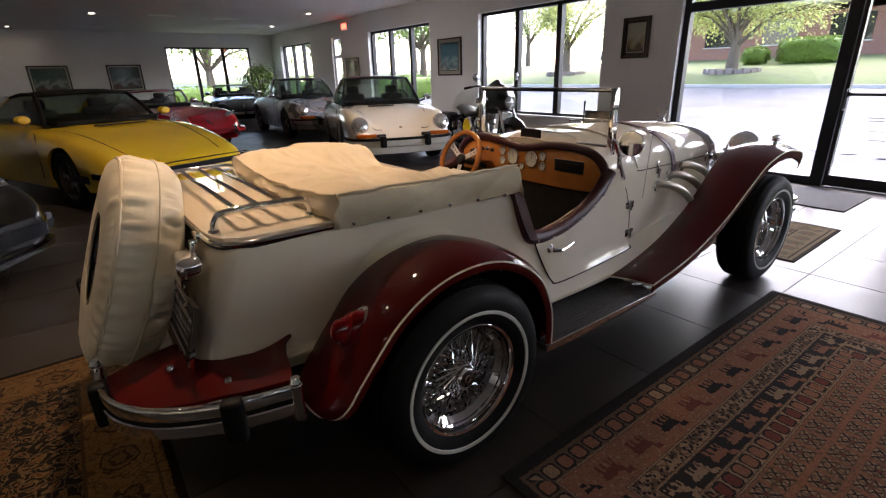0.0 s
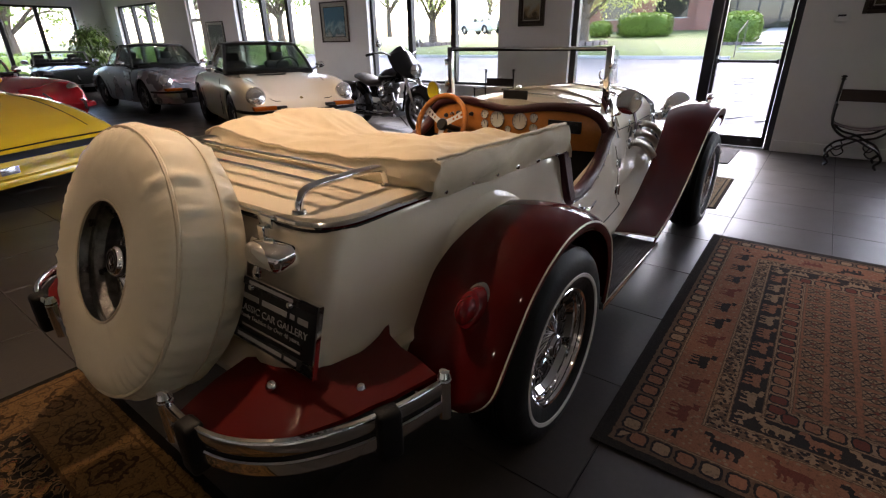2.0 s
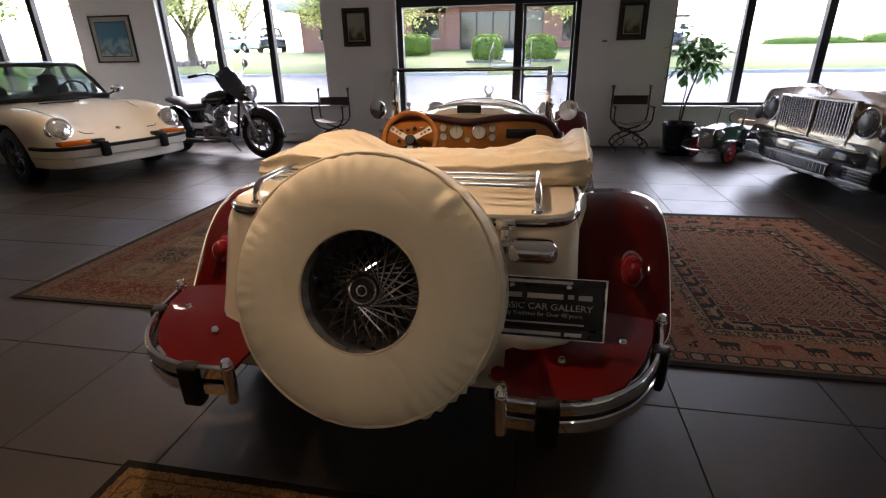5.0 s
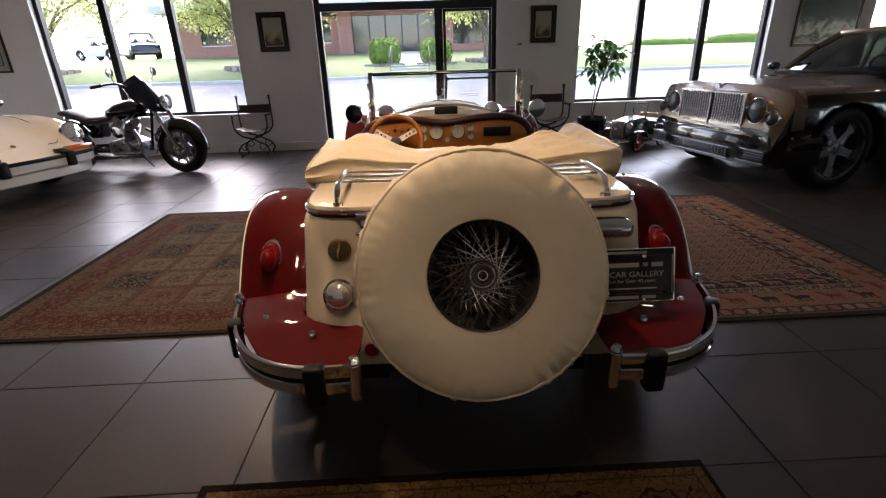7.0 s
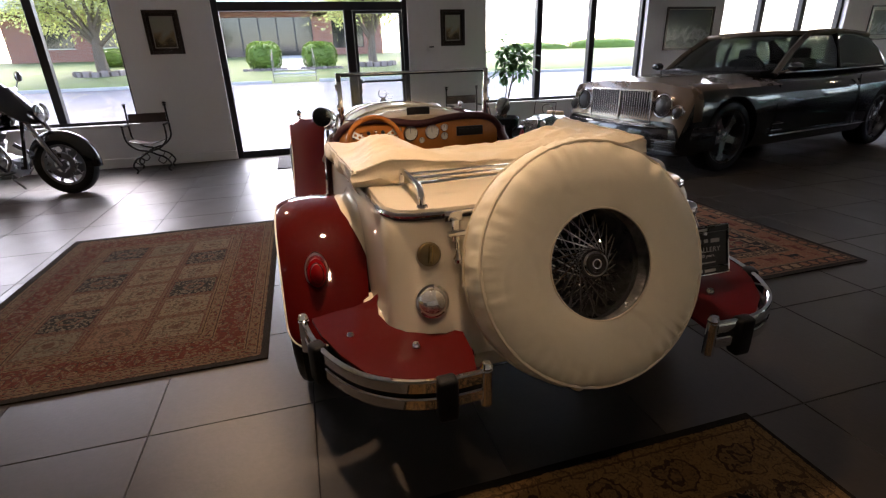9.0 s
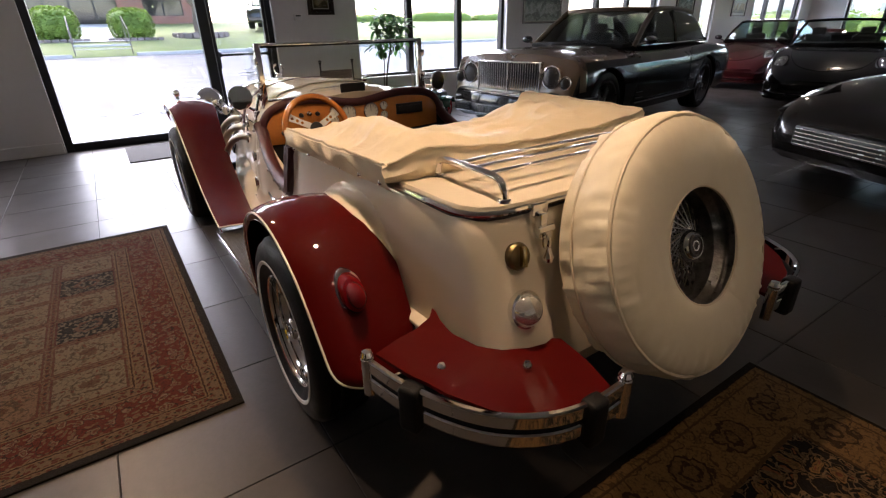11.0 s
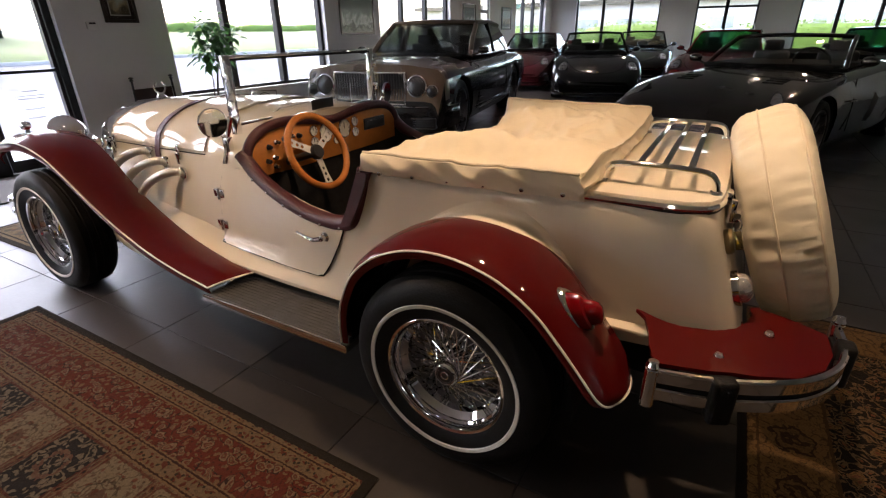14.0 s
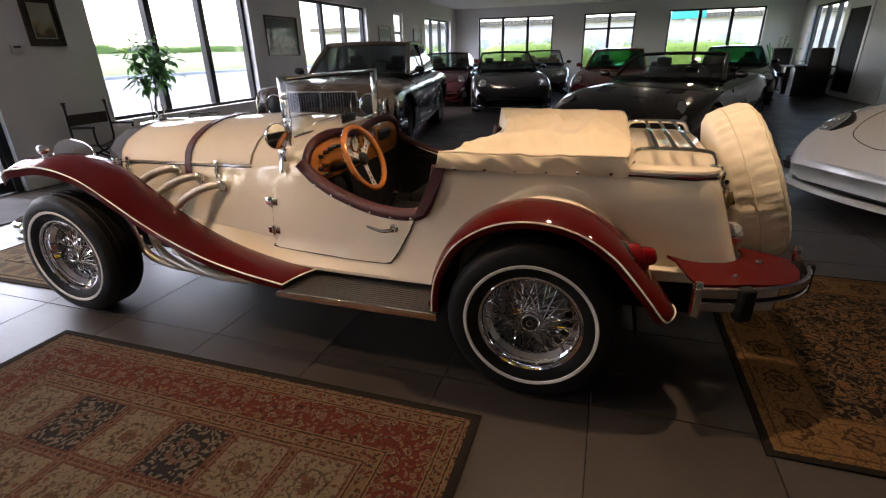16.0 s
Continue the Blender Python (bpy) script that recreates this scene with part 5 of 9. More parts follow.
def table_at(x, table):
    xs = np.array([r[0] for r in table])
    pts = [Vector(r[1:]) for r in table]
    i = int(min(max(np.searchsorted(xs, x) - 1, 0), len(xs) - 2))
    t = (x - xs[i]) / (xs[i + 1] - xs[i])
    p0, p1, p2, p3 = pts[max(i - 1, 0)], pts[i], pts[i + 1], pts[min(i + 2, len(pts) - 1)]
    c = p1 * 1.0
    h = xs[i + 1] - xs[i]
    m1 = (p2 - p0) / (xs[i + 1] - xs[max(i - 1, 0)]) * h
    m2 = (p3 - p1) / (xs[min(i + 2, len(xs) - 1)] - xs[i]) * h
    return (2 * t ** 3 - 3 * t ** 2 + 1) * p1 + (t ** 3 - 2 * t ** 2 + t) * m1 + (-2 * t ** 3 + 3 * t ** 2) * p2 + (t ** 3 - t ** 2) * m2


def top_z(table, x, y):
    """Height of a body's upper surface at a point of its plan."""
    zt, ze, w, zb = table_at(x, table)
    a = min(abs(y) / w, 0.8)
    pts = [(0, zt), (0.25, zt - 0.003), (0.48, ze + 0.85 * (zt - ze)), (0.66, ze + 0.35 * (zt - ze)), (0.8, ze)]
    for (p, u), (q, v) in zip(pts, pts[1:]):
        if p <= a <= q:
            return u + (v - u) * (a - p) / (q - p)
    return ze


def make_car(label, at, heading, table, paint, axles, wheel, cabin, roof="coupe", seats=SEAT_DARK, upper=None, roof_mat=None, tint=None, name="sports_car", group=""):
    """A car on its wheels. table: rows of x, crown, fender height, half width, floor; axles: x of front and rear;
    wheel: radius, rim radius, width, inset, material, spokes; cabin: xb, zb, xt, zt, xr, xe, ze, wb, wt."""
    a = math.atan2(heading[1], heading[0])
    car = thing(name, label, "car", Matrix.Translation((at[0], at[1], 0)) @ Matrix.Rotation(a, 4, "Z"), group)
    glass_mat = tint or CAR_GLASS
    xs = np.linspace(table[0][0], table[-1][0], 44)
    rings = [car_ring(x, *table_at(x, table)) for x in xs]
    cutters = []
    r, rim_r, width, inset, rim_mat, spokes = wheel
    half = {}
    for ax in axles:
        half[ax] = table_at(ax, table)[2]
        for s in (1, -1):
            cutters.append(lathe([(0, -0.17), (r * 1.10, -0.17), (r * 1.10, 0.17), (0, 0.17)], Matrix.Translation((ax, s * (half[ax] - 0.05), r + 0.01)) @ Matrix.Rotation(math.pi / 2, 4, "X"), 30))
    solid = loft(rings)
    bm = carve(solid, cutters)
    if upper:
        for f in bm.faces:
            c = f.calc_center_median()
            t_ = table_at(c.x, table)
            if (c.x > 2.40 and c.z > 0.60) or (c.x > cabin[0] - 0.25 or c.x < cabin[5] + 0.2) and abs(c.y) < 0.93 * t_[2] and c.z > t_[1] - 0.05:
                f.material_index = 1
    part("body", bm, [paint, upper] if upper else paint, car)
    for ax in axles:
        for s in (1, -1):
            road_wheel(car, Matrix.Translation((ax, s * (half[ax] - inset - width / 2), r)) @ Matrix.Rotation(-s * math.pi / 2, 4, "X"), r, rim_r, width, rim_mat, spokes)
            part("wheel_house", loft([[(ax + r * 1.085 * math.cos(q), s * y, r + 0.01 + r * 1.085 * math.sin(q)) for q in np.linspace(-0.1, math.pi + 0.1, 14)] for y in (half[ax] - 0.20, half[ax] - 0.03)], closed=False), RUBBER, car)
    xb, zb, xt, zt, xr, xe, ze, wb, wt = cabin
    # cabin floor, seats, dashboard
    part("cabin_floor", box(xe + 0.25 if roof != "cabrio" else xr - 0.15, -wb * 0.88, zb - 0.02, xb - 0.06, wb * 0.88, zb + 0.035, bevel=0.02), DARK_TRIM, car, "dark cabin")
    for s in (1, -1):
        x0 = xt - 0.62
        st = join(box(x0, s * 0.36 - 0.21, zb - 0.05, x0 + 0.12, s * 0.36 + 0.21, zb + 0.14, bevel=0.05, seg=3), box(x0 - 0.01, s * 0.36 - 0.11, zb + 0.13, x0 + 0.08, s * 0.36 + 0.11, min(zt - 0.06, zb + 0.27), bevel=0.035, seg=3))
        part("seat", st, seats, car, "leather seat with headrest")
    sw = Matrix.Translation((xb - 0.42, 0.34, zb + 0.03)) @ Matrix.Rotation(radians(-66), 4, "Y")
    part("steering_wheel", tube([sw @ Vector((0.18 * math.cos(q), 0.18 * math.sin(q), 0)) for q in np.linspace(0, 2 * math.pi, 25)[:-1]], 0.013, 6, closed=True), PLASTIC_BLACK, car)

    # windscreen with its frame
    def arc(x0, z0, w0, bow, n=9):
        return [(x0 - bow * (k / (n - 1) * 2 - 1) ** 2, w0 * (k / (n - 1) * 2 - 1), z0 - 0.02 * (k / (n - 1) * 2 - 1) ** 2) for k in range(n)]
    low, high = arc(xb, zb, wb * 0.96, 0.22), arc(xt, zt, wt, 0.10)
    mid = [tuple(0.5 * (Vector(p) + Vector(q)) + Vector((0.03, 0, 0.015))) for p, q in zip(low, high)]
    g = part("windscreen", sheet([low, mid, high], 0.004), glass_mat, car, "curved windscreen")
    g.visible_shadow = False
    frame_mat = roof_mat or paint
    for k in (0, -1):
        part("pillar", tube([low[k], mid[k], high[k]], 0.038 if roof == "sedan" else 0.024, 8), frame_mat, car)
    part("header", tube(high, 0.036 if roof == "sedan" else 0.022, 8), frame_mat, car)
    part("scuttle", tube(low, 0.018, 6), RUBBER, car)
    for s in (1, -1):
        part("wiper", tube([(xb + 0.02, s * 0.1 - 0.2, zb + 0.01), (xb - 0.02, s * 0.1 + 0.25, zb + 0.035)], 0.006, 5), RUBBER, car)
    if roof != "cabrio":
        rows = []
        for u in np.linspace(0, 1, 8):
            x = xt + (xr - xt) * u
            z = zt + 0.035 * math.sin(math.pi * min(1, u * 0.9 + 0.1)) - 0.02 * u
            w = wt * (1 - 0.03 * u)
            rows.append([(x - 0.10 * v * v * (1 - u), w * v, z + 0.012 - 0.035 * abs(v) ** 3) for v in np.linspace(-1, 1, 11)])
        part("roof", sheet(rows, 0.02), roof_mat or paint, car, "black roof panel" if roof == "targa" else "")
        rear = [(xe + 0.16 * v * v, wb * 0.80 * v, ze) for v in np.linspace(-1, 1, 9)]
        top = [(rows[-1][0][0] + 0.06 * v * v, wt * 0.90 * v, rows[-1][5][2] - 0.02 * v * v) for v in np.linspace(-1, 1, 9)]
        midr = [tuple(0.5 * (Vector(p) + Vector(q)) + Vector((-0.03, 0, 0.03))) for p, q in zip(rear, top)]
        g = part("rear_window", sheet([top, midr, rear], 0.004), glass_mat, car)
        g.visible_shadow = False
        for s, k in ((-1, 0), (1, -1)):
            e = rows[-1][0 if s < 0 else -1]
            xs_ = 0.5 * (xr + xe) + 0.12
            side0 = [(xb - 0.24, s * wb * 0.965, zb), (xs_ + (xb - xs_) * 0.45, s * wb * 0.985, zb), (xs_, s * wb * 0.97, zb + 0.01)]
            side1 = [(xt - 0.11, s * wt * 1.0, zt - 0.03), (xt + (xr - xt) * 0.5, s * wt, zt - 0.015), (xr + 0.02, s * wt * 0.98, zt - 0.05)]
            g = part("side_window", sheet([side0, [tuple(0.5 * (Vector(p) + Vector(q)) + Vector((0, s * 0.015, 0.01))) for p, q in zip(side0, side1)], side1], 0.004), glass_mat, car)
            g.visible_shadow = False
            part("rear_pillar", sheet([[side1[-1], (0.5 * (side1[-1][0] + side0[-1][0]) - 0.04, s * (0.5 * (wt + wb)) * 0.985, 0.5 * (zb + zt)), side0[-1]], [top[k], midr[k], rear[k]]], 0.01 * s), paint, car)
            part("drip_rail", tube([high[k]] + [r_[0 if s < 0 else -1] for r_ in rows], 0.034 if roof == "sedan" else 0.012, 8), (roof_mat or paint) if roof == "sedan" else RUBBER, car)
            if roof in ("targa", "sedan"):
                xm = xt + (xr - xt) * (0.62 if roof == "targa" else 0.45)
                xm2 = side0[1][0] - (0.18 if roof == "targa" else 0.05)
                part("roll_bar" if roof == "targa" else "door_pillar", tube([(xm2, s * wb * 0.98, zb), (xm, s * wt * 1.005, zt - 0.02)], 0.035 if roof == "targa" else 0.03, 8, flat=0.6), ALLOY if roof == "targa" else P_BLACK, car)
    else:
        part("folded_hood", sheet([[(xr - 0.05 - 0.25 * u + 0.03 * noise.noise(Vector((u * 5, v * 6, 2))), v * wb * 0.82, ze + 0.03 + 0.09 * math.sin(math.pi * (0.15 + 0.8 * u)) * (1 - 0.4 * abs(v) ** 3)) for v in np.linspace(-1, 1, 13)] for u in np.linspace(0, 1.6, 8)], 0.02), TAN if seats == SEAT_TAN else DARK_TRIM, car, "folded fabric hood")
    # seams, mirrors, door handles
    for s in (1, -1):
        yb = lambda x, z: s * (table_at(x, table)[2] * (0.995 if z < 0.7 else 0.97) + 0.003)
        zsh = table_at(0, table)[1]
        part("door_seam", tube([(xb - 0.12, yb(xb - 0.12, 0.8) * 0.985, zsh - 0.05), (xb - 0.08, yb(xb - 0.08, 0.5), zsh - 0.28), (xb - 0.10, yb(xb - 0.1, 0.4), 0.30)], 0.004, 4), RUBBER, car)
        part("door_seam", tube([(xt - 0.95, yb(xt - 0.95, 0.8) * 0.985, zsh - 0.05), (xt - 0.97, yb(xt - 0.97, 0.5), zsh - 0.28), (xt - 0.85, yb(xt - 0.85, 0.4), 0.30)], 0.004, 4), RUBBER, car)
        part("door_handle", box(xt - 0.88, yb(xt - 0.8, 0.8) - 0.012, zsh - 0.14, xt - 0.72, yb(xt - 0.8, 0.8) + 0.012, zsh - 0.115, bevel=0.008), CHROME, car)
        mr = part("door_mirror", lathe([(0, -0.06), (0.05, -0.045), (0.07, 0.0), (0.066, 0.03), (0, 0.035)], Matrix.Translation((xb - 0.28, s * (wb + 0.14), zb + 0.07)) @ Matrix.Rotation(-math.pi / 2, 4, "Y") @ Matrix.Diagonal((0.75, 1.15, 1, 1)), 16), CHROME if name == "classic_sports_car" else paint, car)
        part("arm", tube([(xb - 0.27, s * wb * 0.98, zb + 0.0), (xb - 0.28, s * (wb + 0.11), zb + 0.045)], 0.014, 6), frame_mat, mr)
    return car


def round_lamps(car, x, y, z, r, tilt, lens=CLEAR_LENS, rim=CHROME, squash=1.0):
    for s in (1, -1):
        m = Matrix.Translation((x, s * y, z)) @ Matrix.Rotation(radians(90 - tilt), 4, "Y") @ Matrix.Diagonal((squash, 1, 1, 1))
        lamp = part("headlamp", lathe([(r * 1.04, -r * 0.7), (r * 1.1, -0.01), (r * 1.08, 0.012), (r * 0.97, 0.016)], m, 26), rim, car, "round headlamp")
        part("lens", lathe([(r * 0.98, 0.008), (r * 0.7, 0.028), (0, 0.04)], m, 22), lens, lamp)
        part("reflector", lathe([(r * (0.62 if lens is DARK_LENS else 0.5), 0.032), (r * 0.35, 0.040), (0.0, 0.041)], m, 14), PLASTIC_BLACK if lens is DARK_LENS else CHROME, lamp)


T911 = [(-2.14, 0.50, 0.50, 0.60, 0.34), (-2.02, 0.64, 0.61, 0.73, 0.26), (-1.75, 0.77, 0.72, 0.80, 0.20), (-1.3, 0.87, 0.82, 0.83, 0.17), (-0.8, 0.90, 0.86, 0.83, 0.16), (0.0, 0.89, 0.85, 0.81, 0.16), (0.7, 0.85, 0.83, 0.81, 0.16),
        (1.15, 0.77, 0.825, 0.81, 0.17), (1.50, 0.685, 0.80, 0.79, 0.18), (1.72, 0.62, 0.755, 0.765, 0.20), (1.84, 0.58, 0.69, 0.745, 0.20), (1.95, 0.535, 0.55, 0.71, 0.23), (2.05, 0.44, 0.45, 0.62, 0.30)]
C911 = (0.74, 0.865, 0.26, 1.27, -0.55, -1.45, 0.90, 0.70, 0.54)
W911 = (0.315, 0.195, 0.19, 0.02, ALLOY, 5)


def classic_911(label, at, heading, paint, roof, roof_mat, bumper, lamps=True):
    car = make_car(label, at, heading, T911, paint, (1.13, -1.14), W911, C911, roof, roof_mat=roof_mat, name="classic_sports_car")
    round_lamps(car, 1.905, 0.610, 0.635, 0.110, 22)
    # bumper: painted bar, black strip, overriders, indicators
    way = [(1.62, 0.80), (1.85, 0.765), (2.02, 0.66), (2.10, 0.45), (2.13, 0.0), (2.10, -0.45), (2.02, -0.66), (1.85, -0.765), (1.62, -0.80)]
    bp = part("front_bumper", ribbon(way, 0.34, 0.46, 0.05), bumper, car, "full-width front bumper")
    part("rubber_strip", ribbon([(x + 0.022, y * 1.02) for x, y in way], 0.425, 0.462, 0.03), RUBBER, bp, "black rubber strip")
    part("lower_lip", ribbon([(x - 0.04, y * 0.97) for x, y in way], 0.23, 0.335, 0.04), bumper, bp)
    for s in (1, -1):
        part("indicator", box(1.90, s * 0.40, 0.462, 2.055, s * 0.69, 0.515, bevel=0.012), AMBER, car, "amber indicator")
        part("grille", box(2.0, s * 0.27, 0.465, 2.075, s * 0.40, 0.51, bevel=0.01), PLASTIC_BLACK, car)
        part("overrider", box(2.06, s * 0.33 - 0.045, 0.33, 2.185, s * 0.33 + 0.045, 0.49, bevel=0.02), RUBBER, bp, "black overrider")
    hoodline = [(1.92, -0.30, 0), (1.90, -0.42, 0), (1.4, -0.50, 0), (0.85, -0.58, 0)]
    for s in (1, -1):
        pts = smooth_path([(x, s * abs(y), top_z(T911, x, y) + 0.001) for x, y, z in hoodline], 6)
        part("bonnet_seam", tube([(p.x, p.y, p.z) for p in pts], 0.004, 4), RUBBER, car)
    part("bonnet_grille", box(0.86, -0.30, 0.832, 0.90, 0.12, 0.845), RUBBER, car)
    part("badge", lathe([(0.025, 0), (0.02, 0.006), (0, 0.007)], Matrix.Translation((1.86, 0, 0.578)) @ Matrix.Rotation(radians(30), 4, "Y"), 12), BRASS, car)
    return car


classic_911("light ivory classic sports car with a black targa roof", (5.74, 9.55), (-0.326, -0.946), P_WHITE, "targa", PLASTIC_BLACK, P_WHITE)
classic_911("silver grey classic sports car with impact bumpers", (6.05, 13.90), (-0.06, -0.998), P_SILVER, "targa", PLASTIC_BLACK, P_SILVER)

# yellow flat-nosed cabriolet
TSL = [(-2.14, 0.50, 0.50, 0.64, 0.34), (-2.02, 0.64, 0.61, 0.80, 0.26), (-1.75, 0.77, 0.72, 0.90, 0.20), (-1.3, 0.87, 0.82, 0.92, 0.17), (-0.8, 0.90, 0.86, 0.88, 0.16), (0.0, 0.89, 0.85, 0.83, 0.16), (0.7, 0.85, 0.82, 0.84, 0.16),
       (1.15, 0.76, 0.775, 0.84, 0.17), (1.55, 0.675, 0.68, 0.835, 0.18), (1.85, 0.58, 0.575, 0.815, 0.20), (2.0, 0.515, 0.505, 0.79, 0.20), (2.07, 0.44, 0.43, 0.76, 0.22)]
car = make_car("bright yellow flat-nosed cabriolet with a black soft top", (1.38, 9.50), (0.39, -0.921), TSL, P_YELLOW, (1.13, -1.14), (0.315, 0.20, 0.22, 0.02, ALLOY, 5), (0.74, 0.865, 0.26, 1.20, -0.55, -1.45, 0.90, 0.67, 0.52), "coupe", roof_mat=DARK_TRIM)
for s in (1, -1):
    part("indicator", box(1.97, s * 0.66, 0.38, 2.088, s * 0.80, 0.43, bevel=0.01), AMBER, car, "amber indicator")
    part("bonnet_seam", tube(smooth_path([(x, s * y, top_z(TSL, x, y) + 0.002) for x, y in ((0.85, 0.62), (1.2, 0.58), (1.5, 0.55), (1.75, 0.52), (1.95, 0.49))], 5), 0.004, 4), RUBBER, car, "bonnet shut line")
    part("fog_lamp", box(2.04, s * 0.36, 0.27, 2.105, s * 0.52, 0.335, bevel=0.01), CLEAR_LENS, car, "rectangular fog lamp")
    part("side_slot", box(1.35, s * 0.885, 0.34, 1.75, s * 0.892, 0.42), RUBBER, car)
part("front_slot", ribbon([(1.72, 0.835), (2.00, 0.80), (2.055, 0.68), (2.08, 0.0), (2.055, -0.68), (2.00, -0.80), (1.72, -0.835)], 0.375, 0.435, 0.02), RUBBER, car, "black nose band")
part("air_dam", box(1.9, -0.82, 0.17, 2.13, 0.82, 0.24, bevel=0.02), P_YELLOW, car)
part("bonnet_grille", box(0.86, -0.30, 0.832, 0.90, 0.30, 0.845), RUBBER, car)
part("nose_line", tube([(2.06, y, 0.475 - 0.01 * abs(y)) for y in np.linspace(-0.8, 0.8, 9)], 0.006, 4), RUBBER, car)
part("badge", lathe([(0.025, 0), (0.02, 0.006), (0, 0.007)], Matrix.Translation((1.93, 0, 0.538)) @ Matrix.Rotation(radians(25), 4, "Y"), 12), BRASS, car)

# rounded roadsters of the fifties
T356 = [(-1.92, 0.42, 0.42, 0.50, 0.32), (-1.75, 0.62, 0.60, 0.68, 0.24), (-1.4, 0.74, 0.74, 0.79, 0.18), (-1.0, 0.82, 0.80, 0.82, 0.17), (-0.3, 0.84, 0.82, 0.81, 0.16), (0.5, 0.84, 0.81, 0.81, 0.16), (1.0, 0.78, 0.79, 0.81, 0.17),
        (1.4, 0.69, 0.75, 0.78, 0.18), (1.7, 0.57, 0.66, 0.70, 0.22), (1.85, 0.47, 0.54, 0.58, 0.27), (1.93, 0.38, 0.40, 0.44, 0.32)]
C356 = (0.55, 0.845, 0.30, 1.14, -0.5, -1.2, 0.83, 0.62, 0.55)
for label, at, hd, paint, rf in (("glossy red rounded vintage roadster", (2.64, 13.2), (0.38, -0.925), P_RED, "cabrio"), ("black rounded vintage roadster with chrome screen", (5.60, 18.35), (-0.12, -0.993), P_BLACK, "cabrio")):
    car = make_car(label, at, hd, T356, paint, (1.05, -1.05), (0.325, 0.20, 0.165, 0.05, ALLOY, 8), C356, rf, roof_mat=CHROME, name="classic_sports_car", tint=WINDSCREEN)
    round_lamps(car, 1.66, 0.56, 0.63, 0.095, 25)
    way = [(1.45, 0.82), (1.75, 0.76), (1.94, 0.55), (2.03, 0.0), (1.94, -0.55), (1.75, -0.76), (1.45, -0.82)]
    part("front_bumper", ribbon(way, 0.36, 0.43, 0.035), paint if paint is P_RED else CHROME, car, "slim curved bumper")
    for s in (1, -1):
        part("overrider", box(1.97, s * 0.35 - 0.03, 0.34, 2.06, s * 0.35 + 0.03, 0.50, bevel=0.02), CHROME, car)
        part("indicator", lathe([(0.035, 0), (0.025, 0.02), (0, 0.025)], Matrix.Translation((1.80, s * 0.56, 0.50)) @ Matrix.Rotation(radians(80), 4, "Y"), 14), AMBER, car)
    part("bonnet_handle", tube([(1.70, 0, 0.60), (1.85, 0, 0.52)], 0.014, 6), CHROME, car)

# long luxury saloon
TB = [(-2.54, 0.72, 0.70, 0.80, 0.42), (-2.41, 0.91, 0.87, 0.89, 0.30), (-2.02, 0.99, 0.94, 0.945, 0.24), (-1.3, 1.01, 0.97, 0.96, 0.22), (-0.2, 1.0, 0.95, 0.955, 0.20), (1.0, 1.02, 0.955, 0.955, 0.20), (1.7, 1.02, 0.955, 0.955, 0.20), (2.2, 1.01, 0.955, 0.94, 0.20),
      (2.46, 0.985, 0.94, 0.92, 0.20), (2.56, 0.95, 0.91, 0.905, 0.20), (2.605, 0.86, 0.84, 0.89, 0.21), (2.63, 0.58, 0.58, 0.87, 0.23)]
saloon = make_car("two-tone bronze and black luxury saloon with chrome grille", (5.685, -2.02), (-0.18, 0.984), TB, P_NAVY, (1.90, -1.24), (0.385, 0.285, 0.27, 0.03, ALLOY, 5), (1.26, 1.01, 0.46, 1.45, -1.02, -1.95, 1.01, 0.80, 0.66), "sedan", upper=P_BRONZE, roof_mat=P_BRONZE, seats=SEAT_DARK, name="luxury_saloon", tint=DARK_GLASS_CAR)
gr = part("radiator_grille", boxes((2.575, -0.47, 0.53, 2.635, -0.445, 0.90), (2.575, 0.445, 0.53, 2.635, 0.47, 0.90), (2.575, -0.445, 0.875, 2.635, 0.445, 0.90), (2.575, -0.445, 0.53, 2.635, 0.445, 0.55), (2.575, -0.012, 0.55, 2.64, 0.012, 0.875), bevel=0.006), DULL_CHROME, saloon, "upright chrome grille")
part("backing", box(2.57, -0.445, 0.55, 2.59, 0.445, 0.875), PLASTIC_BLACK, gr)
for k in range(26):
    y = -0.425 + k * 0.034
    part("grille_bar", box(2.60, y - 0.006, 0.55, 2.625, y + 0.006, 0.875), SALOON_BAR, gr)
round_lamps(saloon, 2.605, 0.60, 0.745, 0.115, 5, lens=DARK_LENS)
round_lamps(saloon, 2.595, 0.785, 0.69, 0.068, 8, lens=DARK_LENS)
part("front_bumper", ribbon([(2.2, 0.96), (2.48, 0.88), (2.63, 0.62), (2.68, 0.0), (2.63, -0.62), (2.48, -0.88), (2.2, -0.96)], 0.27, 0.52, 0.06), P_NAVY, saloon, "dark front bumper")
part("bumper_line", ribbon([(2.22, 0.97), (2.50, 0.89), (2.655, 0.63), (2.705, 0.0), (2.655, -0.63), (2.50, -0.89), (2.22, -0.97)], 0.515, 0.53, 0.02), CHROME, saloon)
lg = part("lower_grille", box(2.60, -0.42, 0.28, 2.70, 0.42, 0.385, bevel=0.01), PLASTIC_BLACK, saloon, "mesh lower grille")
part("chrome_edge", boxes((2.69, -0.44, 0.375, 2.71, 0.44, 0.39), (2.69, -0.44, 0.27, 2.71, 0.44, 0.285)), SALOON_BAR, lg)
for k in range(18):
    part("mesh_bar", box(2.695, -0.41 + k * 0.048, 0.287, 2.705, -0.405 + k * 0.048, 0.374), SALOON_BAR, lg)
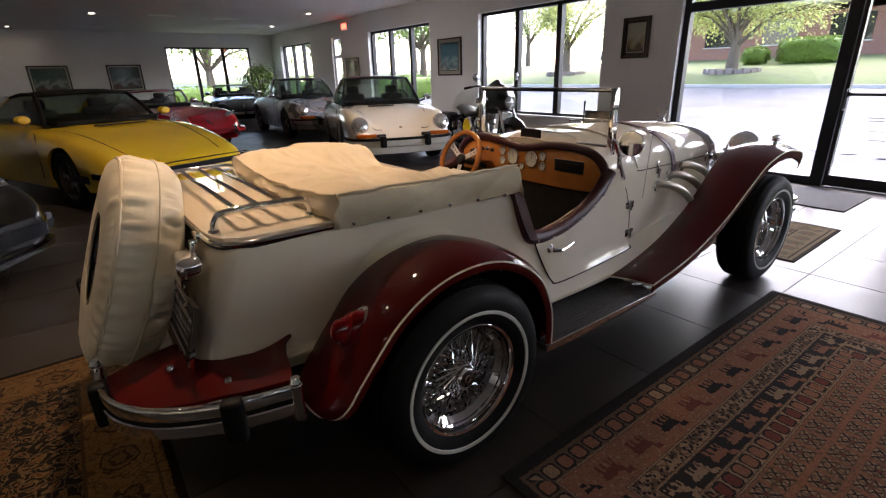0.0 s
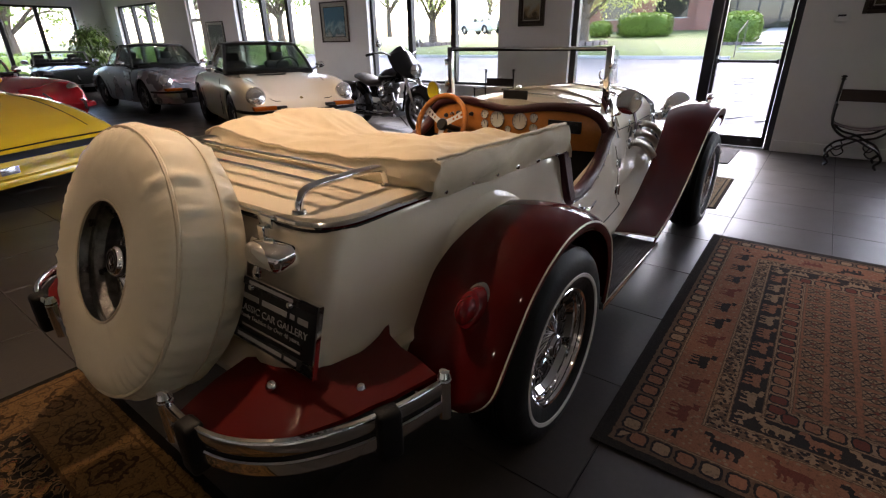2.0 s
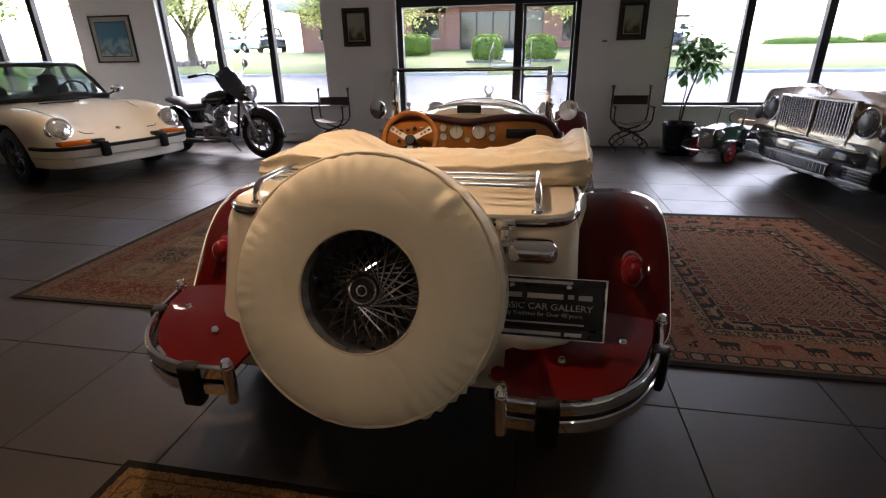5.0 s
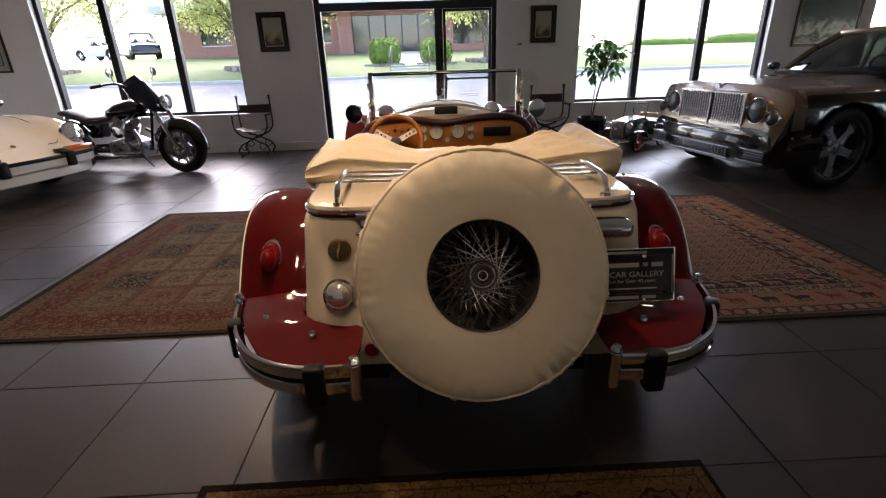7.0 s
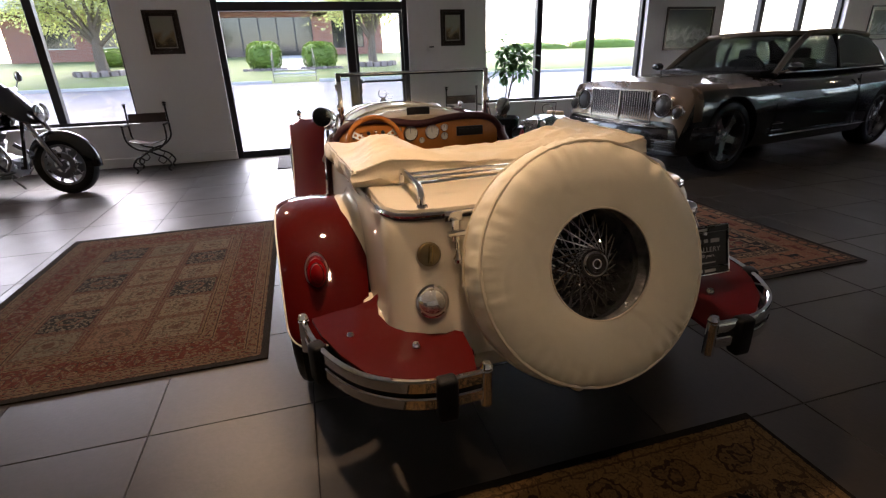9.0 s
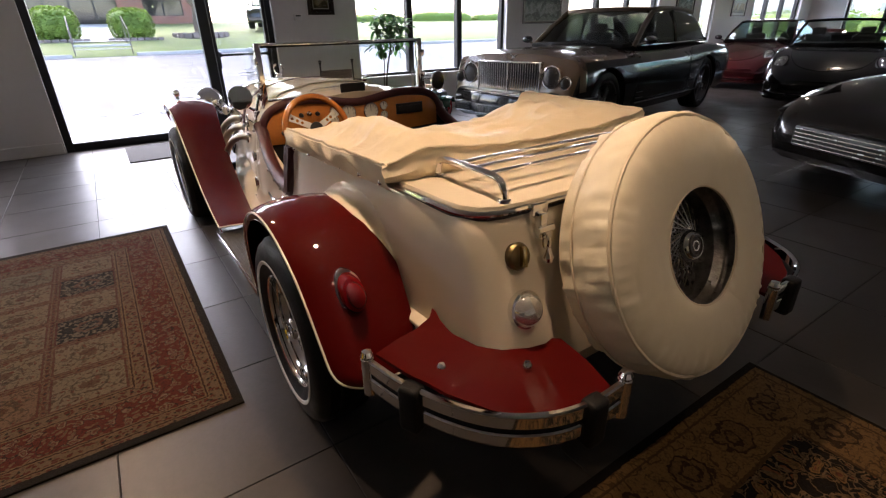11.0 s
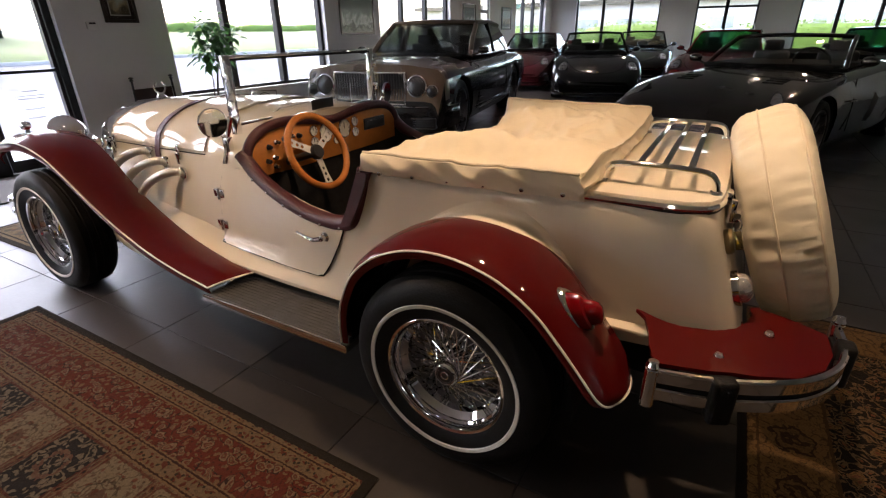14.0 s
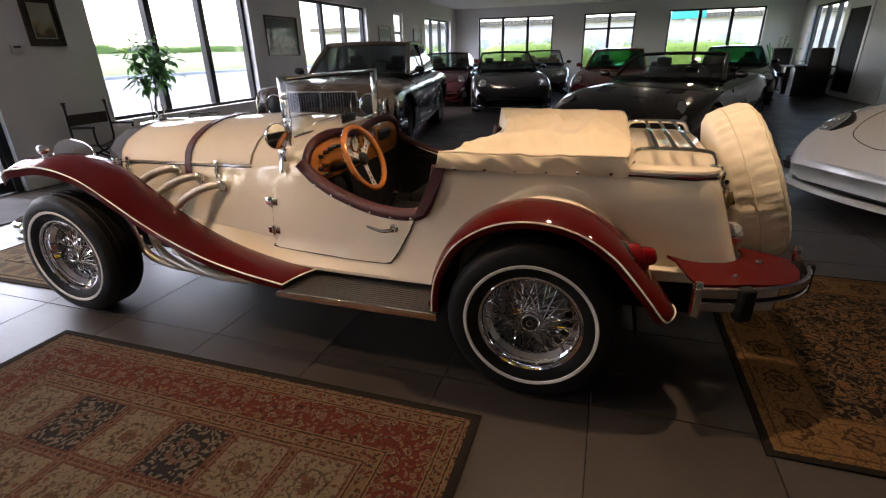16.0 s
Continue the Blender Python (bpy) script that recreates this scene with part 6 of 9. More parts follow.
for s in (1, -1):
    iv = part("side_intake", box(2.50, s * 0.50, 0.28, 2.665, s * 0.84, 0.40, bevel=0.012), PLASTIC_BLACK, saloon)
    part("chrome_edge", boxes((2.655, s * 0.51, 0.385, 2.675, s * 0.83, 0.40), (2.655, s * 0.51, 0.275, 2.675, s * 0.83, 0.29)), SALOON_BAR, iv)
    for k in range(3):
        part("blade", box(2.66, s * 0.53, 0.305 + 0.025 * k, 2.672, s * 0.82, 0.313 + 0.025 * k), PLASTIC_BLACK, iv)
    part("sill_line", box(-0.80, s * 0.952, 0.335, 1.22, s * 0.964, 0.352, bevel=0.003), CHROME, saloon, "chrome sill line")
    part("wing_vent", boxes((1.02, s * 0.955, 0.40, 1.22, s * 0.966, 0.41), (1.02, s * 0.955, 0.47, 1.22, s * 0.966, 0.48)), CHROME, saloon)
    part("rear_door_seam", tube([(-0.45, s * 0.945, 0.95), (-0.50, s * 0.962, 0.65), (-0.55, s * 0.95, 0.33)], 0.004, 4), RUBBER, saloon)
    part("waist_line", tube([(0.95, s * 0.815, 1.017), (-0.3, s * 0.815, 1.015), (-1.3, s * 0.775, 1.022)], 0.009, 6), CHROME, saloon)
    part("side_reflector", box(2.15, s * 0.925, 0.42, 2.23, s * 0.945, 0.45), RED_LENS, saloon)
part("mascot", join(lathe([(0.03, 0), (0.02, 0.012), (0, 0.015)], Matrix.Translation((2.52, 0, 0.925)), 12), tube([(2.52, -0.05, 0.965), (2.52, 0, 0.94), (2.52, 0.05, 0.965)], 0.008, 6)), CHROME, saloon, "winged mascot")

# later sports cars
TM = [(-2.18, 0.58, 0.56, 0.68, 0.34), (-2.05, 0.70, 0.66, 0.80, 0.26), (-1.7, 0.84, 0.78, 0.87, 0.20), (-1.2, 0.92, 0.87, 0.90, 0.17), (-0.6, 0.92, 0.88, 0.88, 0.15), (0.2, 0.90, 0.85, 0.86, 0.15), (0.8, 0.86, 0.83, 0.87, 0.15), (1.2, 0.78, 0.79, 0.89, 0.15),
      (1.6, 0.68, 0.71, 0.87, 0.16), (1.9, 0.575, 0.60, 0.82, 0.17), (2.08, 0.49, 0.50, 0.74, 0.18), (2.2, 0.40, 0.40, 0.60, 0.22)]
CM = (0.82, 0.87, 0.22, 1.27, -0.6, -1.5, 0.93, 0.72, 0.55)


def modern_911(label, at, heading, paint, roof, seats=SEAT_DARK, oval=0.75, tint=None, lens=CLEAR_LENS, rim=ALLOY):
    car = make_car(label, at, heading, TM, paint, (1.18, -1.17), (0.33, 0.235, 0.235, 0.025, rim, 5), CM, roof, seats=seats, tint=tint)
    for s in (1, -1):
        m = Matrix.Translation((1.80, s * 0.655, 0.645)) @ Matrix.Rotation(s * radians(16), 4, "Z") @ Matrix.Rotation(radians(38), 4, "Y") @ Matrix.Diagonal((1.55, 0.92, 1, 1))
        lamp = part("headlamp", lathe([(0.105, -0.05), (0.112, -0.004), (0.108, 0.008), (0.09, 0.012)], m, 28), PLASTIC_BLACK, car, "oval headlamp")
        part("lens", lathe([(0.104, 0.004), (0.07, 0.024), (0, 0.034)], m, 24), lens, lamp)
        for dx, dy in ((0.03, 0.02), (-0.03, -0.02), (0.03, -0.03), (-0.035, 0.035)):
            part("bulb", lathe([(0.026, 0.028), (0.02, 0.040), (0, 0.043)], m @ Matrix.Translation((dx, dy, 0)), 12), CHROME, lamp)
        part("side_intake", box(1.86, s * 0.50, 0.24, 2.13 - 0.05, s * 0.80, 0.37, bevel=0.025), PLASTIC_BLACK, car, "black air intake")
        part("intake_blade", box(1.90, s * 0.50, 0.30, 2.09, s * 0.80, 0.315, bevel=0.004), RUBBER, car)
    part("front_intake", box(1.95, -0.47, 0.19, 2.185, 0.47, 0.29, bevel=0.02), PLASTIC_BLACK, car, "black lower intake")
    part("front_lip", ribbon([(1.80, 0.84), (2.05, 0.74), (2.17, 0.5), (2.23, 0), (2.17, -0.5), (2.05, -0.74), (1.80, -0.84)], 0.14, 0.185, 0.06), paint, car, "front lip")
    pts = smooth_path([(1.0, 0.62, 0), (1.5, 0.56, 0), (1.85, 0.42, 0), (1.98, 0.15, 0), (1.99, 0, 0), (1.98, -0.15, 0), (1.85, -0.42, 0), (1.5, -0.56, 0), (1.0, -0.62, 0)], 6)
    part("bonnet_seam", tube([(p.x, p.y, top_z(TM, p.x, p.y) + 0.001) for p in pts], 0.0035, 4), RUBBER, car)
    part("badge", lathe([(0.026, 0), (0.02, 0.006), (0, 0.007)], Matrix.Translation((1.93, 0, 0.563)) @ Matrix.Rotation(radians(28), 4, "Y"), 12), BRASS, car)
    return car


modern_911("white modern sports car with black intakes", (-1.93, 0.42), (0.88, 0.475), P_PURE, "coupe", rim=DARK_ALLOY)
modern_911("black modern cabriolet with its hood folded", (4.42, -6.70), (-0.30, 0.954), P_BLACK, "cabrio")
modern_911("dark ruby sports coupe", (6.35, -8.25), (-0.12, 0.993), P_MAROON, "coupe")
modern_911("red sports coupe with green-tinted glass", (1.75, -7.75), (0.10, 0.995), P_DEEPRED, "coupe", tint=glass("green car glass", (0.35, 0.62, 0.50)))
modern_911("black sports coupe with green-tinted glass", (-1.0, -8.8), (0.15, 0.989), P_BLACK, "coupe", tint=glass("green car glass dark", (0.30, 0.55, 0.46)))
modern_911("dark roadster with a tan fabric hood", (4.1, -11.3), (-0.1, 0.995), P_NAVY, "cabrio", seats=SEAT_TAN)
modern_911("black sports coupe parked nose outwards", (-1.15, 7.10), (0.76, -0.65), P_BLACK, "coupe")

# dark grey grand tourer
TA = [(-2.25, 0.60, 0.58, 0.70, 0.34), (-2.1, 0.76, 0.72, 0.83, 0.26), (-1.7, 0.90, 0.86, 0.92, 0.20), (-1.2, 0.95, 0.91, 0.94, 0.17), (-0.4, 0.93, 0.88, 0.91, 0.16), (0.5, 0.90, 0.85, 0.90, 0.16), (1.2, 0.84, 0.82, 0.925, 0.16), (1.7, 0.76, 0.755, 0.90, 0.17),
      (2.05, 0.66, 0.66, 0.84, 0.18), (2.22, 0.56, 0.56, 0.76, 0.19), (2.32, 0.42, 0.42, 0.62, 0.22)]
gt = make_car("dark bronze-grey open grand tourer with slatted grille", (1.02, -2.02), (0.38, 0.925), TA, P_GREY, (1.37, -1.35), (0.34, 0.25, 0.25, 0.03, DARK_ALLOY, 10), (0.62, 0.90, -0.02, 1.22, -0.75, -1.6, 0.93, 0.75, 0.60), "cabrio", name="grand_tourer", tint=WINDSCREEN)
g2 = part("radiator_grille", box(2.20, -0.45, 0.33, 2.335, 0.45, 0.50, bevel=0.03), PLASTIC_BLACK, gt, "wide slatted grille")
for k in range(5):
    part("slat", box(2.325, -0.42, 0.35 + k * 0.03, 2.342, 0.42, 0.358 + k * 0.03), DULL_CHROME, g2)
for s in (1, -1):
    m = Matrix.Translation((1.98, s * 0.70, 0.665)) @ Matrix.Rotation(s * radians(22), 4, "Z") @ Matrix.Rotation(radians(26), 4, "Y") @ Matrix.Diagonal((2.3, 0.55, 0.8, 1))
    lamp = part("headlamp", lathe([(0.10, -0.05), (0.108, 0.0), (0.09, 0.01)], m, 26), PLASTIC_BLACK, gt, "swept-back headlamp")
    part("lens", lathe([(0.098, 0.004), (0.06, 0.02), (0, 0.026)], m, 22), CLEAR_LENS, lamp)
    part("side_strake", tube([(0.75, s * 0.925, 0.62), (0.35, s * 0.915, 0.60)], 0.01, 6), DULL_CHROME, gt)
    for k in range(3):
        part("bonnet_vent", box(1.2 + 0.09 * k, s * 0.34, 0.833 - 0.012 * k, 1.25 + 0.09 * k, s * 0.52, 0.838 - 0.012 * k), RUBBER, gt)
# ------------------------------------------------------------------ the entrance, trims, ceiling fittings
door_1 = thing("door_1", "black-framed glazed entrance with a door leaf and sidelight", "door", kind="structure")
DX0, DX1 = EAST + 0.06, EAST + 0.16


def dbar(y0, y1, z0, z1, name="door_frame", mat=None):
    part(name, box(DX0, y0, z0, DX1, y1, z1, bevel=0.004, seg=1), mat or BLACK_FRAME, door_1)


dbar(5.05, 5.14, 0, 2.44), dbar(2.46, 2.54, 0, 2.44), dbar(2.54, 5.05, 2.36, 2.44), dbar(2.54, 5.05, 1.965, 2.075), dbar(3.27, 3.39, 0, 1.965), dbar(3.39, 5.05, 0, 0.09)
for y0, y1, z0, z1 in ((3.39, 5.05, 0.09, 1.965), (2.54, 5.05, 2.075, 2.36)):
    g = part("pane", box(DX0 + 0.045, y0 - 0.01, z0 - 0.01, DX0 + 0.053, y1 + 0.01, z1 + 0.01), PANE, door_1)
    g.visible_shadow = False
leaf = part("door_leaf", boxes((DX0 + 0.01, 2.548, 0.01, DX1 - 0.02, 2.585, 1.96), (DX0 + 0.01, 3.225, 0.01, DX1 - 0.02, 3.262, 1.96), (DX0 + 0.01, 2.585, 0.01, DX1 - 0.02, 3.225, 0.13), (DX0 + 0.01, 2.585, 1.925, DX1 - 0.02, 3.225, 1.96)), BLACK_FRAME, door_1, "glazed black door leaf")
g = part("pane", box(DX0 + 0.04, 2.58, 0.12, DX0 + 0.048, 3.23, 1.93), PANE, leaf)
g.visible_shadow = False
part("push_bar", box(DX0 - 0.045, 2.60, 0.98, DX0 - 0.02, 3.22, 1.01, bevel=0.006), BLACK_FRAME, leaf, "black push bar")
for y in (2.60, 3.21):
    part("bar_bracket", box(DX0 - 0.045, y - 0.012, 0.97, DX0 + 0.01, y + 0.012, 1.02), BLACK_FRAME, leaf)
part("pull_handle", tube([(DX0 + 0.005, 3.23, 0.83), (DX0 - 0.05, 3.23, 0.85), (DX0 - 0.05, 3.23, 1.03), (DX0 + 0.005, 3.23, 1.05)], 0.011, 8), BLACK_FRAME, leaf)
SIGN = material("pale window lettering", (0.55, 0.55, 0.56), 0.6, vary=0.05)
for z, y0, y1 in ((0.80, 2.80, 2.94), (0.755, 2.74, 3.02), (0.725, 2.76, 3.0), (0.62, 2.78, 2.98), (0.53, 2.80, 2.96)):
    part("lettering_bar", box(DX0 + 0.034, y0, z, DX0 + 0.0365, y1, z + 0.006), SIGN, leaf, "unreadable pale lettering")
for k, (a0, a1) in enumerate(((14.92, 15.52), (-8.40, -7.78))):
    d = thing("door_%d" % (k + 2), "narrow white side door with tall glass and transom", "door", kind="structure")
    x0, x1 = EAST + 0.05, EAST + 0.12
    for y0, y1, z0, z1 in ((a0, a0 + 0.07, 0, HEAD), (a1 - 0.07, a1, 0, HEAD), (a0 + 0.07, a1 - 0.07, HEAD - 0.06, HEAD), (a0 + 0.07, a1 - 0.07, 1.80, 1.88), (a0 + 0.07, a1 - 0.07, 0, 0.2)):
        part("door_frame", box(x0, y0, z0, x1, y1, z1, bevel=0.004, seg=1), TRIM, d)
    for z0, z1 in ((0.2, 1.8), (1.88, HEAD - 0.06)):
        g = part("pane", box(x0 + 0.03, a0 + 0.06, z0 - 0.01, x0 + 0.036, a1 - 0.06, z1 + 0.01), PANE, d)
        g.visible_shadow = False
    part("door_handle", tube([(x0 - 0.01, a0 + 0.1, 0.98), (x0 - 0.04, a0 + 0.1, 1.0), (x0 - 0.04, a0 + 0.2, 1.0)], 0.01, 6), CHROME, d)

# white linings of the east openings, baseboards
for k, (a0, a1, s, h) in enumerate(EAST_OPENINGS):
    t = obj("trim_%d" % (k + 1), boxes((EAST - 0.008, a0 - 0.002, s, EAST + 0.055, a0 + 0.012, h), (EAST - 0.008, a1 - 0.012, s, EAST + 0.055, a1 + 0.002, h), (EAST - 0.008, a0 + 0.012, h - 0.012, EAST + 0.055, a1 - 0.012, h + 0.002)), TRIM, smooth=False)
    tagged(t, "white painted window reveal", "trim", kind="structure")
cur = SOUTH
for k, (a0, a1) in enumerate([(a0, a1) for a0, a1, s, h in sorted(EAST_OPENINGS) if s == 0] + [(NORTH, NORTH)]):
    tagged(obj("baseboard_%d" % (k + 1), box(EAST - 0.016, cur + 0.002, 0.0, EAST - 0.0, a0, 0.13, bevel=0.004, seg=1), TRIM, smooth=False), "white painted baseboard", "baseboard", kind="structure")
    cur = a1
for nm, c in (("baseboard_north", (WEST, NORTH - 0.016, 0, EAST - 0.02, NORTH, 0.13)), ("baseboard_south", (WEST, SOUTH, 0, EAST - 0.02, SOUTH + 0.016, 0.13)), ("baseboard_west", (WEST, SOUTH + 0.02, 0, WEST + 0.016, NORTH - 0.02, 0.13))):
    tagged(obj(nm, box(*c, bevel=0.004, seg=1), TRIM, smooth=False), "white painted baseboard", "baseboard", kind="structure")

# a doorway, its shade a black panel on the wall, and a panelled door in the west wall
d = thing("door_4", "open dark doorway with white casing", "door", kind="structure")
part("opening", box(WEST - 0.0, -10.25, 0.0, WEST + 0.004, -9.1, 2.1), DARK_TRIM, d, "black panel standing in for the passage's shade")
part("casing", boxes((WEST, -10.37, 0, WEST + 0.03, -10.25, 2.2), (WEST, -9.1, 0, WEST + 0.03, -8.98, 2.2), (WEST, -10.25, 2.1, WEST + 0.03, -9.1, 2.2), bevel=0.004), TRIM, d, "white casing")
d = thing("door_5", "closed white panel door with dark knob", "door", kind="structure")
part("door_leaf", boxes((WEST, -7.55, 0.01, WEST + 0.02, -6.7, 2.06), (WEST + 0.02, -7.45, 1.15, WEST + 0.03, -6.8, 1.95), (WEST + 0.02, -7.45, 0.2, WEST + 0.03, -6.8, 1.0), bevel=0.004), TRIM, d)
part("casing", boxes((WEST, -7.68, 0, WEST + 0.03, -7.56, 2.17), (WEST, -6.69, 0, WEST + 0.03, -6.57, 2.17), (WEST, -7.56, 2.07, WEST + 0.03, -6.69, 2.17), bevel=0.004), TRIM, d, "white casing")
part("knob", lathe([(0.02, 0), (0.012, 0.02), (0.026, 0.04), (0.024, 0.06), (0, 0.065)], Matrix.Translation((WEST + 0.02, -7.42, 1.0)) @ Matrix.Rotation(math.pi / 2, 4, "Y"), 14), PLASTIC_BLACK, d)
d = thing("door_6", "closed grey door in the end wall", "door", kind="structure")
part("door_leaf", box(-0.75, NORTH - 0.03, 0.01, 0.15, NORTH - 0.002, 2.05, bevel=0.005), TRIM, d)
part("handle", tube([(0.05, NORTH - 0.03, 1.0), (0.05, NORTH - 0.08, 1.0), (-0.06, NORTH - 0.08, 1.0)], 0.01, 6), CHROME, d)

# recessed lamps: warm spots over the near cars, glowing discs elsewhere
GLOW = glowing("lamp disc", (1.0, 0.86, 0.66), 9.0)
LAMPS = [(1.90, 3.98), (0.35, 3.9), (0.55, 1.2), (4.6, 5.2), (4.4, 1.2), (1.3, 7.6), (6.5, 10.6), (6.55, 14.05), (6.8, 17.4), (2.2, 15.9), (0.35, 13.7), (0.5, 19.8), (4.4, -3.2), (0.6, -3.0), (1.2, -6.8), (4.4, -6.8), (6.4, -5.0), (-1.3, 1.3), (4.75, 7.3), (1.2, -10.4), (4.4, -10.4)]
for k, (x, y) in enumerate(LAMPS):
    dl = thing("downlight", "small round recessed ceiling lamp", "ceiling lamp", Matrix.Translation((x, y, TOP)), "recessed ceiling lamps")
    part("trim_ring", lathe([(0.075, 0.0), (0.078, -0.006), (0.062, -0.010), (0.055, 0.0)], None, 24), TRIM, dl)
    part("lamp_disc", lathe([(0.055, -0.003), (0, -0.003)], None, 20), GLOW, dl)
for name, at, aim, watts, size, blend in (("spot_a", (1.90, 3.98), (1.95, 4.18), 17, 84, 0.45), ("spot_i", (0.35, 3.9), (1.1, 4.3), 3.4, 74, 0.8), ("spot_b", (0.55, 1.2), (0.7, 1.3), 1.5, 80, 0.7), ("spot_c", (4.6, 5.2), (3.75, 4.45), 17, 92, 0.8),
                                          ("spot_d", (1.3, 7.6), (1.4, 8.4), 5.0, 90, 0.7), ("spot_e", (0.6, -3.0), (0.6, -2.0), 1.8, 90, 0.7), ("spot_f", (-1.3, 1.3), (-1.2, 1.2), 3.6, 78, 0.7), ("spot_g", (4.4, 1.2), (4.9, 0.6), 5.5, 80, 0.7), ("spot_h", (4.75, 7.3), (4.9, 7.7), 11, 84, 0.6)):
    l = new(name, bpy.data.lights.new(name, "SPOT"))
    l.data.energy, l.data.spot_size, l.data.spot_blend, l.data.color, l.data.shadow_soft_size = watts, radians(size), blend, (1.0, 0.715, 0.43), 0.05
    l.matrix_world = look((at[0], at[1], TOP - 0.03), (aim[0], aim[1], 0))
for k, (x, y, w) in enumerate(((6.36, 18.3, 0.6), (5.1, 16.0, 0.6), (3.6, 15.8, 0.6), (2.45, 19.2, 0.6), (3.0, -8.8, 0.6), (3.5, 11.0, 0.6))):
    v = thing("ceiling_vent", "white slotted ceiling air vent", "air vent", Matrix.Translation((x, y, TOP)), "ceiling vents")
    part("frame", boxes((-w / 2, -0.10, -0.008, w / 2, -0.08, 0.0), (-w / 2, 0.08, -0.008, w / 2, 0.10, 0.0), (-w / 2, -0.08, -0.008, -w / 2 + 0.02, 0.08, 0.0), (w / 2 - 0.02, -0.08, -0.008, w / 2, 0.08, 0.0)), TRIM, v)
    part("backing", box(-w / 2 + 0.02, -0.08, -0.002, w / 2 - 0.02, 0.08, -0.001), PLASTIC_BLACK, v)
    for q in range(5):
        part("slat", box(-w / 2 + 0.02, -0.07 + q * 0.033, -0.007, w / 2 - 0.02, -0.057 + q * 0.033, -0.003), TRIM, v)
ex = thing("exit_sign", "small red glowing exit sign on the wall", "sign", Matrix.Translation((EAST - 0.02, 14.55, 2.58)))
part("housing", box(-0.03, -0.16, -0.09, 0.019, 0.16, 0.09, bevel=0.01), TRIM, ex)
part("panel", box(-0.034, -0.14, -0.07, -0.031, 0.14, 0.07), glowing("exit red", (0.9, 0.05, 0.03), 1.2), ex)

# thermostat, small wall box
th = thing("thermostat", "small white wall thermostat", "thermostat", Matrix.Translation((EAST, 2.13, 1.43)))
part("body", box(-0.03, -0.058, -0.04, 0.0, 0.058, 0.04, bevel=0.008), TRIM, th)
part("screen", box(-0.032, -0.035, 0.012, -0.030, 0.035, 0.03), PLASTIC_BLACK, th)


# ------------------------------------------------------------------ framed pictures
FRAME_WOOD = material("dark wood frame", (0.030, 0.016, 0.010), 0.35, vary=0.3, scale=12, coat=0.3)
PAPER = material("cream mat board", (0.42, 0.39, 0.33), 0.8, vary=0.05, scale=8)


BROWN_MAT = material("dark brown mat board", (0.035, 0.022, 0.016), 0.8, vary=0.1, scale=12)


def painting(name, tones, scale):
    """A muted picture: broad patches of a few tones, sky above ground."""
    m = bpy.data.materials.new(name)
    m.use_nodes = True
    n, l = m.node_tree.nodes, m.node_tree.links
    b = n["Principled BSDF"]
    co, no, sep, ad, rp = n.new("ShaderNodeTexCoord"), n.new("ShaderNodeTexNoise"), n.new("ShaderNodeSeparateXYZ"), n.new("ShaderNodeMath"), n.new("ShaderNodeValToRGB")
    no.inputs["Scale"].default_value, no.inputs["Detail"].default_value = scale, 4
    l.new(co.outputs["Object"], no.inputs["Vector"]), l.new(co.outputs["Generated"], sep.inputs[0])
    ad.operation = "MULTIPLY_ADD"
    ad.inputs[1].default_value = 0.9
    l.new(no.outputs[0], ad.inputs[0]), l.new(sep.outputs[2], ad.inputs[2])
    rp.color_ramp.elements[0].position, rp.color_ramp.elements[1].position = 0.45, 1.35
    rp.color_ramp.elements[0].color, rp.color_ramp.elements[1].color = (*tones[0], 1), (*tones[-1], 1)
    for k, t in enumerate(tones[1:-1]):
        e = rp.color_ramp.elements.new(0.6 + 0.3 * k / max(1, len(tones) - 2))
        e.color = (*t, 1)
    l.new(ad.outputs[0], rp.inputs[0]), l.new(rp.outputs[0], b.inputs["Base Color"])
    b.inputs["Roughness"].default_value = 0.35
    return m


ART = [painting("landscape print", [(0.06, 0.05, 0.022), (0.10, 0.075, 0.035), (0.36, 0.27, 0.14), (0.42, 0.42, 0.33)], 11),
       painting("blue poster", [(0.46, 0.48, 0.46), (0.10, 0.20, 0.25), (0.30, 0.46, 0.52), (0.08, 0.22, 0.32)], 8),
       painting("grey street print", [(0.22, 0.24, 0.22), (0.045, 0.055, 0.05), (0.30, 0.32, 0.31), (0.06, 0.08, 0.075)], 10),
       painting("dim lake picture", [(0.12, 0.03, 0.02), (0.06, 0.07, 0.06), (0.24, 0.25, 0.25), (0.03, 0.06, 0.05)], 6)]


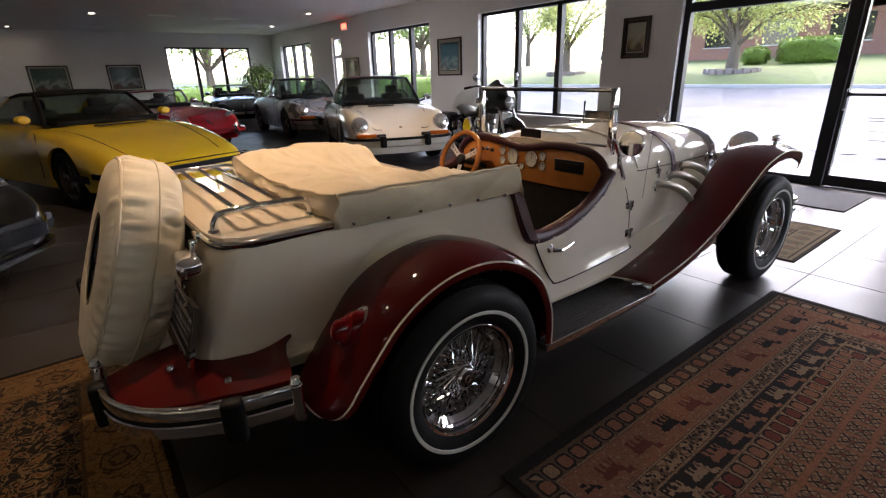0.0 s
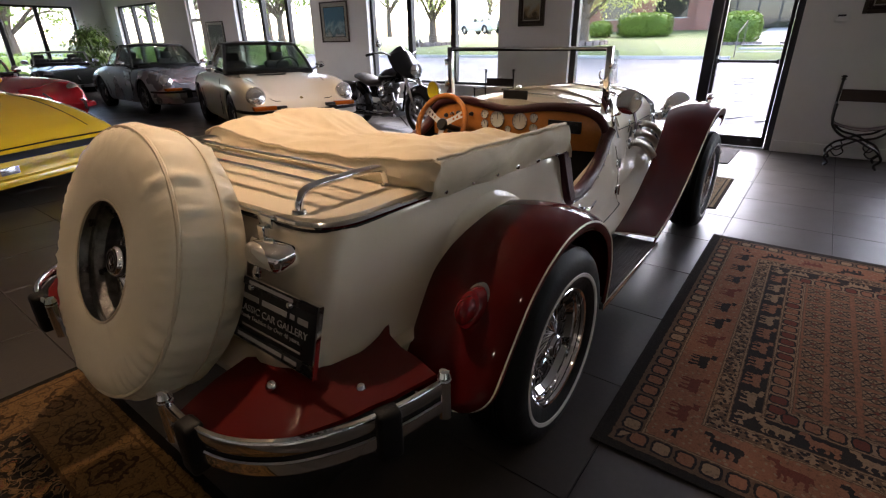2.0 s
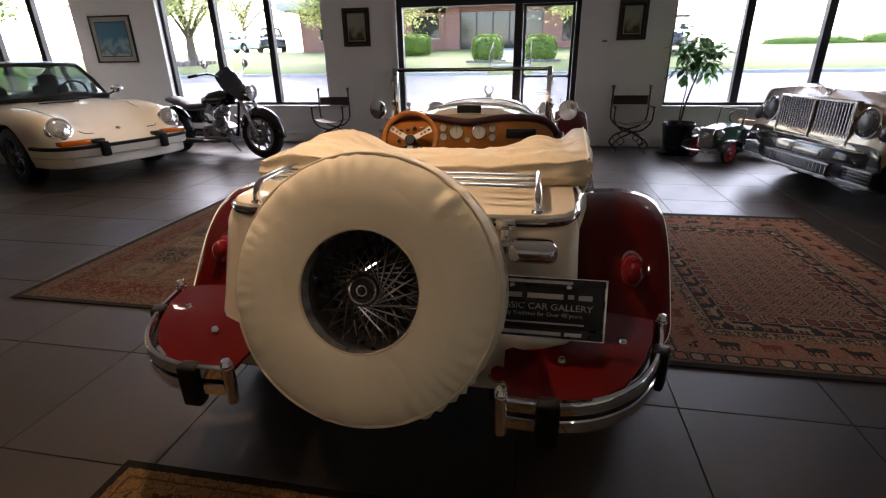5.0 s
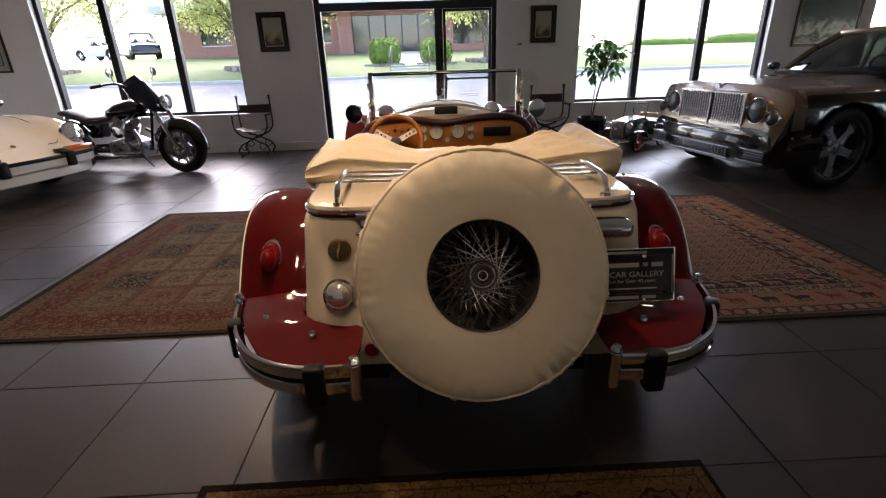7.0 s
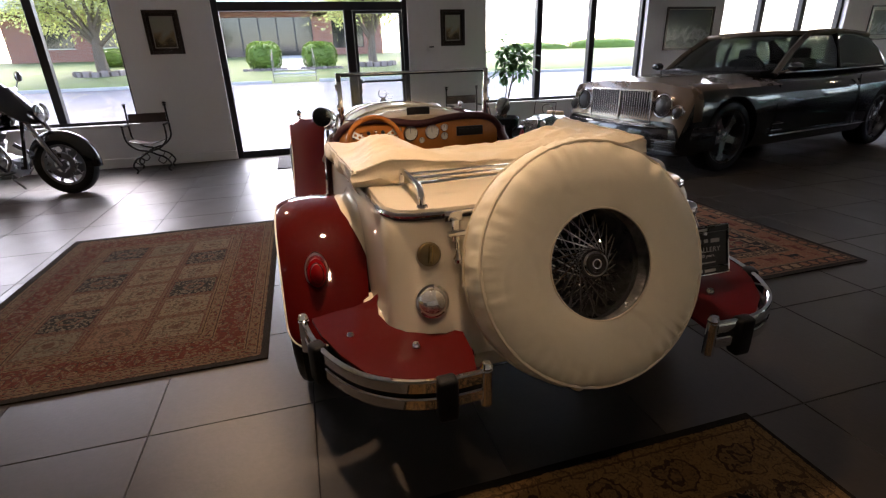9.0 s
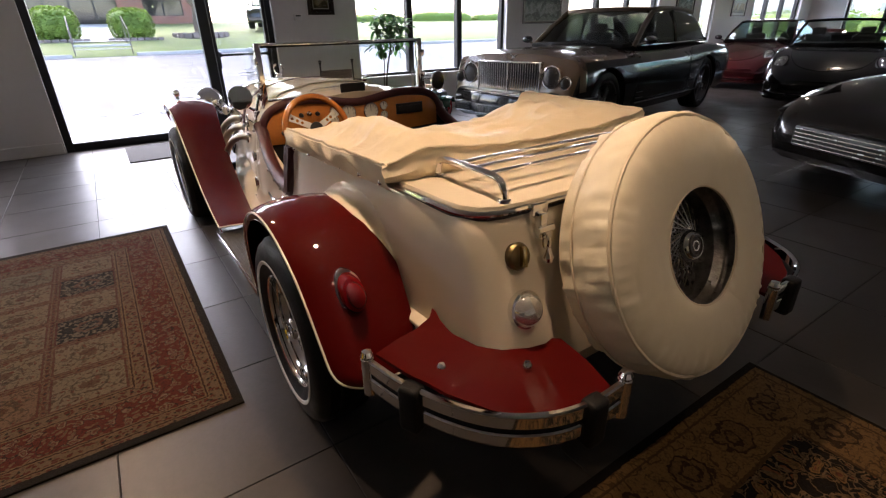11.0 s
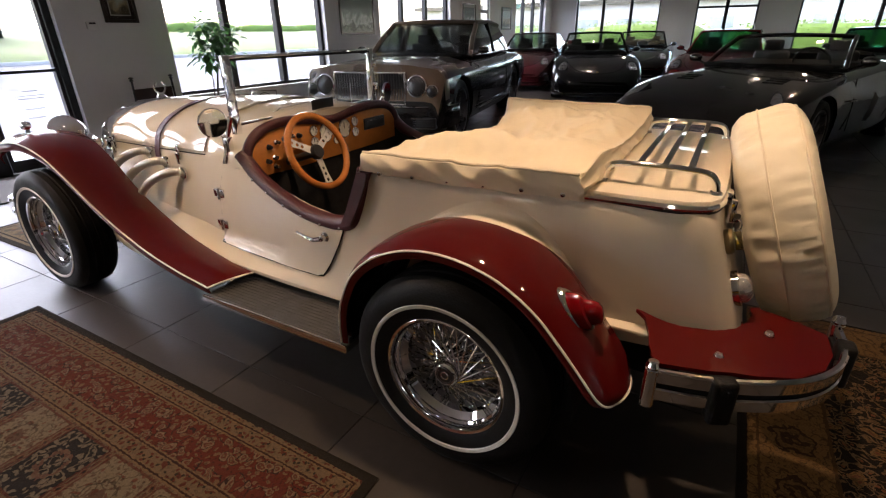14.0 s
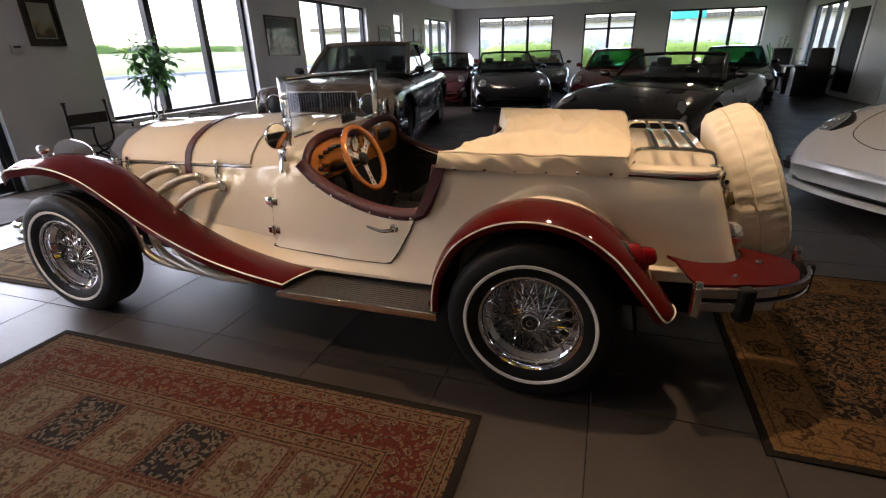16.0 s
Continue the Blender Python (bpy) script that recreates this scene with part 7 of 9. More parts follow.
def picture(wall, a, z, w, h, art, mat_w=0.05, frame_w=0.035, label="framed print on the wall", dark=False):
    """wall: 'e' (east) or 'n' (north); a: centre along the wall."""
    m = Matrix.Translation((EAST, a, z)) if wall == "e" else Matrix.Translation((a, NORTH, z)) @ Matrix.Rotation(math.pi / 2, 4, "Z")
    p = thing("picture", label, "picture", m)
    f = frame_w
    part("frame", boxes((-0.03, -w / 2, -h / 2, -0.002, -w / 2 + f, h / 2), (-0.03, w / 2 - f, -h / 2, -0.002, w / 2, h / 2), (-0.03, -w / 2 + f, -h / 2, -0.002, w / 2 - f, -h / 2 + f), (-0.03, -w / 2 + f, h / 2 - f, -0.002, w / 2 - f, h / 2), bevel=0.004), FRAME_WOOD, p, "dark wooden frame")
    part("mat_board", box(-0.012, -w / 2 + f, -h / 2 + f, -0.004, w / 2 - f, h / 2 - f), BROWN_MAT if dark else PAPER, p, "dark brown mat" if dark else "cream mat")
    q = f + mat_w
    if mat_w > 0.02:
        part("inner_line", boxes((-0.0145, -w / 2 + q - 0.012, -h / 2 + q - 0.012, -0.0125, w / 2 - q + 0.012, h / 2 - q + 0.012)), PAPER if dark else FRAME_WOOD, p)
    part("print", box(-0.0165, -w / 2 + q, -h / 2 + q, -0.015, w / 2 - q, h / 2 - q), art, p, "muted print")
    g = part("glazing", box(-0.022, -w / 2 + f, -h / 2 + f, -0.020, w / 2 - f, h / 2 - f), PICTURE_GLASS, p)
    g.visible_shadow = False


picture("e", 5.745, 1.71, 0.42, 0.53, ART[0], label="small brown landscape print in a dark frame", dark=True)
picture("e", 1.785, 1.71, 0.38, 0.50, ART[0], label="small dim landscape print in a dark frame", dark=True)
picture("e", 9.98, 1.63, 0.78, 0.72, ART[1], 0.08, 0.025, "blue poster in a thin dark frame")
picture("e", 14.30, 1.43, 0.76, 0.70, ART[2], 0.06, 0.03, "grey landscape print in a dark frame")
picture("e", -2.52, 1.64, 0.98, 0.68, ART[2], 0.012, 0.035, "wide street scene print in a dark frame")
picture("e", -7.1, 1.68, 0.74, 0.62, ART[2], 0.07, 0.03, "pale print in a dark frame")
picture("e", -9.55, 1.68, 0.70, 0.60, ART[0], 0.06, 0.03, "small print in a dark frame")
picture("n", 3.02, 1.43, 0.95, 0.80, ART[3], 0.05, 0.04, "dim lake picture in a dark frame")
picture("n", 1.10, 1.42, 0.98, 0.80, ART[3], 0.05, 0.04, "dim reddish picture in a dark frame")


# ------------------------------------------------------------------ rugs
class Nodes:
    """Short hand for building a node tree."""

    def __init__(self, name):
        self.m = bpy.data.materials.new(name)
        self.m.use_nodes = True
        self.n, self.l = self.m.node_tree.nodes, self.m.node_tree.links
        self.b = self.n["Principled BSDF"]
        self.co = self.n.new("ShaderNodeTexCoord").outputs["Object"]
        # the knots do not lie on a straight grid
        jit, off = self.n.new("ShaderNodeTexNoise"), self.n.new("ShaderNodeVectorMath")
        jit.inputs["Scale"].default_value, jit.inputs["Detail"].default_value = 75, 3
        off.operation, off.inputs[1].default_value = "MULTIPLY_ADD", (0.013, 0.013, 0.0)
        self.l.new(self.co, jit.inputs["Vector"]), self.l.new(jit.outputs["Color"], off.inputs[0]), self.l.new(self.co, off.inputs[2])
        self.co = off.outputs[0]
        sep = self.n.new("ShaderNodeSeparateXYZ")
        self.l.new(self.co, sep.inputs[0])
        self.x, self.y = sep.outputs[0], sep.outputs[1]

    def put(self, sock, v):
        if isinstance(v, (int, float)):
            sock.default_value = v
        elif isinstance(v, tuple):
            sock.default_value = (*v, 1) if len(v) == 3 else v
        else:
            self.l.new(v, sock)

    def math(self, op, a, b=0.0, c=0.0):
        q = self.n.new("ShaderNodeMath")
        q.operation = op
        self.put(q.inputs[0], a), self.put(q.inputs[1], b), self.put(q.inputs[2], c)
        return q.outputs[0]

    def mix(self, f, a, b):
        q = self.n.new("ShaderNodeMix")
        q.data_type = "RGBA"
        self.put(q.inputs[0], f), self.put(q.inputs[6], a), self.put(q.inputs[7], b)
        return q.outputs[2]

    def xyz(self, x, y):
        q = self.n.new("ShaderNodeCombineXYZ")
        self.put(q.inputs[0], x), self.put(q.inputs[1], y)
        return q.outputs[0]

    def voronoi(self, vec, scale, feature="F1", out="Distance", rnd=1.0):
        q = self.n.new("ShaderNodeTexVoronoi")
        q.voronoi_dimensions, q.feature = "2D", feature
        q.inputs["Scale"].default_value, q.inputs["Randomness"].default_value = scale, rnd
        self.l.new(vec, q.inputs["Vector"])
        return q.outputs[out]

    def noise(self, scale, detail=3):
        q = self.n.new("ShaderNodeTexNoise")
        q.inputs["Scale"].default_value, q.inputs["Detail"].default_value = scale, detail
        self.l.new(self.co, q.inputs["Vector"])
        return q.outputs[0]

    def less(self, a, v):
        return self.math("LESS_THAN", a, v)

    def between(self, a, lo, hi):
        return self.math("MULTIPLY", self.math("GREATER_THAN", a, lo), self.math("LESS_THAN", a, hi))

    def finish(self, col, gain=1.0, flecks=0.55):
        worn = self.mix(self.math("MULTIPLY", self.noise(3.5, 5), 0.14), col, (0.12, 0.085, 0.055))
        fleck = self.n.new("ShaderNodeMapRange")
        fleck.inputs["From Min"].default_value, fleck.inputs["From Max"].default_value = 0.54, 0.66
        fleck.inputs["To Max"].default_value = flecks
        self.l.new(self.noise(95, 4), fleck.inputs[0])
        worn = self.mix(fleck.outputs[0], worn, (0.028, 0.021, 0.017))
        pile = self.noise(260, 2)
        q = self.n.new("ShaderNodeHueSaturation")
        self.put(q.inputs["Value"], self.math("MULTIPLY_ADD", pile, 0.5 * gain, 0.30 * gain)), self.l.new(worn, q.inputs["Color"])
        self.l.new(q.outputs[0], self.b.inputs["Base Color"])
        self.b.inputs["Roughness"].default_value = 0.95
        self.b.inputs["Sheen Weight"].default_value, self.b.inputs["Sheen Roughness"].default_value = 0.06, 0.4
        self.b.inputs["Sheen Tint"].default_value = (0.75, 0.62, 0.5, 1)
        self.b.inputs["Specular IOR Level"].default_value = 0.05
        bp = self.n.new("ShaderNodeBump")
        bp.inputs["Strength"].default_value, bp.inputs["Distance"].default_value = 0.5, 0.004
        self.l.new(pile, bp.inputs["Height"]), self.l.new(bp.outputs[0], self.b.inputs["Normal"])
        return self.m


def edge_distance(k, a, b):
    """Distance from the nearest side, and a coordinate that runs along it."""
    dx, dy = k.math("SUBTRACT", a, k.math("ABSOLUTE", k.x)), k.math("SUBTRACT", b, k.math("ABSOLUTE", k.y))
    d = k.math("MINIMUM", dx, dy)
    side = k.math("LESS_THAN", dx, dy)
    along = k.math("ADD", k.math("MULTIPLY", side, k.y), k.math("MULTIPLY", k.math("SUBTRACT", 1.0, side), k.x))
    return d, along


def motifs(k, d, along, lo, hi, step, ground, c1, c2):
    """A border row between two distances: a blossom in every step, with a heart of a second colour."""
    mid, half = (lo + hi) / 2, (hi - lo) / 2
    u = k.math("SUBTRACT", k.math("FRACT", k.math("DIVIDE", along, step)), 0.5)
    v = k.math("DIVIDE", k.math("SUBTRACT", d, mid), half)
    wob = k.math("MULTIPLY", k.math("SUBTRACT", k.noise(38), 0.5), 1.1)
    r = k.math("ADD", k.math("SQRT", k.math("ADD", k.math("POWER", k.math("MULTIPLY", u, 2.2), 2.0), k.math("POWER", v, 2.0))), wob)
    col = k.mix(k.less(r, 0.72), ground, c1)
    return k.mix(k.less(r, 0.30), col, c2)


def cells(k, along, d, lo, hi, step):
    """Coordinates within one border cell (-0.5 to 0.5 along, -1 to 1 across) and the cell's number."""
    f = k.math("DIVIDE", along, step)
    u = k.math("SUBTRACT", k.math("FRACT", f), 0.5)
    v = k.math("DIVIDE", k.math("SUBTRACT", d, (lo + hi) / 2), (hi - lo) / 2)
    return u, v, k.math("FLOOR", f)


def tossed(k, number, add=0.0):
    q = k.n.new("ShaderNodeTexWhiteNoise")
    q.noise_dimensions = "1D"
    k.put(q.inputs["W"], k.math("ADD", number, add))
    return q.outputs["Value"]


def boxed(k, u, v, u0, u1, v0, v1):
    return k.math("MULTIPLY", k.between(u, u0, u1), k.between(v, v0, v1))


def beast(k, u, v, wob):
    """A woven four-legged animal: body, legs, neck and head."""
    u, v = k.math("ADD", u, k.math("MULTIPLY", wob, 0.10)), k.math("ADD", v, k.math("MULTIPLY", wob, 0.25))
    m = boxed(k, u, v, -0.24, 0.20, -0.12, 0.34)
    for a, b, c, e in ((-0.24, -0.17, -0.55, 0.0), (-0.10, -0.04, -0.5, 0.0), (0.06, 0.11, -0.55, 0.0), (0.15, 0.20, -0.5, 0.0), (0.17, 0.25, 0.1, 0.62), (0.20, 0.36, 0.42, 0.68), (-0.30, -0.23, 0.0, 0.3)):
        m = k.math("MAXIMUM", m, boxed(k, u, v, a, b, c, e))
    return m


def rings(k, u, v, outer, inner):
    """A rounded square outline."""
    r = k.math("POWER", k.math("ADD", k.math("POWER", k.math("ABSOLUTE", k.math("MULTIPLY", u, 2.0)), 4.0), k.math("POWER", k.math("ABSOLUTE", v), 4.0)), 0.25)
    return k.between(r, inner, outer), k.less(r, inner)


def rug_south(a, b):
    k = Nodes("rust rug with animal border")
    d, al = edge_distance(k, a, b)
    rust, dark, tan, brown, red = (0.195, 0.086, 0.050), (0.013, 0.013, 0.016), (0.215, 0.138, 0.084), (0.090, 0.055, 0.036), (0.115, 0.030, 0.022)
    wob = k.math("SUBTRACT", k.noise(55), 0.5)
    # field: a small lattice of crossed cells between reddish bands
    c = 0.098
    gx, gy = k.math("FRACT", k.math("DIVIDE", k.x, c)), k.math("FRACT", k.math("DIVIDE", k.y, c))
    sx, sy = k.math("ADD", k.math("SUBTRACT", gx, 0.5), k.math("MULTIPLY", wob, 0.10)), k.math("ADD", k.math("SUBTRACT", gy, 0.5), k.math("MULTIPLY", wob, -0.10))
    ux, uy = k.math("ABSOLUTE", sx), k.math("ABSOLUTE", sy)
    field = k.mix(k.less(k.math("ABSOLUTE", k.math("SUBTRACT", ux, uy)), 0.055), tan, dark)
    field = k.mix(k.less(k.math("MINIMUM", ux, uy), 0.035), field, brown)
    field = k.mix(k.between(k.math("ADD", ux, uy), 0.36, 0.43), field, dark)
    field = k.mix(k.less(k.math("ADD", ux, uy), 0.11), field, red)
    edge = k.math("MAXIMUM", ux, uy)
    field = k.mix(k.math("GREATER_THAN", edge, 0.39), field, rust)
    field = k.mix(k.between(edge, 0.37, 0.40), field, brown)
    field = k.mix(k.math("MULTIPLY", k.less(k.noise(70), 0.45), 0.5), field, brown)
    col = field
    # inner squares
    u, v, q = cells(k, al, d, 0.455, 0.53, 0.066)
    line, core = rings(k, u, v, 0.86, 0.66)
    sq = k.mix(line, k.mix(core, tan, k.mix(k.less(tossed(k, q), 0.5), rust, red)), dark)
    col = k.mix(k.less(d, 0.53), col, sq)
    # dark band with pale animals
    u, v, q = cells(k, al, d, 0.355, 0.455, 0.135)
    col = k.mix(k.less(d, 0.455), col, k.mix(beast(k, k.math("MULTIPLY", u, 0.75), k.math("MULTIPLY", v, 0.8), k.math("MULTIPLY", wob, 1.6)), dark, k.mix(k.less(tossed(k, q), 0.4), tan, rust)))
    # speckled band
    speck = k.mix(k.less(k.voronoi(k.co, 48), 0.30), k.mix(k.less(k.noise(40), 0.5), tan, brown), dark)
    col = k.mix(k.less(d, 0.355), col, speck)
    # rust band with dark animals
    u, v, q = cells(k, al, d, 0.135, 0.29, 0.185)
    ground = k.mix(k.less(k.voronoi(k.co, 30), 0.16), rust, tan)
    col = k.mix(k.less(d, 0.29), col, k.mix(beast(k, u, v, wob), ground, k.mix(k.less(tossed(k, q, 3.0), 0.35), dark, red)))
    # outer squares
    u, v, q = cells(k, al, d, 0.052, 0.128, 0.074)
    line, core = rings(k, u, v, 0.88, 0.66)
    sq = k.mix(line, k.mix(core, brown, k.mix(k.less(tossed(k, q, 7.0), 0.6), tan, rust)), dark)
    col = k.mix(k.less(d, 0.135), col, sq)
    for e in (0.131, 0.292, 0.355, 0.455, 0.532):
        col = k.mix(k.between(d, e - 0.006, e + 0.006), col, brown)
        col = k.mix(k.between(d, e - 0.0025, e + 0.0025), col, tan)
    col = k.mix(k.less(d, 0.05), col, k.mix(k.less(d, 0.042), brown, (0.010, 0.010, 0.012)))
    return k.finish(col, 2.3, 0.4)


def rug_north(a, b):
    k = Nodes("panelled garden rug")
    d, al = edge_distance(k, a, b)
    gold, red, dark, rust = (0.24, 0.162, 0.085), (0.180, 0.038, 0.023), (0.014, 0.014, 0.018), (0.12, 0.040, 0.025)
    fx = k.math("DIVIDE", k.math("ADD", k.x, a - 0.345), (2 * a - 0.69) / 6)
    fy = k.math("DIVIDE", k.math("ADD", k.y, b - 0.345), (2 * b - 0.69) / 3)
    i, j = k.math("FLOOR", fx), k.math("FLOOR", fy)
    ux, uy = (k.math("ABSOLUTE", k.math("SUBTRACT", k.math("FRACT", f), 0.5)) for f in (fx, fy))
    edge = k.math("MAXIMUM", ux, uy)
    heart = k.math("SQRT", k.math("ADD", k.math("POWER", ux, 2.0), k.math("POWER", uy, 2.0)))
    toss = k.n.new("ShaderNodeTexWhiteNoise")
    toss.noise_dimensions = "2D"
    k.l.new(k.xyz(i, j), toss.inputs["Vector"])
    rnd = toss.outputs["Value"]
    bend, bent = k.n.new("ShaderNodeTexNoise"), k.n.new("ShaderNodeVectorMath")
    bend.inputs["Scale"].default_value = 16
    k.l.new(k.co, bend.inputs["Vector"])
    bent.operation, bent.inputs[1].default_value = "MULTIPLY_ADD", (0.07, 0.07, 0.0)
    k.l.new(bend.outputs["Color"], bent.inputs[0]), k.l.new(k.co, bent.inputs[2])
    w = bent.outputs[0]
    # faded beige, sand and olive panels with drawn tendrils and a medallion
    ground = k.mix(k.less(rnd, 0.55), (0.285, 0.222, 0.140), (0.235, 0.192, 0.124))
    ground = k.mix(k.less(rnd, 0.25), ground, (0.27, 0.165, 0.095))
    pan = k.mix(k.math("MULTIPLY", k.between(k.voronoi(w, 12), 0.30, 0.345), 0.75), ground, (0.085, 0.062, 0.038))
    pan = k.mix(k.math("MULTIPLY", k.less(k.voronoi(w, 33), 0.20), 0.75), pan, (0.13, 0.062, 0.038))
    pan = k.mix(k.math("MULTIPLY", k.less(k.voronoi(w, 20), 0.12), 0.8), pan, (0.21, 0.055, 0.033))
    petal = k.math("ADD", heart, k.math("MULTIPLY", k.math("SUBTRACT", k.noise(34), 0.5), 0.22))
    pan = k.mix(k.math("MULTIPLY", k.between(petal, 0.19, 0.225), 0.7), pan, (0.075, 0.055, 0.035))
    pan = k.mix(k.math("MULTIPLY", k.less(petal, 0.10), 0.7), pan, rust)
    # some panels have pale tendrils on black
    leafy = k.mix(k.less(k.voronoi(w, 40), 0.30), (0.026, 0.025, 0.026), (0.23, 0.185, 0.125))
    leafy = k.mix(k.between(k.voronoi(w, 17), 0.24, 0.33), leafy, (0.23, 0.185, 0.125))
    leafy = k.mix(k.math("MULTIPLY", k.between(petal, 0.14, 0.20), 0.8), leafy, (0.21, 0.10, 0.06))
    black = k.math("MULTIPLY", k.less(k.math("FRACT", k.math("DIVIDE", k.math("MULTIPLY_ADD", j, 0.5, i), 2.0)), 0.1), k.math("GREATER_THAN", i, 0.5))
    pan = k.mix(black, pan, leafy)
    # red lattice with a chain of lozenges
    across = k.math("DIVIDE", k.math("SUBTRACT", 0.5, edge), 0.078)
    run = k.math("SUBTRACT", k.math("FRACT", k.math("DIVIDE", k.math("ADD", k.math("MINIMUM", ux, uy), 0.5), 0.25)), 0.5)
    loz = k.math("ADD", k.math("ABSOLUTE", k.math("MULTIPLY", run, 2.2)), across)
    band = k.mix(k.between(across, 0.30, 0.62), (0.145, 0.036, 0.024), (0.23, 0.155, 0.09))
    band = k.mix(k.less(loz, 0.85), band, red)
    band = k.mix(k.between(loz, 0.50, 0.70), band, gold)
    band = k.mix(k.less(loz, 0.26), band, dark)
    col = k.mix(k.math("MULTIPLY", k.less(across, 1.0), 0.8), pan, band)
    # red border crowded with outlined blossoms
    bloom = k.math("MULTIPLY_ADD", k.math("SUBTRACT", k.noise(60), 0.5), 0.22, k.voronoi(w, 17))
    blooms = k.mix(k.math("MULTIPLY", k.less(k.voronoi(w, 38), 0.27), 0.9), red, (0.26, 0.165, 0.09))
    blooms = k.mix(k.between(k.voronoi(w, 11), 0.33, 0.37), blooms, (0.055, 0.030, 0.024))
    blooms = k.mix(k.less(bloom, 0.30), blooms, (0.055, 0.028, 0.022))
    blooms = k.mix(k.less(bloom, 0.26), blooms, (0.29, 0.20, 0.12))
    blooms = k.mix(k.less(bloom, 0.16), blooms, (0.19, 0.06, 0.035))
    blooms = k.mix(k.less(bloom, 0.07), blooms, gold)
    guard = k.mix(k.less(k.voronoi(w, 42), 0.30), (0.245, 0.165, 0.090), (0.17, 0.045, 0.028))
    guard = k.mix(k.less(k.voronoi(k.co, 30), 0.16), guard, (0.055, 0.040, 0.030))
    col = k.mix(k.less(d, 0.345), col, guard)
    col = k.mix(k.less(d, 0.285), col, blooms)
    col = k.mix(k.less(d, 0.115), col, guard)
    for e in (0.060, 0.115, 0.285, 0.345):
        col = k.mix(k.between(d, e - 0.009, e + 0.009), col, (0.27, 0.175, 0.090))
        col = k.mix(k.between(d, e - 0.003, e + 0.003), col, (0.07, 0.030, 0.022))
    col = k.mix(k.less(d, 0.040), col, (0.026, 0.023, 0.019))
    return k.finish(col, 0.68, 0.5)


def rug_black(a, b):
    k = Nodes("black floral rug with gold border")
    d, al = edge_distance(k, a, b)
    gold, tan, black, brown = (0.215, 0.122, 0.046), (0.20, 0.130, 0.068), (0.008, 0.008, 0.009), (0.095, 0.050, 0.022)
    wob = k.n.new("ShaderNodeTexNoise")
    wob.inputs["Scale"].default_value = 11
    k.l.new(k.co, wob.inputs["Vector"])
    bent = k.n.new("ShaderNodeVectorMath")
    bent.operation = "MULTIPLY_ADD"
    k.l.new(wob.outputs["Color"], bent.inputs[0])
    bent.inputs[1].default_value = (0.10, 0.10, 0.0)
    k.l.new(k.co, bent.inputs[2])
    w = bent.outputs[0]
    stem = k.voronoi(w, 9.5)
    field = k.mix(k.between(stem, 0.36, 0.39), black, tan)
    leafy = k.voronoi(w, 27)
    away = k.math("GREATER_THAN", stem, 0.24)
    curl = k.voronoi(w, 17)
    field = k.mix(k.math("MULTIPLY", k.between(curl, 0.25, 0.33), away), field, tan)
    field = k.mix(k.math("MULTIPLY", k.less(leafy, 0.22), away), field, (0.17, 0.105, 0.050))
    field = k.mix(k.math("MULTIPLY", k.less(curl, 0.11), away), field, (0.20, 0.075, 0.035))
    petal = k.math("MULTIPLY_ADD", k.math("SUBTRACT", k.noise(42), 0.5), 0.14, stem)
    field = k.mix(k.less(petal, 0.20), field, gold)
    field = k.mix(k.between(petal, 0.115, 0.140), field, brown)
    field = k.mix(k.less(stem, 0.07), field, (0.17, 0.055, 0.03))
    field = k.mix(k.math("MULTIPLY", k.less(k.voronoi(w, 16, "DISTANCE_TO_EDGE"), 0.03), 0.8), field, tan)
    col = field
    # gold border with outlined blossoms on a wandering stem
    u, v, q = cells(k, al, d, 0.06, 0.26, 0.25)
    n = k.math("MULTIPLY", k.math("SUBTRACT", k.noise(24), 0.5), 0.9)
    r = k.math("ADD", k.math("SQRT", k.math("ADD", k.math("POWER", k.math("MULTIPLY", u, 2.2), 2.0), k.math("POWER", v, 2.0))), n)
    bord = k.mix(k.math("MULTIPLY", k.less(r, 0.62), 0.55), gold, (0.15, 0.085, 0.038))
    bord = k.mix(k.between(r, 0.50, 0.62), bord, (0.05, 0.026, 0.014))
    bord = k.mix(k.between(r, 0.16, 0.30), bord, (0.05, 0.026, 0.014))
    bord = k.mix(k.math("MULTIPLY", k.between(k.voronoi(w, 30), 0.20, 0.27), 0.7), bord, (0.075, 0.040, 0.020))
    bord = k.mix(k.math("MULTIPLY", k.between(k.voronoi(w, 13), 0.30, 0.36), k.math("GREATER_THAN", r, 0.75)), bord, brown)
    col = k.mix(k.less(d, 0.265), col, bord)
    col = k.mix(k.between(d, 0.259, 0.271), col, brown)
    col = k.mix(k.between(d, 0.050, 0.058), col, brown)
    col = k.mix(k.less(d, 0.022), col, (0.012, 0.011, 0.010))
    return k.finish(col)


def rug_tan(a, b):
    k = Nodes("small tan floral rug")
    d, al = edge_distance(k, a, b)
    tan, sage, dark, rose = (0.30, 0.225, 0.13), (0.15, 0.13, 0.09), (0.030, 0.030, 0.028), (0.22, 0.105, 0.065)
    bloom = k.math("MULTIPLY_ADD", k.math("SUBTRACT", k.noise(30), 0.5), 0.2, k.voronoi(k.co, 9))
    col = k.mix(k.between(bloom, 0.24, 0.34), tan, sage)
    col = k.mix(k.less(bloom, 0.20), col, dark)
    col = k.mix(k.less(bloom, 0.10), col, rose)
    col = k.mix(k.less(d, 0.24), col, motifs(k, d, al, 0.06, 0.24, 0.16, (0.26, 0.19, 0.11), sage, rose))
    for e in (0.06, 0.24):
        col = k.mix(k.between(d, e - 0.006, e + 0.006), col, dark)
    col = k.mix(k.less(d, 0.03), col, (0.028, 0.026, 0.022))
    return k.finish(col, 1.2)


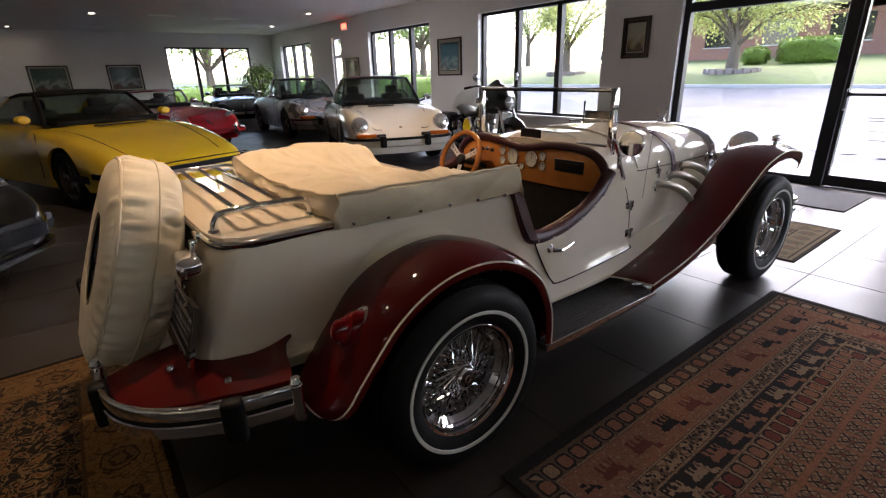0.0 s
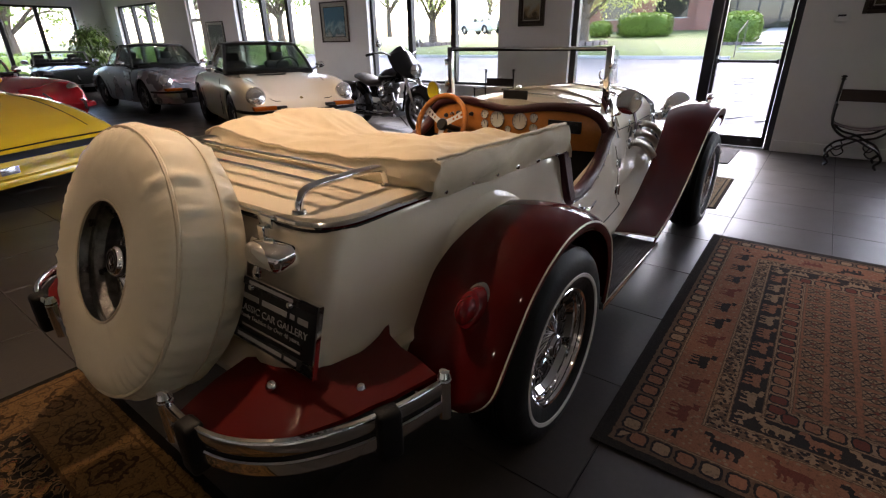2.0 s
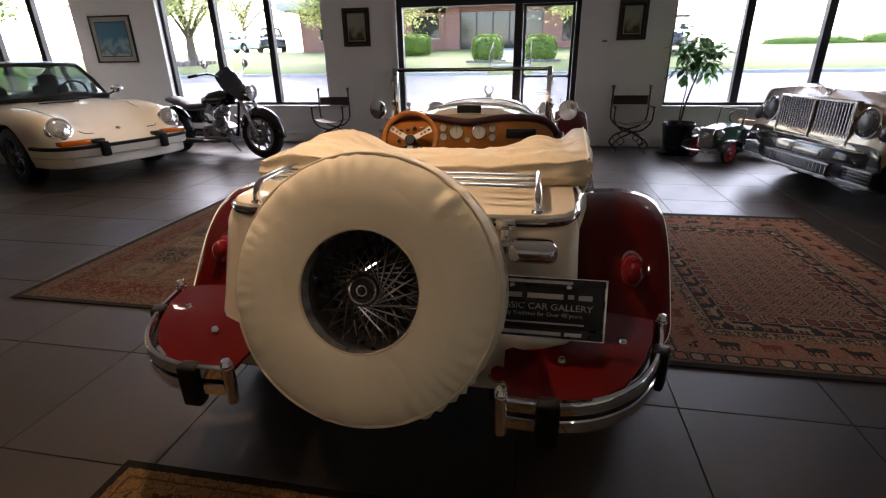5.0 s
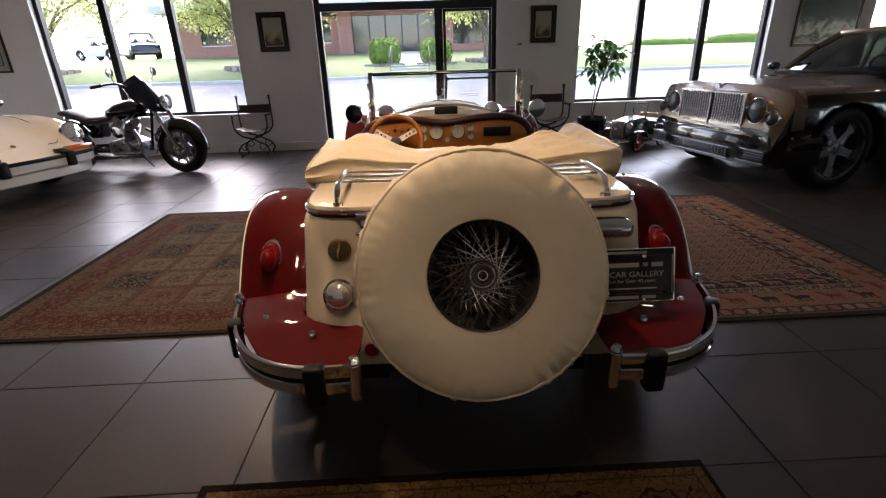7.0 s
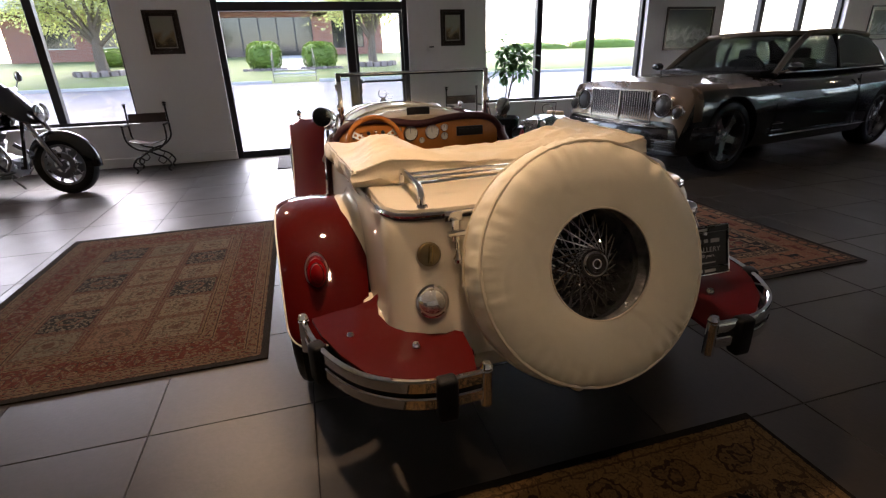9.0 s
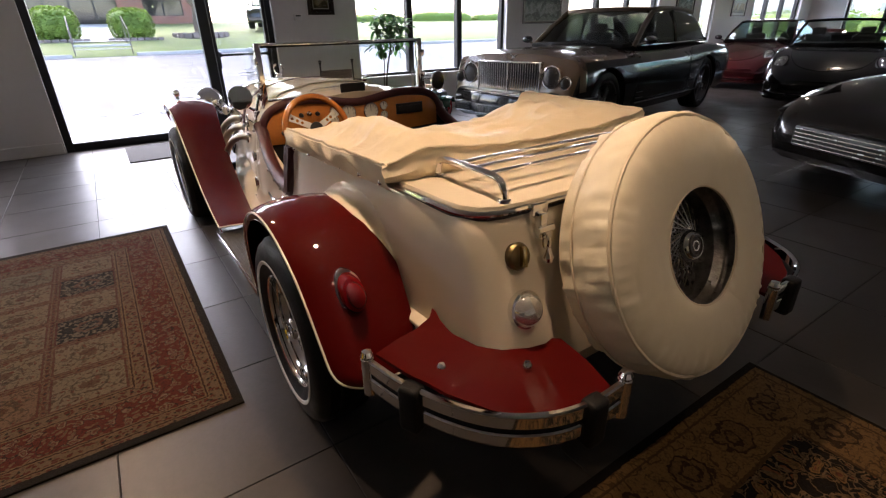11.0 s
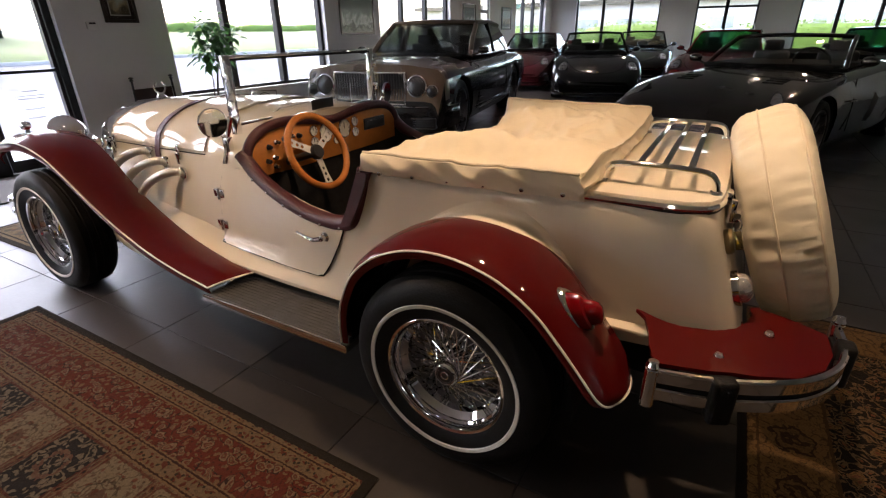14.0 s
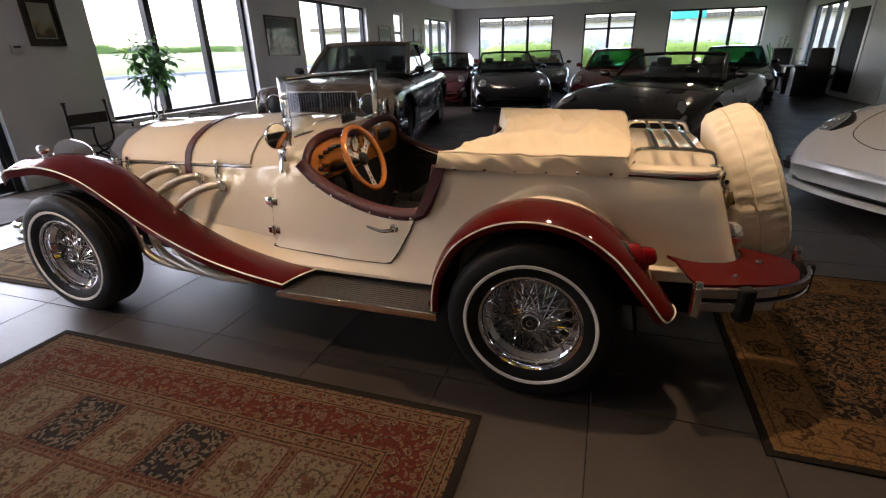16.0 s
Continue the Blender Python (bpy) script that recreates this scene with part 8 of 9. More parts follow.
def rug(name, label, cx, cy, w, h, maker, yaw=0.0):
    bm = bmesh.new()
    nx, ny = 24, 18
    vs = [[bm.verts.new((w * (i / nx - 0.5), h * (j / ny - 0.5), 0.008 + 0.0016 * noise.noise(Vector((i * 0.4, j * 0.4, cx))))) for j in range(ny + 1)] for i in range(nx + 1)]
    for i in range(nx):
        for j in range(ny):
            bm.faces.new((vs[i][j], vs[i + 1][j], vs[i + 1][j + 1], vs[i][j + 1]))
    ext = bmesh.ops.extrude_edge_only(bm, edges=[e for e in bm.edges if e.is_boundary])
    for v in ext["geom"]:
        if isinstance(v, bmesh.types.BMVert):
            v.co.z = 0.0008
            v.co.x *= 1.001
            v.co.y *= 1.001
    ob = obj(name, bm, maker(w / 2, h / 2))
    ob.matrix_world = Matrix.Translation((cx, cy, 0)) @ Matrix.Rotation(radians(yaw), 4, "Z")
    return tagged(ob, label, "rug")


rug("area_rug", "rust and navy oriental rug with animal borders on the tiles", 3.265, 1.65, 2.30, 1.66, rug_south, 0.4)
rug("area_rug", "gold and red panelled oriental rug on the tiles", 3.335, 5.25, 2.23, 1.565, rug_north)
rug("area_rug", "black floral oriental rug with a gold border", 0.02, 3.535, 2.44, 1.67, rug_black)
rug("area_rug", "small tan floral rug before the roadster", 5.55, 3.37, 1.08, 1.56, rug_tan, 1.0)
rug("area_rug", "faded oriental rug beside the ivory sports car", 3.1, 10.45, 2.5, 1.6, rug_tan)
MATTING = material("dark grey door matting", (0.045, 0.044, 0.045), 0.95, vary=0.2, scale=30, bump=0.5, bump_scale=300)
tagged(obj("door_mat", box(6.75, 2.75, 0.0008, 7.62, 4.55, 0.012, bevel=0.004, seg=1), MATTING), "dark grey ribbed mat inside the entrance", "door mat")


# ------------------------------------------------------------------ chairs, plants, motorcycle, pedal car
IRON = material("dark wrought iron", (0.035, 0.032, 0.030), 0.45, 0.6, vary=0.3, scale=18)
CHAIR_LEATHER = material("dark brown sling leather", (0.045, 0.024, 0.017), 0.5, vary=0.3, scale=9, bump=0.3, bump_scale=180)


def sling_chair(m):
    c = thing("sling_chair", "wrought iron folding chair with dark leather sling", "chair", m @ Matrix.Diagonal((0.9, 0.86, 0.86, 1)), "iron chairs by the windows")
    part("seat", sheet([[(x, y, 0.50 - 0.07 * math.cos(y / 0.26 * 1.4) + 0.01 * math.sin(9 * x)) for y in np.linspace(-0.26, 0.26, 11)] for x in np.linspace(-0.18, 0.20, 6)], 0.008), CHAIR_LEATHER, c, "sagging leather seat")
    part("backrest", sheet([[(-0.20 - 0.02 * math.cos(y * 5), y, z) for y in np.linspace(-0.27, 0.27, 9)] for z in (0.72, 0.78, 0.86)], 0.008), CHAIR_LEATHER, c, "leather back strap")
    for x in (-0.19, 0.20):
        for s in (1, -1):
            top = 0.96 if x < 0 else 0.72
            part("frame_bar", tube(smooth_path([(x, s * 0.285, top), (x, s * 0.29, 0.62), (x, s * 0.27, 0.48), (x, s * 0.16, 0.37), (x, 0.0, 0.325), (x, -s * 0.10, 0.27), (x, -s * 0.20, 0.22), (x, -s * 0.265, 0.12), (x, -s * 0.22, 0.05), (x, -s * 0.245, 0.002)], 6), 0.014, 8), IRON, c, "curved iron bar")
            part("scroll", tube(smooth_path([(x, s * 0.05, 0.30), (x, s * 0.13, 0.25), (x, s * 0.10, 0.18), (x, s * 0.16, 0.13), (x, s * 0.22, 0.18)], 5), 0.008, 6), IRON, c)
            if x < 0:
                part("finial", lathe([(0.012, 0), (0.03, 0.015), (0.012, 0.03), (0.035, 0.045), (0.02, 0.06), (0, 0.064)], Matrix.Translation((x, s * 0.285, 0.96)), 12), IRON, c)
    for s in (1, -1):
        part("arm", tube([(-0.19, s * 0.288, 0.70), (0.22, s * 0.288, 0.715)], 0.016, 8), IRON, c)
        part("foot_rail", tube([(-0.19, s * 0.245, 0.012), (0.20, s * 0.245, 0.012)], 0.010, 6), IRON, c)
    return c


chair = sling_chair(Matrix.Translation((7.43, 1.72, 0)) @ Matrix.Rotation(radians(180), 4, "Z"))
copy_thing(chair, Matrix.Translation((7.42, 6.12, 0)) @ Matrix.Rotation(radians(183), 4, "Z") @ Matrix.Diagonal((0.96, 0.96, 0.98, 1)))

def translucent(m, share):
    """Let part of the light through a leaf."""
    n, l = m.node_tree.nodes, m.node_tree.links
    b = n["Principled BSDF"]
    t, mix = n.new("ShaderNodeBsdfTranslucent"), n.new("ShaderNodeMixShader")
    l.new(b.inputs["Base Color"].links[0].from_socket, t.inputs["Color"])
    mix.inputs[0].default_value = share
    l.new(b.outputs[0], mix.inputs[1]), l.new(t.outputs[0], mix.inputs[2]), l.new(mix.outputs[0], n["Material Output"].inputs[0])
    return m


LEAF = translucent(by_island(material("glossy dark leaf", (0.075, 0.19, 0.055), 0.35, vary=0.3, scale=9), 0.45), 0.45)
LEAF_Y = by_island(material("yellow-green leaf", (0.12, 0.19, 0.035), 0.4, vary=0.3, scale=9), 0.4)
BARK = material("grey-brown bark", (0.12, 0.09, 0.065), 0.9, vary=0.4, scale=12, bump=0.6, bump_scale=60)
POT = material("black glazed pot", (0.012, 0.013, 0.014), 0.25, vary=0.2, scale=10)
SOIL = material("potting soil", (0.03, 0.022, 0.016), 0.95, vary=0.3, scale=40, bump=0.6, bump_scale=90)


def leaf_at(bm, p, d, size, droop, width=0.3):
    """One pointed, slightly folded leaf from p along d."""
    d = d.normalized()
    side = d.cross(Vector((0, 0, 1)))
    side = side.normalized() if side.length > 0.01 else Vector((1, 0, 0))
    up = side.cross(d)
    pts = []
    for t, w in ((0.0, 0.02), (0.35, 1.0), (0.7, 0.75), (1.0, 0.0)):
        c = p + d * size * t - Vector((0, 0, droop * size * t * t))
        pts.append((c, w * width * size))
    l = [bm.verts.new(c - side * w + up * w * 0.35) for c, w in pts[:-1]]
    m = [bm.verts.new(c) for c, w in pts]
    r = [bm.verts.new(c + side * w + up * w * 0.35) for c, w in pts[:-1]]
    for k in range(2):
        bm.faces.new((l[k], l[k + 1], m[k + 1], m[k])), bm.faces.new((m[k], m[k + 1], r[k + 1], r[k]))
    bm.faces.new((l[2], m[3], m[2])), bm.faces.new((m[2], m[3], r[2]))


def leaves(centres, count, spread, size, seed, droop=0.5, width=0.3):
    rnd = random.Random(seed)
    bm = bmesh.new()
    for c in centres:
        for _ in range(count):
            o = Vector((rnd.gauss(0, 1), rnd.gauss(0, 1), rnd.gauss(0, 0.8)))
            p = Vector(c) + o * spread * rnd.random()
            leaf_at(bm, p, o + Vector((0, 0, rnd.uniform(-0.6, 0.4))), size * rnd.uniform(0.7, 1.25), droop, width)
    return bm


p = thing("potted_plant", "slender leafy plant in a black glazed pot", "plant", Matrix.Translation((7.27, 1.12, 0)))
part("pot", lathe([(0, 0.0), (0.15, 0.0), (0.16, 0.02), (0.185, 0.22), (0.205, 0.36), (0.215, 0.40), (0.205, 0.42), (0.19, 0.40), (0.185, 0.36)], None, 36), POT, p, "black glazed pot")
part("soil", lathe([(0.187, 0.365), (0, 0.38)], None, 24), SOIL, p)
part("saucer", lathe([(0, 0.004), (0.22, 0.004), (0.25, 0.03), (0.24, 0.03), (0.21, 0.012)], None, 30), POT, p)
part("trunk", tube(smooth_path([(0, 0, 0.36), (0.0, -0.03, 0.62), (0.01, -0.08, 0.85), (0.0, -0.12, 1.02), (0.0, -0.13, 1.22)], 6), lambda t: 0.016 - 0.009 * t, 8), BARK, p, "thin bare stem")
part("trunk", tube(smooth_path([(0.02, 0.01, 0.36), (0.03, 0.0, 0.6), (0.05, -0.03, 0.85), (0.06, 0.0, 1.1)], 6), lambda t: 0.010 - 0.006 * t, 6), BARK, p)
TWIGS = [(-0.03, -0.27, 1.16), (0.07, 0.05, 1.28), (-0.05, 0.06, 1.08), (0, -0.12, 1.46), (0.1, -0.30, 1.04), (-0.08, -0.10, 1.30), (0.05, -0.24, 1.34), (0.02, 0.04, 1.42), (-0.05, -0.30, 1.28), (0.09, -0.12, 1.18), (-0.10, -0.02, 1.18)]
for q in TWIGS:
    b = Vector(q)
    a = Vector((0, -0.12, max(0.92, b.z - 0.22)))
    part("branch", tube([a, (a + b) / 2 + Vector((0, 0, 0.03)), b], 0.0045, 5), BARK, p)
part("foliage", leaves(TWIGS, 24, 0.085, 0.105, 3, 0.3, 0.34), LEAF, p, "drooping dark green leaves")
part("foliage", leaves([(0.05, -0.01, 0.98), (0.06, 0.02, 1.1)], 14, 0.06, 0.09, 4, 0.4, 0.25), LEAF, p)

p = thing("potted_plant", "bushy yellow-green plant in a tall planter", "plant", Matrix.Translation((6.95, 19.9, 0)))
part("pot", lathe([(0, 0), (0.18, 0), (0.22, 0.5), (0.26, 0.62), (0.23, 0.62), (0.2, 0.55)], None, 24), POT, p)
part("trunk", tube([(0, 0, 0.5), (0.03, 0, 0.9), (0, 0, 1.3)], 0.03, 8), BARK, p)
part("foliage", leaves([(0.42 * math.cos(a) * math.sin(b), 0.42 * math.sin(a) * math.sin(b), 1.28 + 0.42 * math.cos(b)) for a in np.linspace(0, 6.28, 9)[:-1] for b in (0.4, 1.1, 1.8, 2.3)], 30, 0.2, 0.12, 8, 0.6, 0.3), LEAF_Y, p, "dense hanging yellow-green leaves")
p = thing("potted_palm", "feathery palm in a dark pot", "plant", Matrix.Translation((-3.05, -13.0, 0)))
part("pot", lathe([(0, 0), (0.17, 0), (0.22, 0.35), (0.24, 0.40), (0.2, 0.38)], None, 22), POT, p)
fr = bmesh.new()
rnd = random.Random(5)
for k in range(26):
    a, e = rnd.uniform(0, 6.28), rnd.uniform(0.5, 1.35)
    d = Vector((math.cos(a) * math.cos(e), math.sin(a) * math.cos(e), math.sin(e)))
    ln = rnd.uniform(0.8, 1.35)
    for q in range(4, 13):
        t = q / 12
        c = Vector((0, 0, 0.4)) + d * ln * t + Vector((0, 0, -0.35 * ln * t * t * math.cos(e)))
        for s in (1, -1):
            leaf_at(fr, c, d * 0.6 + d.cross(Vector((0, 0, 1))) * s * 0.8, 0.22, 0.5, 0.09)
part("fronds", fr, LEAF, p, "arching green fronds")

# motorcycle
MOTO_CHROME = material("smoky chrome", (0.45, 0.45, 0.46), 0.14, 1.0, vary=0.1, scale=12)
MOTO_STEEL = material("dark polished alloy", (0.20, 0.20, 0.21), 0.3, 0.9, vary=0.2, scale=14)
mo = thing("motorcycle", "black touring motorcycle with chrome engine and fairing", "motorcycle", Matrix.Translation((6.56, 7.52, 0)) @ Matrix.Rotation(math.atan2(-0.98, -0.20), 4, "Z"))
for x, r in ((0.82, 0.325), (-0.80, 0.31)):
    m = Matrix.Translation((x, 0, r)) @ Matrix.Rotation(math.pi / 2, 4, "X")
    w = part("wheel", lathe([(0.20, -0.05), (0.225, -0.055), (0.225, 0.055), (0.20, 0.05), (0.20, -0.05)], m, 32), MOTO_STEEL, mo, "cast alloy wheel")
    part("tyre", lathe([(0.222, 0.05), (0.26, 0.068), (r - 0.02, 0.06), (r, 0.025), (r, -0.025), (r - 0.02, -0.06), (0.26, -0.068), (0.222, -0.05)], m, 36), RUBBER, w)
    part("hub", lathe([(0.05, -0.07), (0.06, -0.04), (0.05, 0.0), (0.06, 0.04), (0.05, 0.07), (0, 0.07)], m, 18), MOTO_STEEL, w)
    for s in (1, -1):
        part("brake_disc", lathe([(0.08, 0), (0.145, 0), (0.145, 0.006), (0.08, 0.006), (0.08, 0)], m @ Matrix.Translation((0, 0, s * 0.072)), 28), MOTO_STEEL, w)
    for k in range(9):
        sp = plate([(0.05, -0.014), (0.205, -0.010), (0.205, 0.010), (0.05, 0.014)], -0.016, 0.016)
        sp.transform(m @ Matrix.Rotation(k * 2 * math.pi / 9, 4, "Z"))
        part("spoke", sp, MOTO_STEEL, w)


def guard(cx, cz, r, a0, a1, half, mat):
    return part("mudguard", sheet([[(cx + (r - 0.10 * abs(v) ** 3) * math.cos(a), half * v, cz + (r - 0.10 * abs(v) ** 3) * math.sin(a)) for v in np.linspace(-1, 1, 9)] for a in np.linspace(a0, a1, 18)], 0.006), mat, mo, "glossy black mudguard")


guard(0.82, 0.325, 0.37, radians(-5), radians(165), 0.085, P_BLACK)
guard(-0.80, 0.31, 0.37, radians(35), radians(205), 0.10, P_BLACK)
for s in (1, -1):
    part("fork_tube", tube([(0.84, s * 0.115, 0.32), (0.56, s * 0.115, 0.92)], 0.028, 12), MOTO_CHROME, mo, "chrome fork")
    part("handlebar", tube(smooth_path([(0.42, 0, 1.02), (0.40, s * 0.15, 1.06), (0.34, s * 0.30, 1.12), (0.20, s * 0.40, 1.10)], 6), 0.014, 8), MOTO_CHROME, mo)
    part("grip", tube([(0.24, s * 0.385, 1.105), (0.12, s * 0.425, 1.085)], 0.018, 8), RUBBER, mo)
    part("mirror", lathe([(0, -0.02), (0.05, -0.01), (0.055, 0.0), (0, 0.004)], Matrix.Translation((0.36, s * 0.36, 1.24)) @ Matrix.Rotation(-math.pi / 2, 4, "Y"), 16), MOTO_CHROME, mo)
    part("mirror_stem", tube([(0.34, s * 0.31, 1.12), (0.36, s * 0.35, 1.22)], 0.006, 6), MOTO_CHROME, mo)
    part("saddlebag", box(-1.06, s * 0.20, 0.40, -0.52, s * 0.40, 0.70, bevel=0.05, seg=3), P_BLACK, mo, "black hard saddlebag")
    part("engine_guard", tube(smooth_path([(0.30, s * 0.08, 0.75), (0.34, s * 0.33, 0.66), (0.36, s * 0.36, 0.45), (0.32, s * 0.10, 0.22)], 6), 0.017, 8), MOTO_CHROME, mo)
    part("footboard", box(0.10, s * 0.20, 0.28, 0.42, s * 0.34, 0.30, bevel=0.008), PLASTIC_BLACK, mo)
fair = []
for t in np.linspace(0, 1, 9):
    w = 0.10 + 0.15 * math.sin(math.pi * min(1, 0.10 + 0.62 * t))
    fair.append([(0.72 - 0.24 * t ** 1.15 - 0.13 * v * v * (0.6 + 0.4 * t), w * v, 0.78 + 0.36 * t - 0.06 * v * v * t) for v in np.linspace(-1, 1, 15)])
fa = part("fairing", sheet(fair, 0.06), P_BLACK, mo, "glossy black bat-wing fairing")
part("fairing_screen", sheet([[(0.475 - 0.12 * v * v - t * 0.09, (0.20 - 0.08 * t) * v, 1.12 + t * (0.085 - 0.05 * v * v) - 0.05 * v * v) for v in np.linspace(-1, 1, 11)] for t in (0, 0.5, 1)], 0.006), P_BLACK, fa, "dark screen")
part("instrument_panel", box(0.38, -0.15, 0.92, 0.50, 0.15, 1.06, bevel=0.03, seg=2), PLASTIC_BLACK, fa)
m = Matrix.Translation((0.725, 0, 0.88)) @ Matrix.Rotation(math.pi / 2, 4, "Y")
hl = part("headlamp", lathe([(0.088, -0.03), (0.098, 0.0), (0.096, 0.015), (0.086, 0.018)], m, 24), MOTO_CHROME, mo, "round chrome headlamp")
part("lens", lathe([(0.087, 0.012), (0.05, 0.03), (0, 0.036)], m, 20), CLEAR_LENS, hl)
tank = [[(x, w * math.cos(a), z + h * math.sin(a) * (1 if math.sin(a) > 0 else 0.6)) for a in np.linspace(0, 2 * math.pi, 21)[:-1]] for x, z, w, h in ((0.40, 0.80, 0.02, 0.02), (0.37, 0.80, 0.10, 0.08), (0.25, 0.80, 0.165, 0.12), (0.08, 0.78, 0.165, 0.12), (-0.08, 0.75, 0.12, 0.08), (-0.16, 0.72, 0.03, 0.03))]
part("fuel_tank", loft(tank), P_BLACK, mo, "black teardrop tank")
seat = [[(x, w * math.cos(a), z + h * math.sin(a)) for a in np.linspace(0, 2 * math.pi, 19)[:-1]] for x, z, w, h in ((-0.08, 0.70, 0.06, 0.03), (-0.18, 0.68, 0.14, 0.05), (-0.34, 0.67, 0.19, 0.055), (-0.50, 0.72, 0.18, 0.06), (-0.70, 0.76, 0.15, 0.05), (-0.84, 0.76, 0.06, 0.03))]
part("saddle", loft(seat), SEAT_DARK, mo, "black leather saddle")
eng = part("engine", join(box(-0.14, -0.15, 0.20, 0.34, 0.15, 0.42, bevel=0.05, seg=3), lathe([(0, -0.20), (0.12, -0.20), (0.13, -0.17), (0.13, 0.17), (0.12, 0.20), (0, 0.20)], Matrix.Translation((0.10, 0, 0.32)) @ Matrix.Rotation(math.pi / 2, 4, "X"), 26)), MOTO_STEEL, mo, "polished V-twin engine")
for a in (-24, 24):
    mt = Matrix.Translation((0.10, 0, 0.42)) @ Matrix.Rotation(radians(a), 4, "Y")
    cyl = part("cylinder", lathe([(0.06, 0), (0.06, 0.24), (0.075, 0.25), (0.07, 0.31), (0, 0.32)], mt, 20), MOTO_STEEL, eng)
    for k in range(8):
        part("fin", lathe([(0.06, 0.03 + k * 0.025), (0.088, 0.032 + k * 0.025), (0.088, 0.038 + k * 0.025), (0.06, 0.04 + k * 0.025)], mt, 20), MOTO_STEEL, eng)
part("air_cleaner", lathe([(0, 0), (0.09, 0), (0.095, 0.03), (0.07, 0.05), (0, 0.055)], Matrix.Translation((0.10, -0.16, 0.56)) @ Matrix.Rotation(math.pi / 2, 4, "X"), 24), MOTO_CHROME, mo)
for s, z in ((-1, 0.24), (1, 0.24)):
    part("exhaust", tube(smooth_path([(0.26, s * 0.10, 0.55), (0.36, s * 0.16, 0.42), (0.28, s * 0.19, 0.28), (0.0, s * 0.22, z), (-0.5, s * 0.26, z), (-1.12, s * 0.26, z + 0.02)], 6), lambda t: 0.022 + 0.024 * min(1, max(0, t - 0.5) * 4), 12), MOTO_CHROME, mo, "chrome exhaust")
part("frame_tube", join(tube([(0.50, 0, 0.80), (0.38, 0, 0.30), (-0.45, 0, 0.26), (-0.60, 0, 0.62), (0.45, 0, 0.74)], 0.02, 8), tube([(-0.80, -0.11, 0.31), (-0.30, -0.11, 0.33)], 0.02, 8)), P_BLACK, mo)
part("swing_arm", tube([(-0.80, 0.11, 0.31), (-0.30, 0.11, 0.33)], 0.02, 8), P_BLACK, mo)
part("side_stand", tube([(0.05, 0.12, 0.24), (0.08, 0.30, 0.005)], 0.012, 6), MOTO_CHROME, mo)

# pedal car
TOY_RED = material("toy red enamel", (0.40, 0.016, 0.022), 0.3, vary=0.1, scale=9, coat=0.6)
pc = thing("pedal_car", "dark green vintage toy pedal car with red wheels", "toy car", Matrix.Translation((7.02, 0.58, 0)) @ Matrix.Rotation(math.atan2(0.79, -0.61), 4, "Z"))
rows = []
for x, w, zt, zb in ((0.42, 0.12, 0.40, 0.17), (0.40, 0.13, 0.41, 0.16), (0.10, 0.17, 0.44, 0.15), (-0.02, 0.19, 0.45, 0.15), (-0.45, 0.19, 0.40, 0.15), (-0.54, 0.16, 0.36, 0.18)):
    rows.append([(x, w * 0.6, zb), (x, w, zb + 0.04), (x, w, zt - 0.06), (x, w * 0.75, zt - 0.01), (x, 0, zt), (x, -w * 0.75, zt - 0.01), (x, -w, zt - 0.06), (x, -w, zb + 0.04), (x, -w * 0.6, zb)])
part("body", carve(loft(rows), [box(-0.40, -0.15, 0.22, -0.06, 0.15, 0.6)]), P_GREEN, pc, "dark green steel body")
part("seat", join(box(-0.42, -0.145, 0.22, -0.15, 0.145, 0.26, bevel=0.02), box(-0.42, -0.145, 0.24, -0.37, 0.145, 0.46, bevel=0.02)), TAN, pc)
part("grille", join(box(0.415, -0.10, 0.17, 0.445, 0.10, 0.42, bevel=0.012), boxes(*[(0.444, -0.085 + 0.017 * k, 0.19, 0.450, -0.079 + 0.017 * k, 0.40) for k in range(11)])), DULL_CHROME, pc, "silver radiator grille")
part("bumper", tube(smooth_path([(0.50, -0.25, 0.16), (0.55, -0.12, 0.15), (0.56, 0, 0.15), (0.55, 0.12, 0.15), (0.50, 0.25, 0.16)], 5), 0.014, 8), DULL_CHROME, pc)
part("screen_frame", tube([(0.02, -0.17, 0.43), (-0.02, -0.17, 0.62), (-0.02, 0.17, 0.62), (0.02, 0.17, 0.43)], 0.008, 6), IRON, pc)
part("steering_wheel", tube([(-0.10 + 0.03 * math.sin(a), 0.09 * math.cos(a), 0.50 + 0.085 * math.sin(a)) for a in np.linspace(0, 6.28, 21)[:-1]], 0.007, 6, closed=True), IRON, pc)
for x in (0.30, -0.36):
    for s in (1, -1):
        m = Matrix.Translation((x, s * 0.245, 0.135)) @ Matrix.Rotation(-s * math.pi / 2, 4, "X")
        w = part("wheel", lathe([(0, 0.012), (0.03, 0.02), (0.045, 0.008), (0.10, 0.004), (0.113, 0.014), (0.113, -0.014), (0, -0.014)], m, 26), TOY_RED, pc, "red disc wheel")
        part("tyre", lathe([(0.112, 0.016), (0.128, 0.018), (0.135, 0.0), (0.128, -0.018), (0.112, -0.016)], m, 28), RUBBER, w)
        part("hubcap", lathe([(0.028, 0.018), (0.02, 0.03), (0, 0.034)], m, 14), DULL_CHROME, w)
        part("wing", sheet([[(x + 0.165 * math.cos(a), s * (0.25 + 0.06 * v), 0.135 + (0.165 - 0.012 * v * v) * math.sin(a)) for v in np.linspace(-1, 1, 7)] for a in np.linspace(0.1, 2.8, 12)], 0.004), P_GREEN if x < 0 else P_BLACK, pc, "small curved wing")
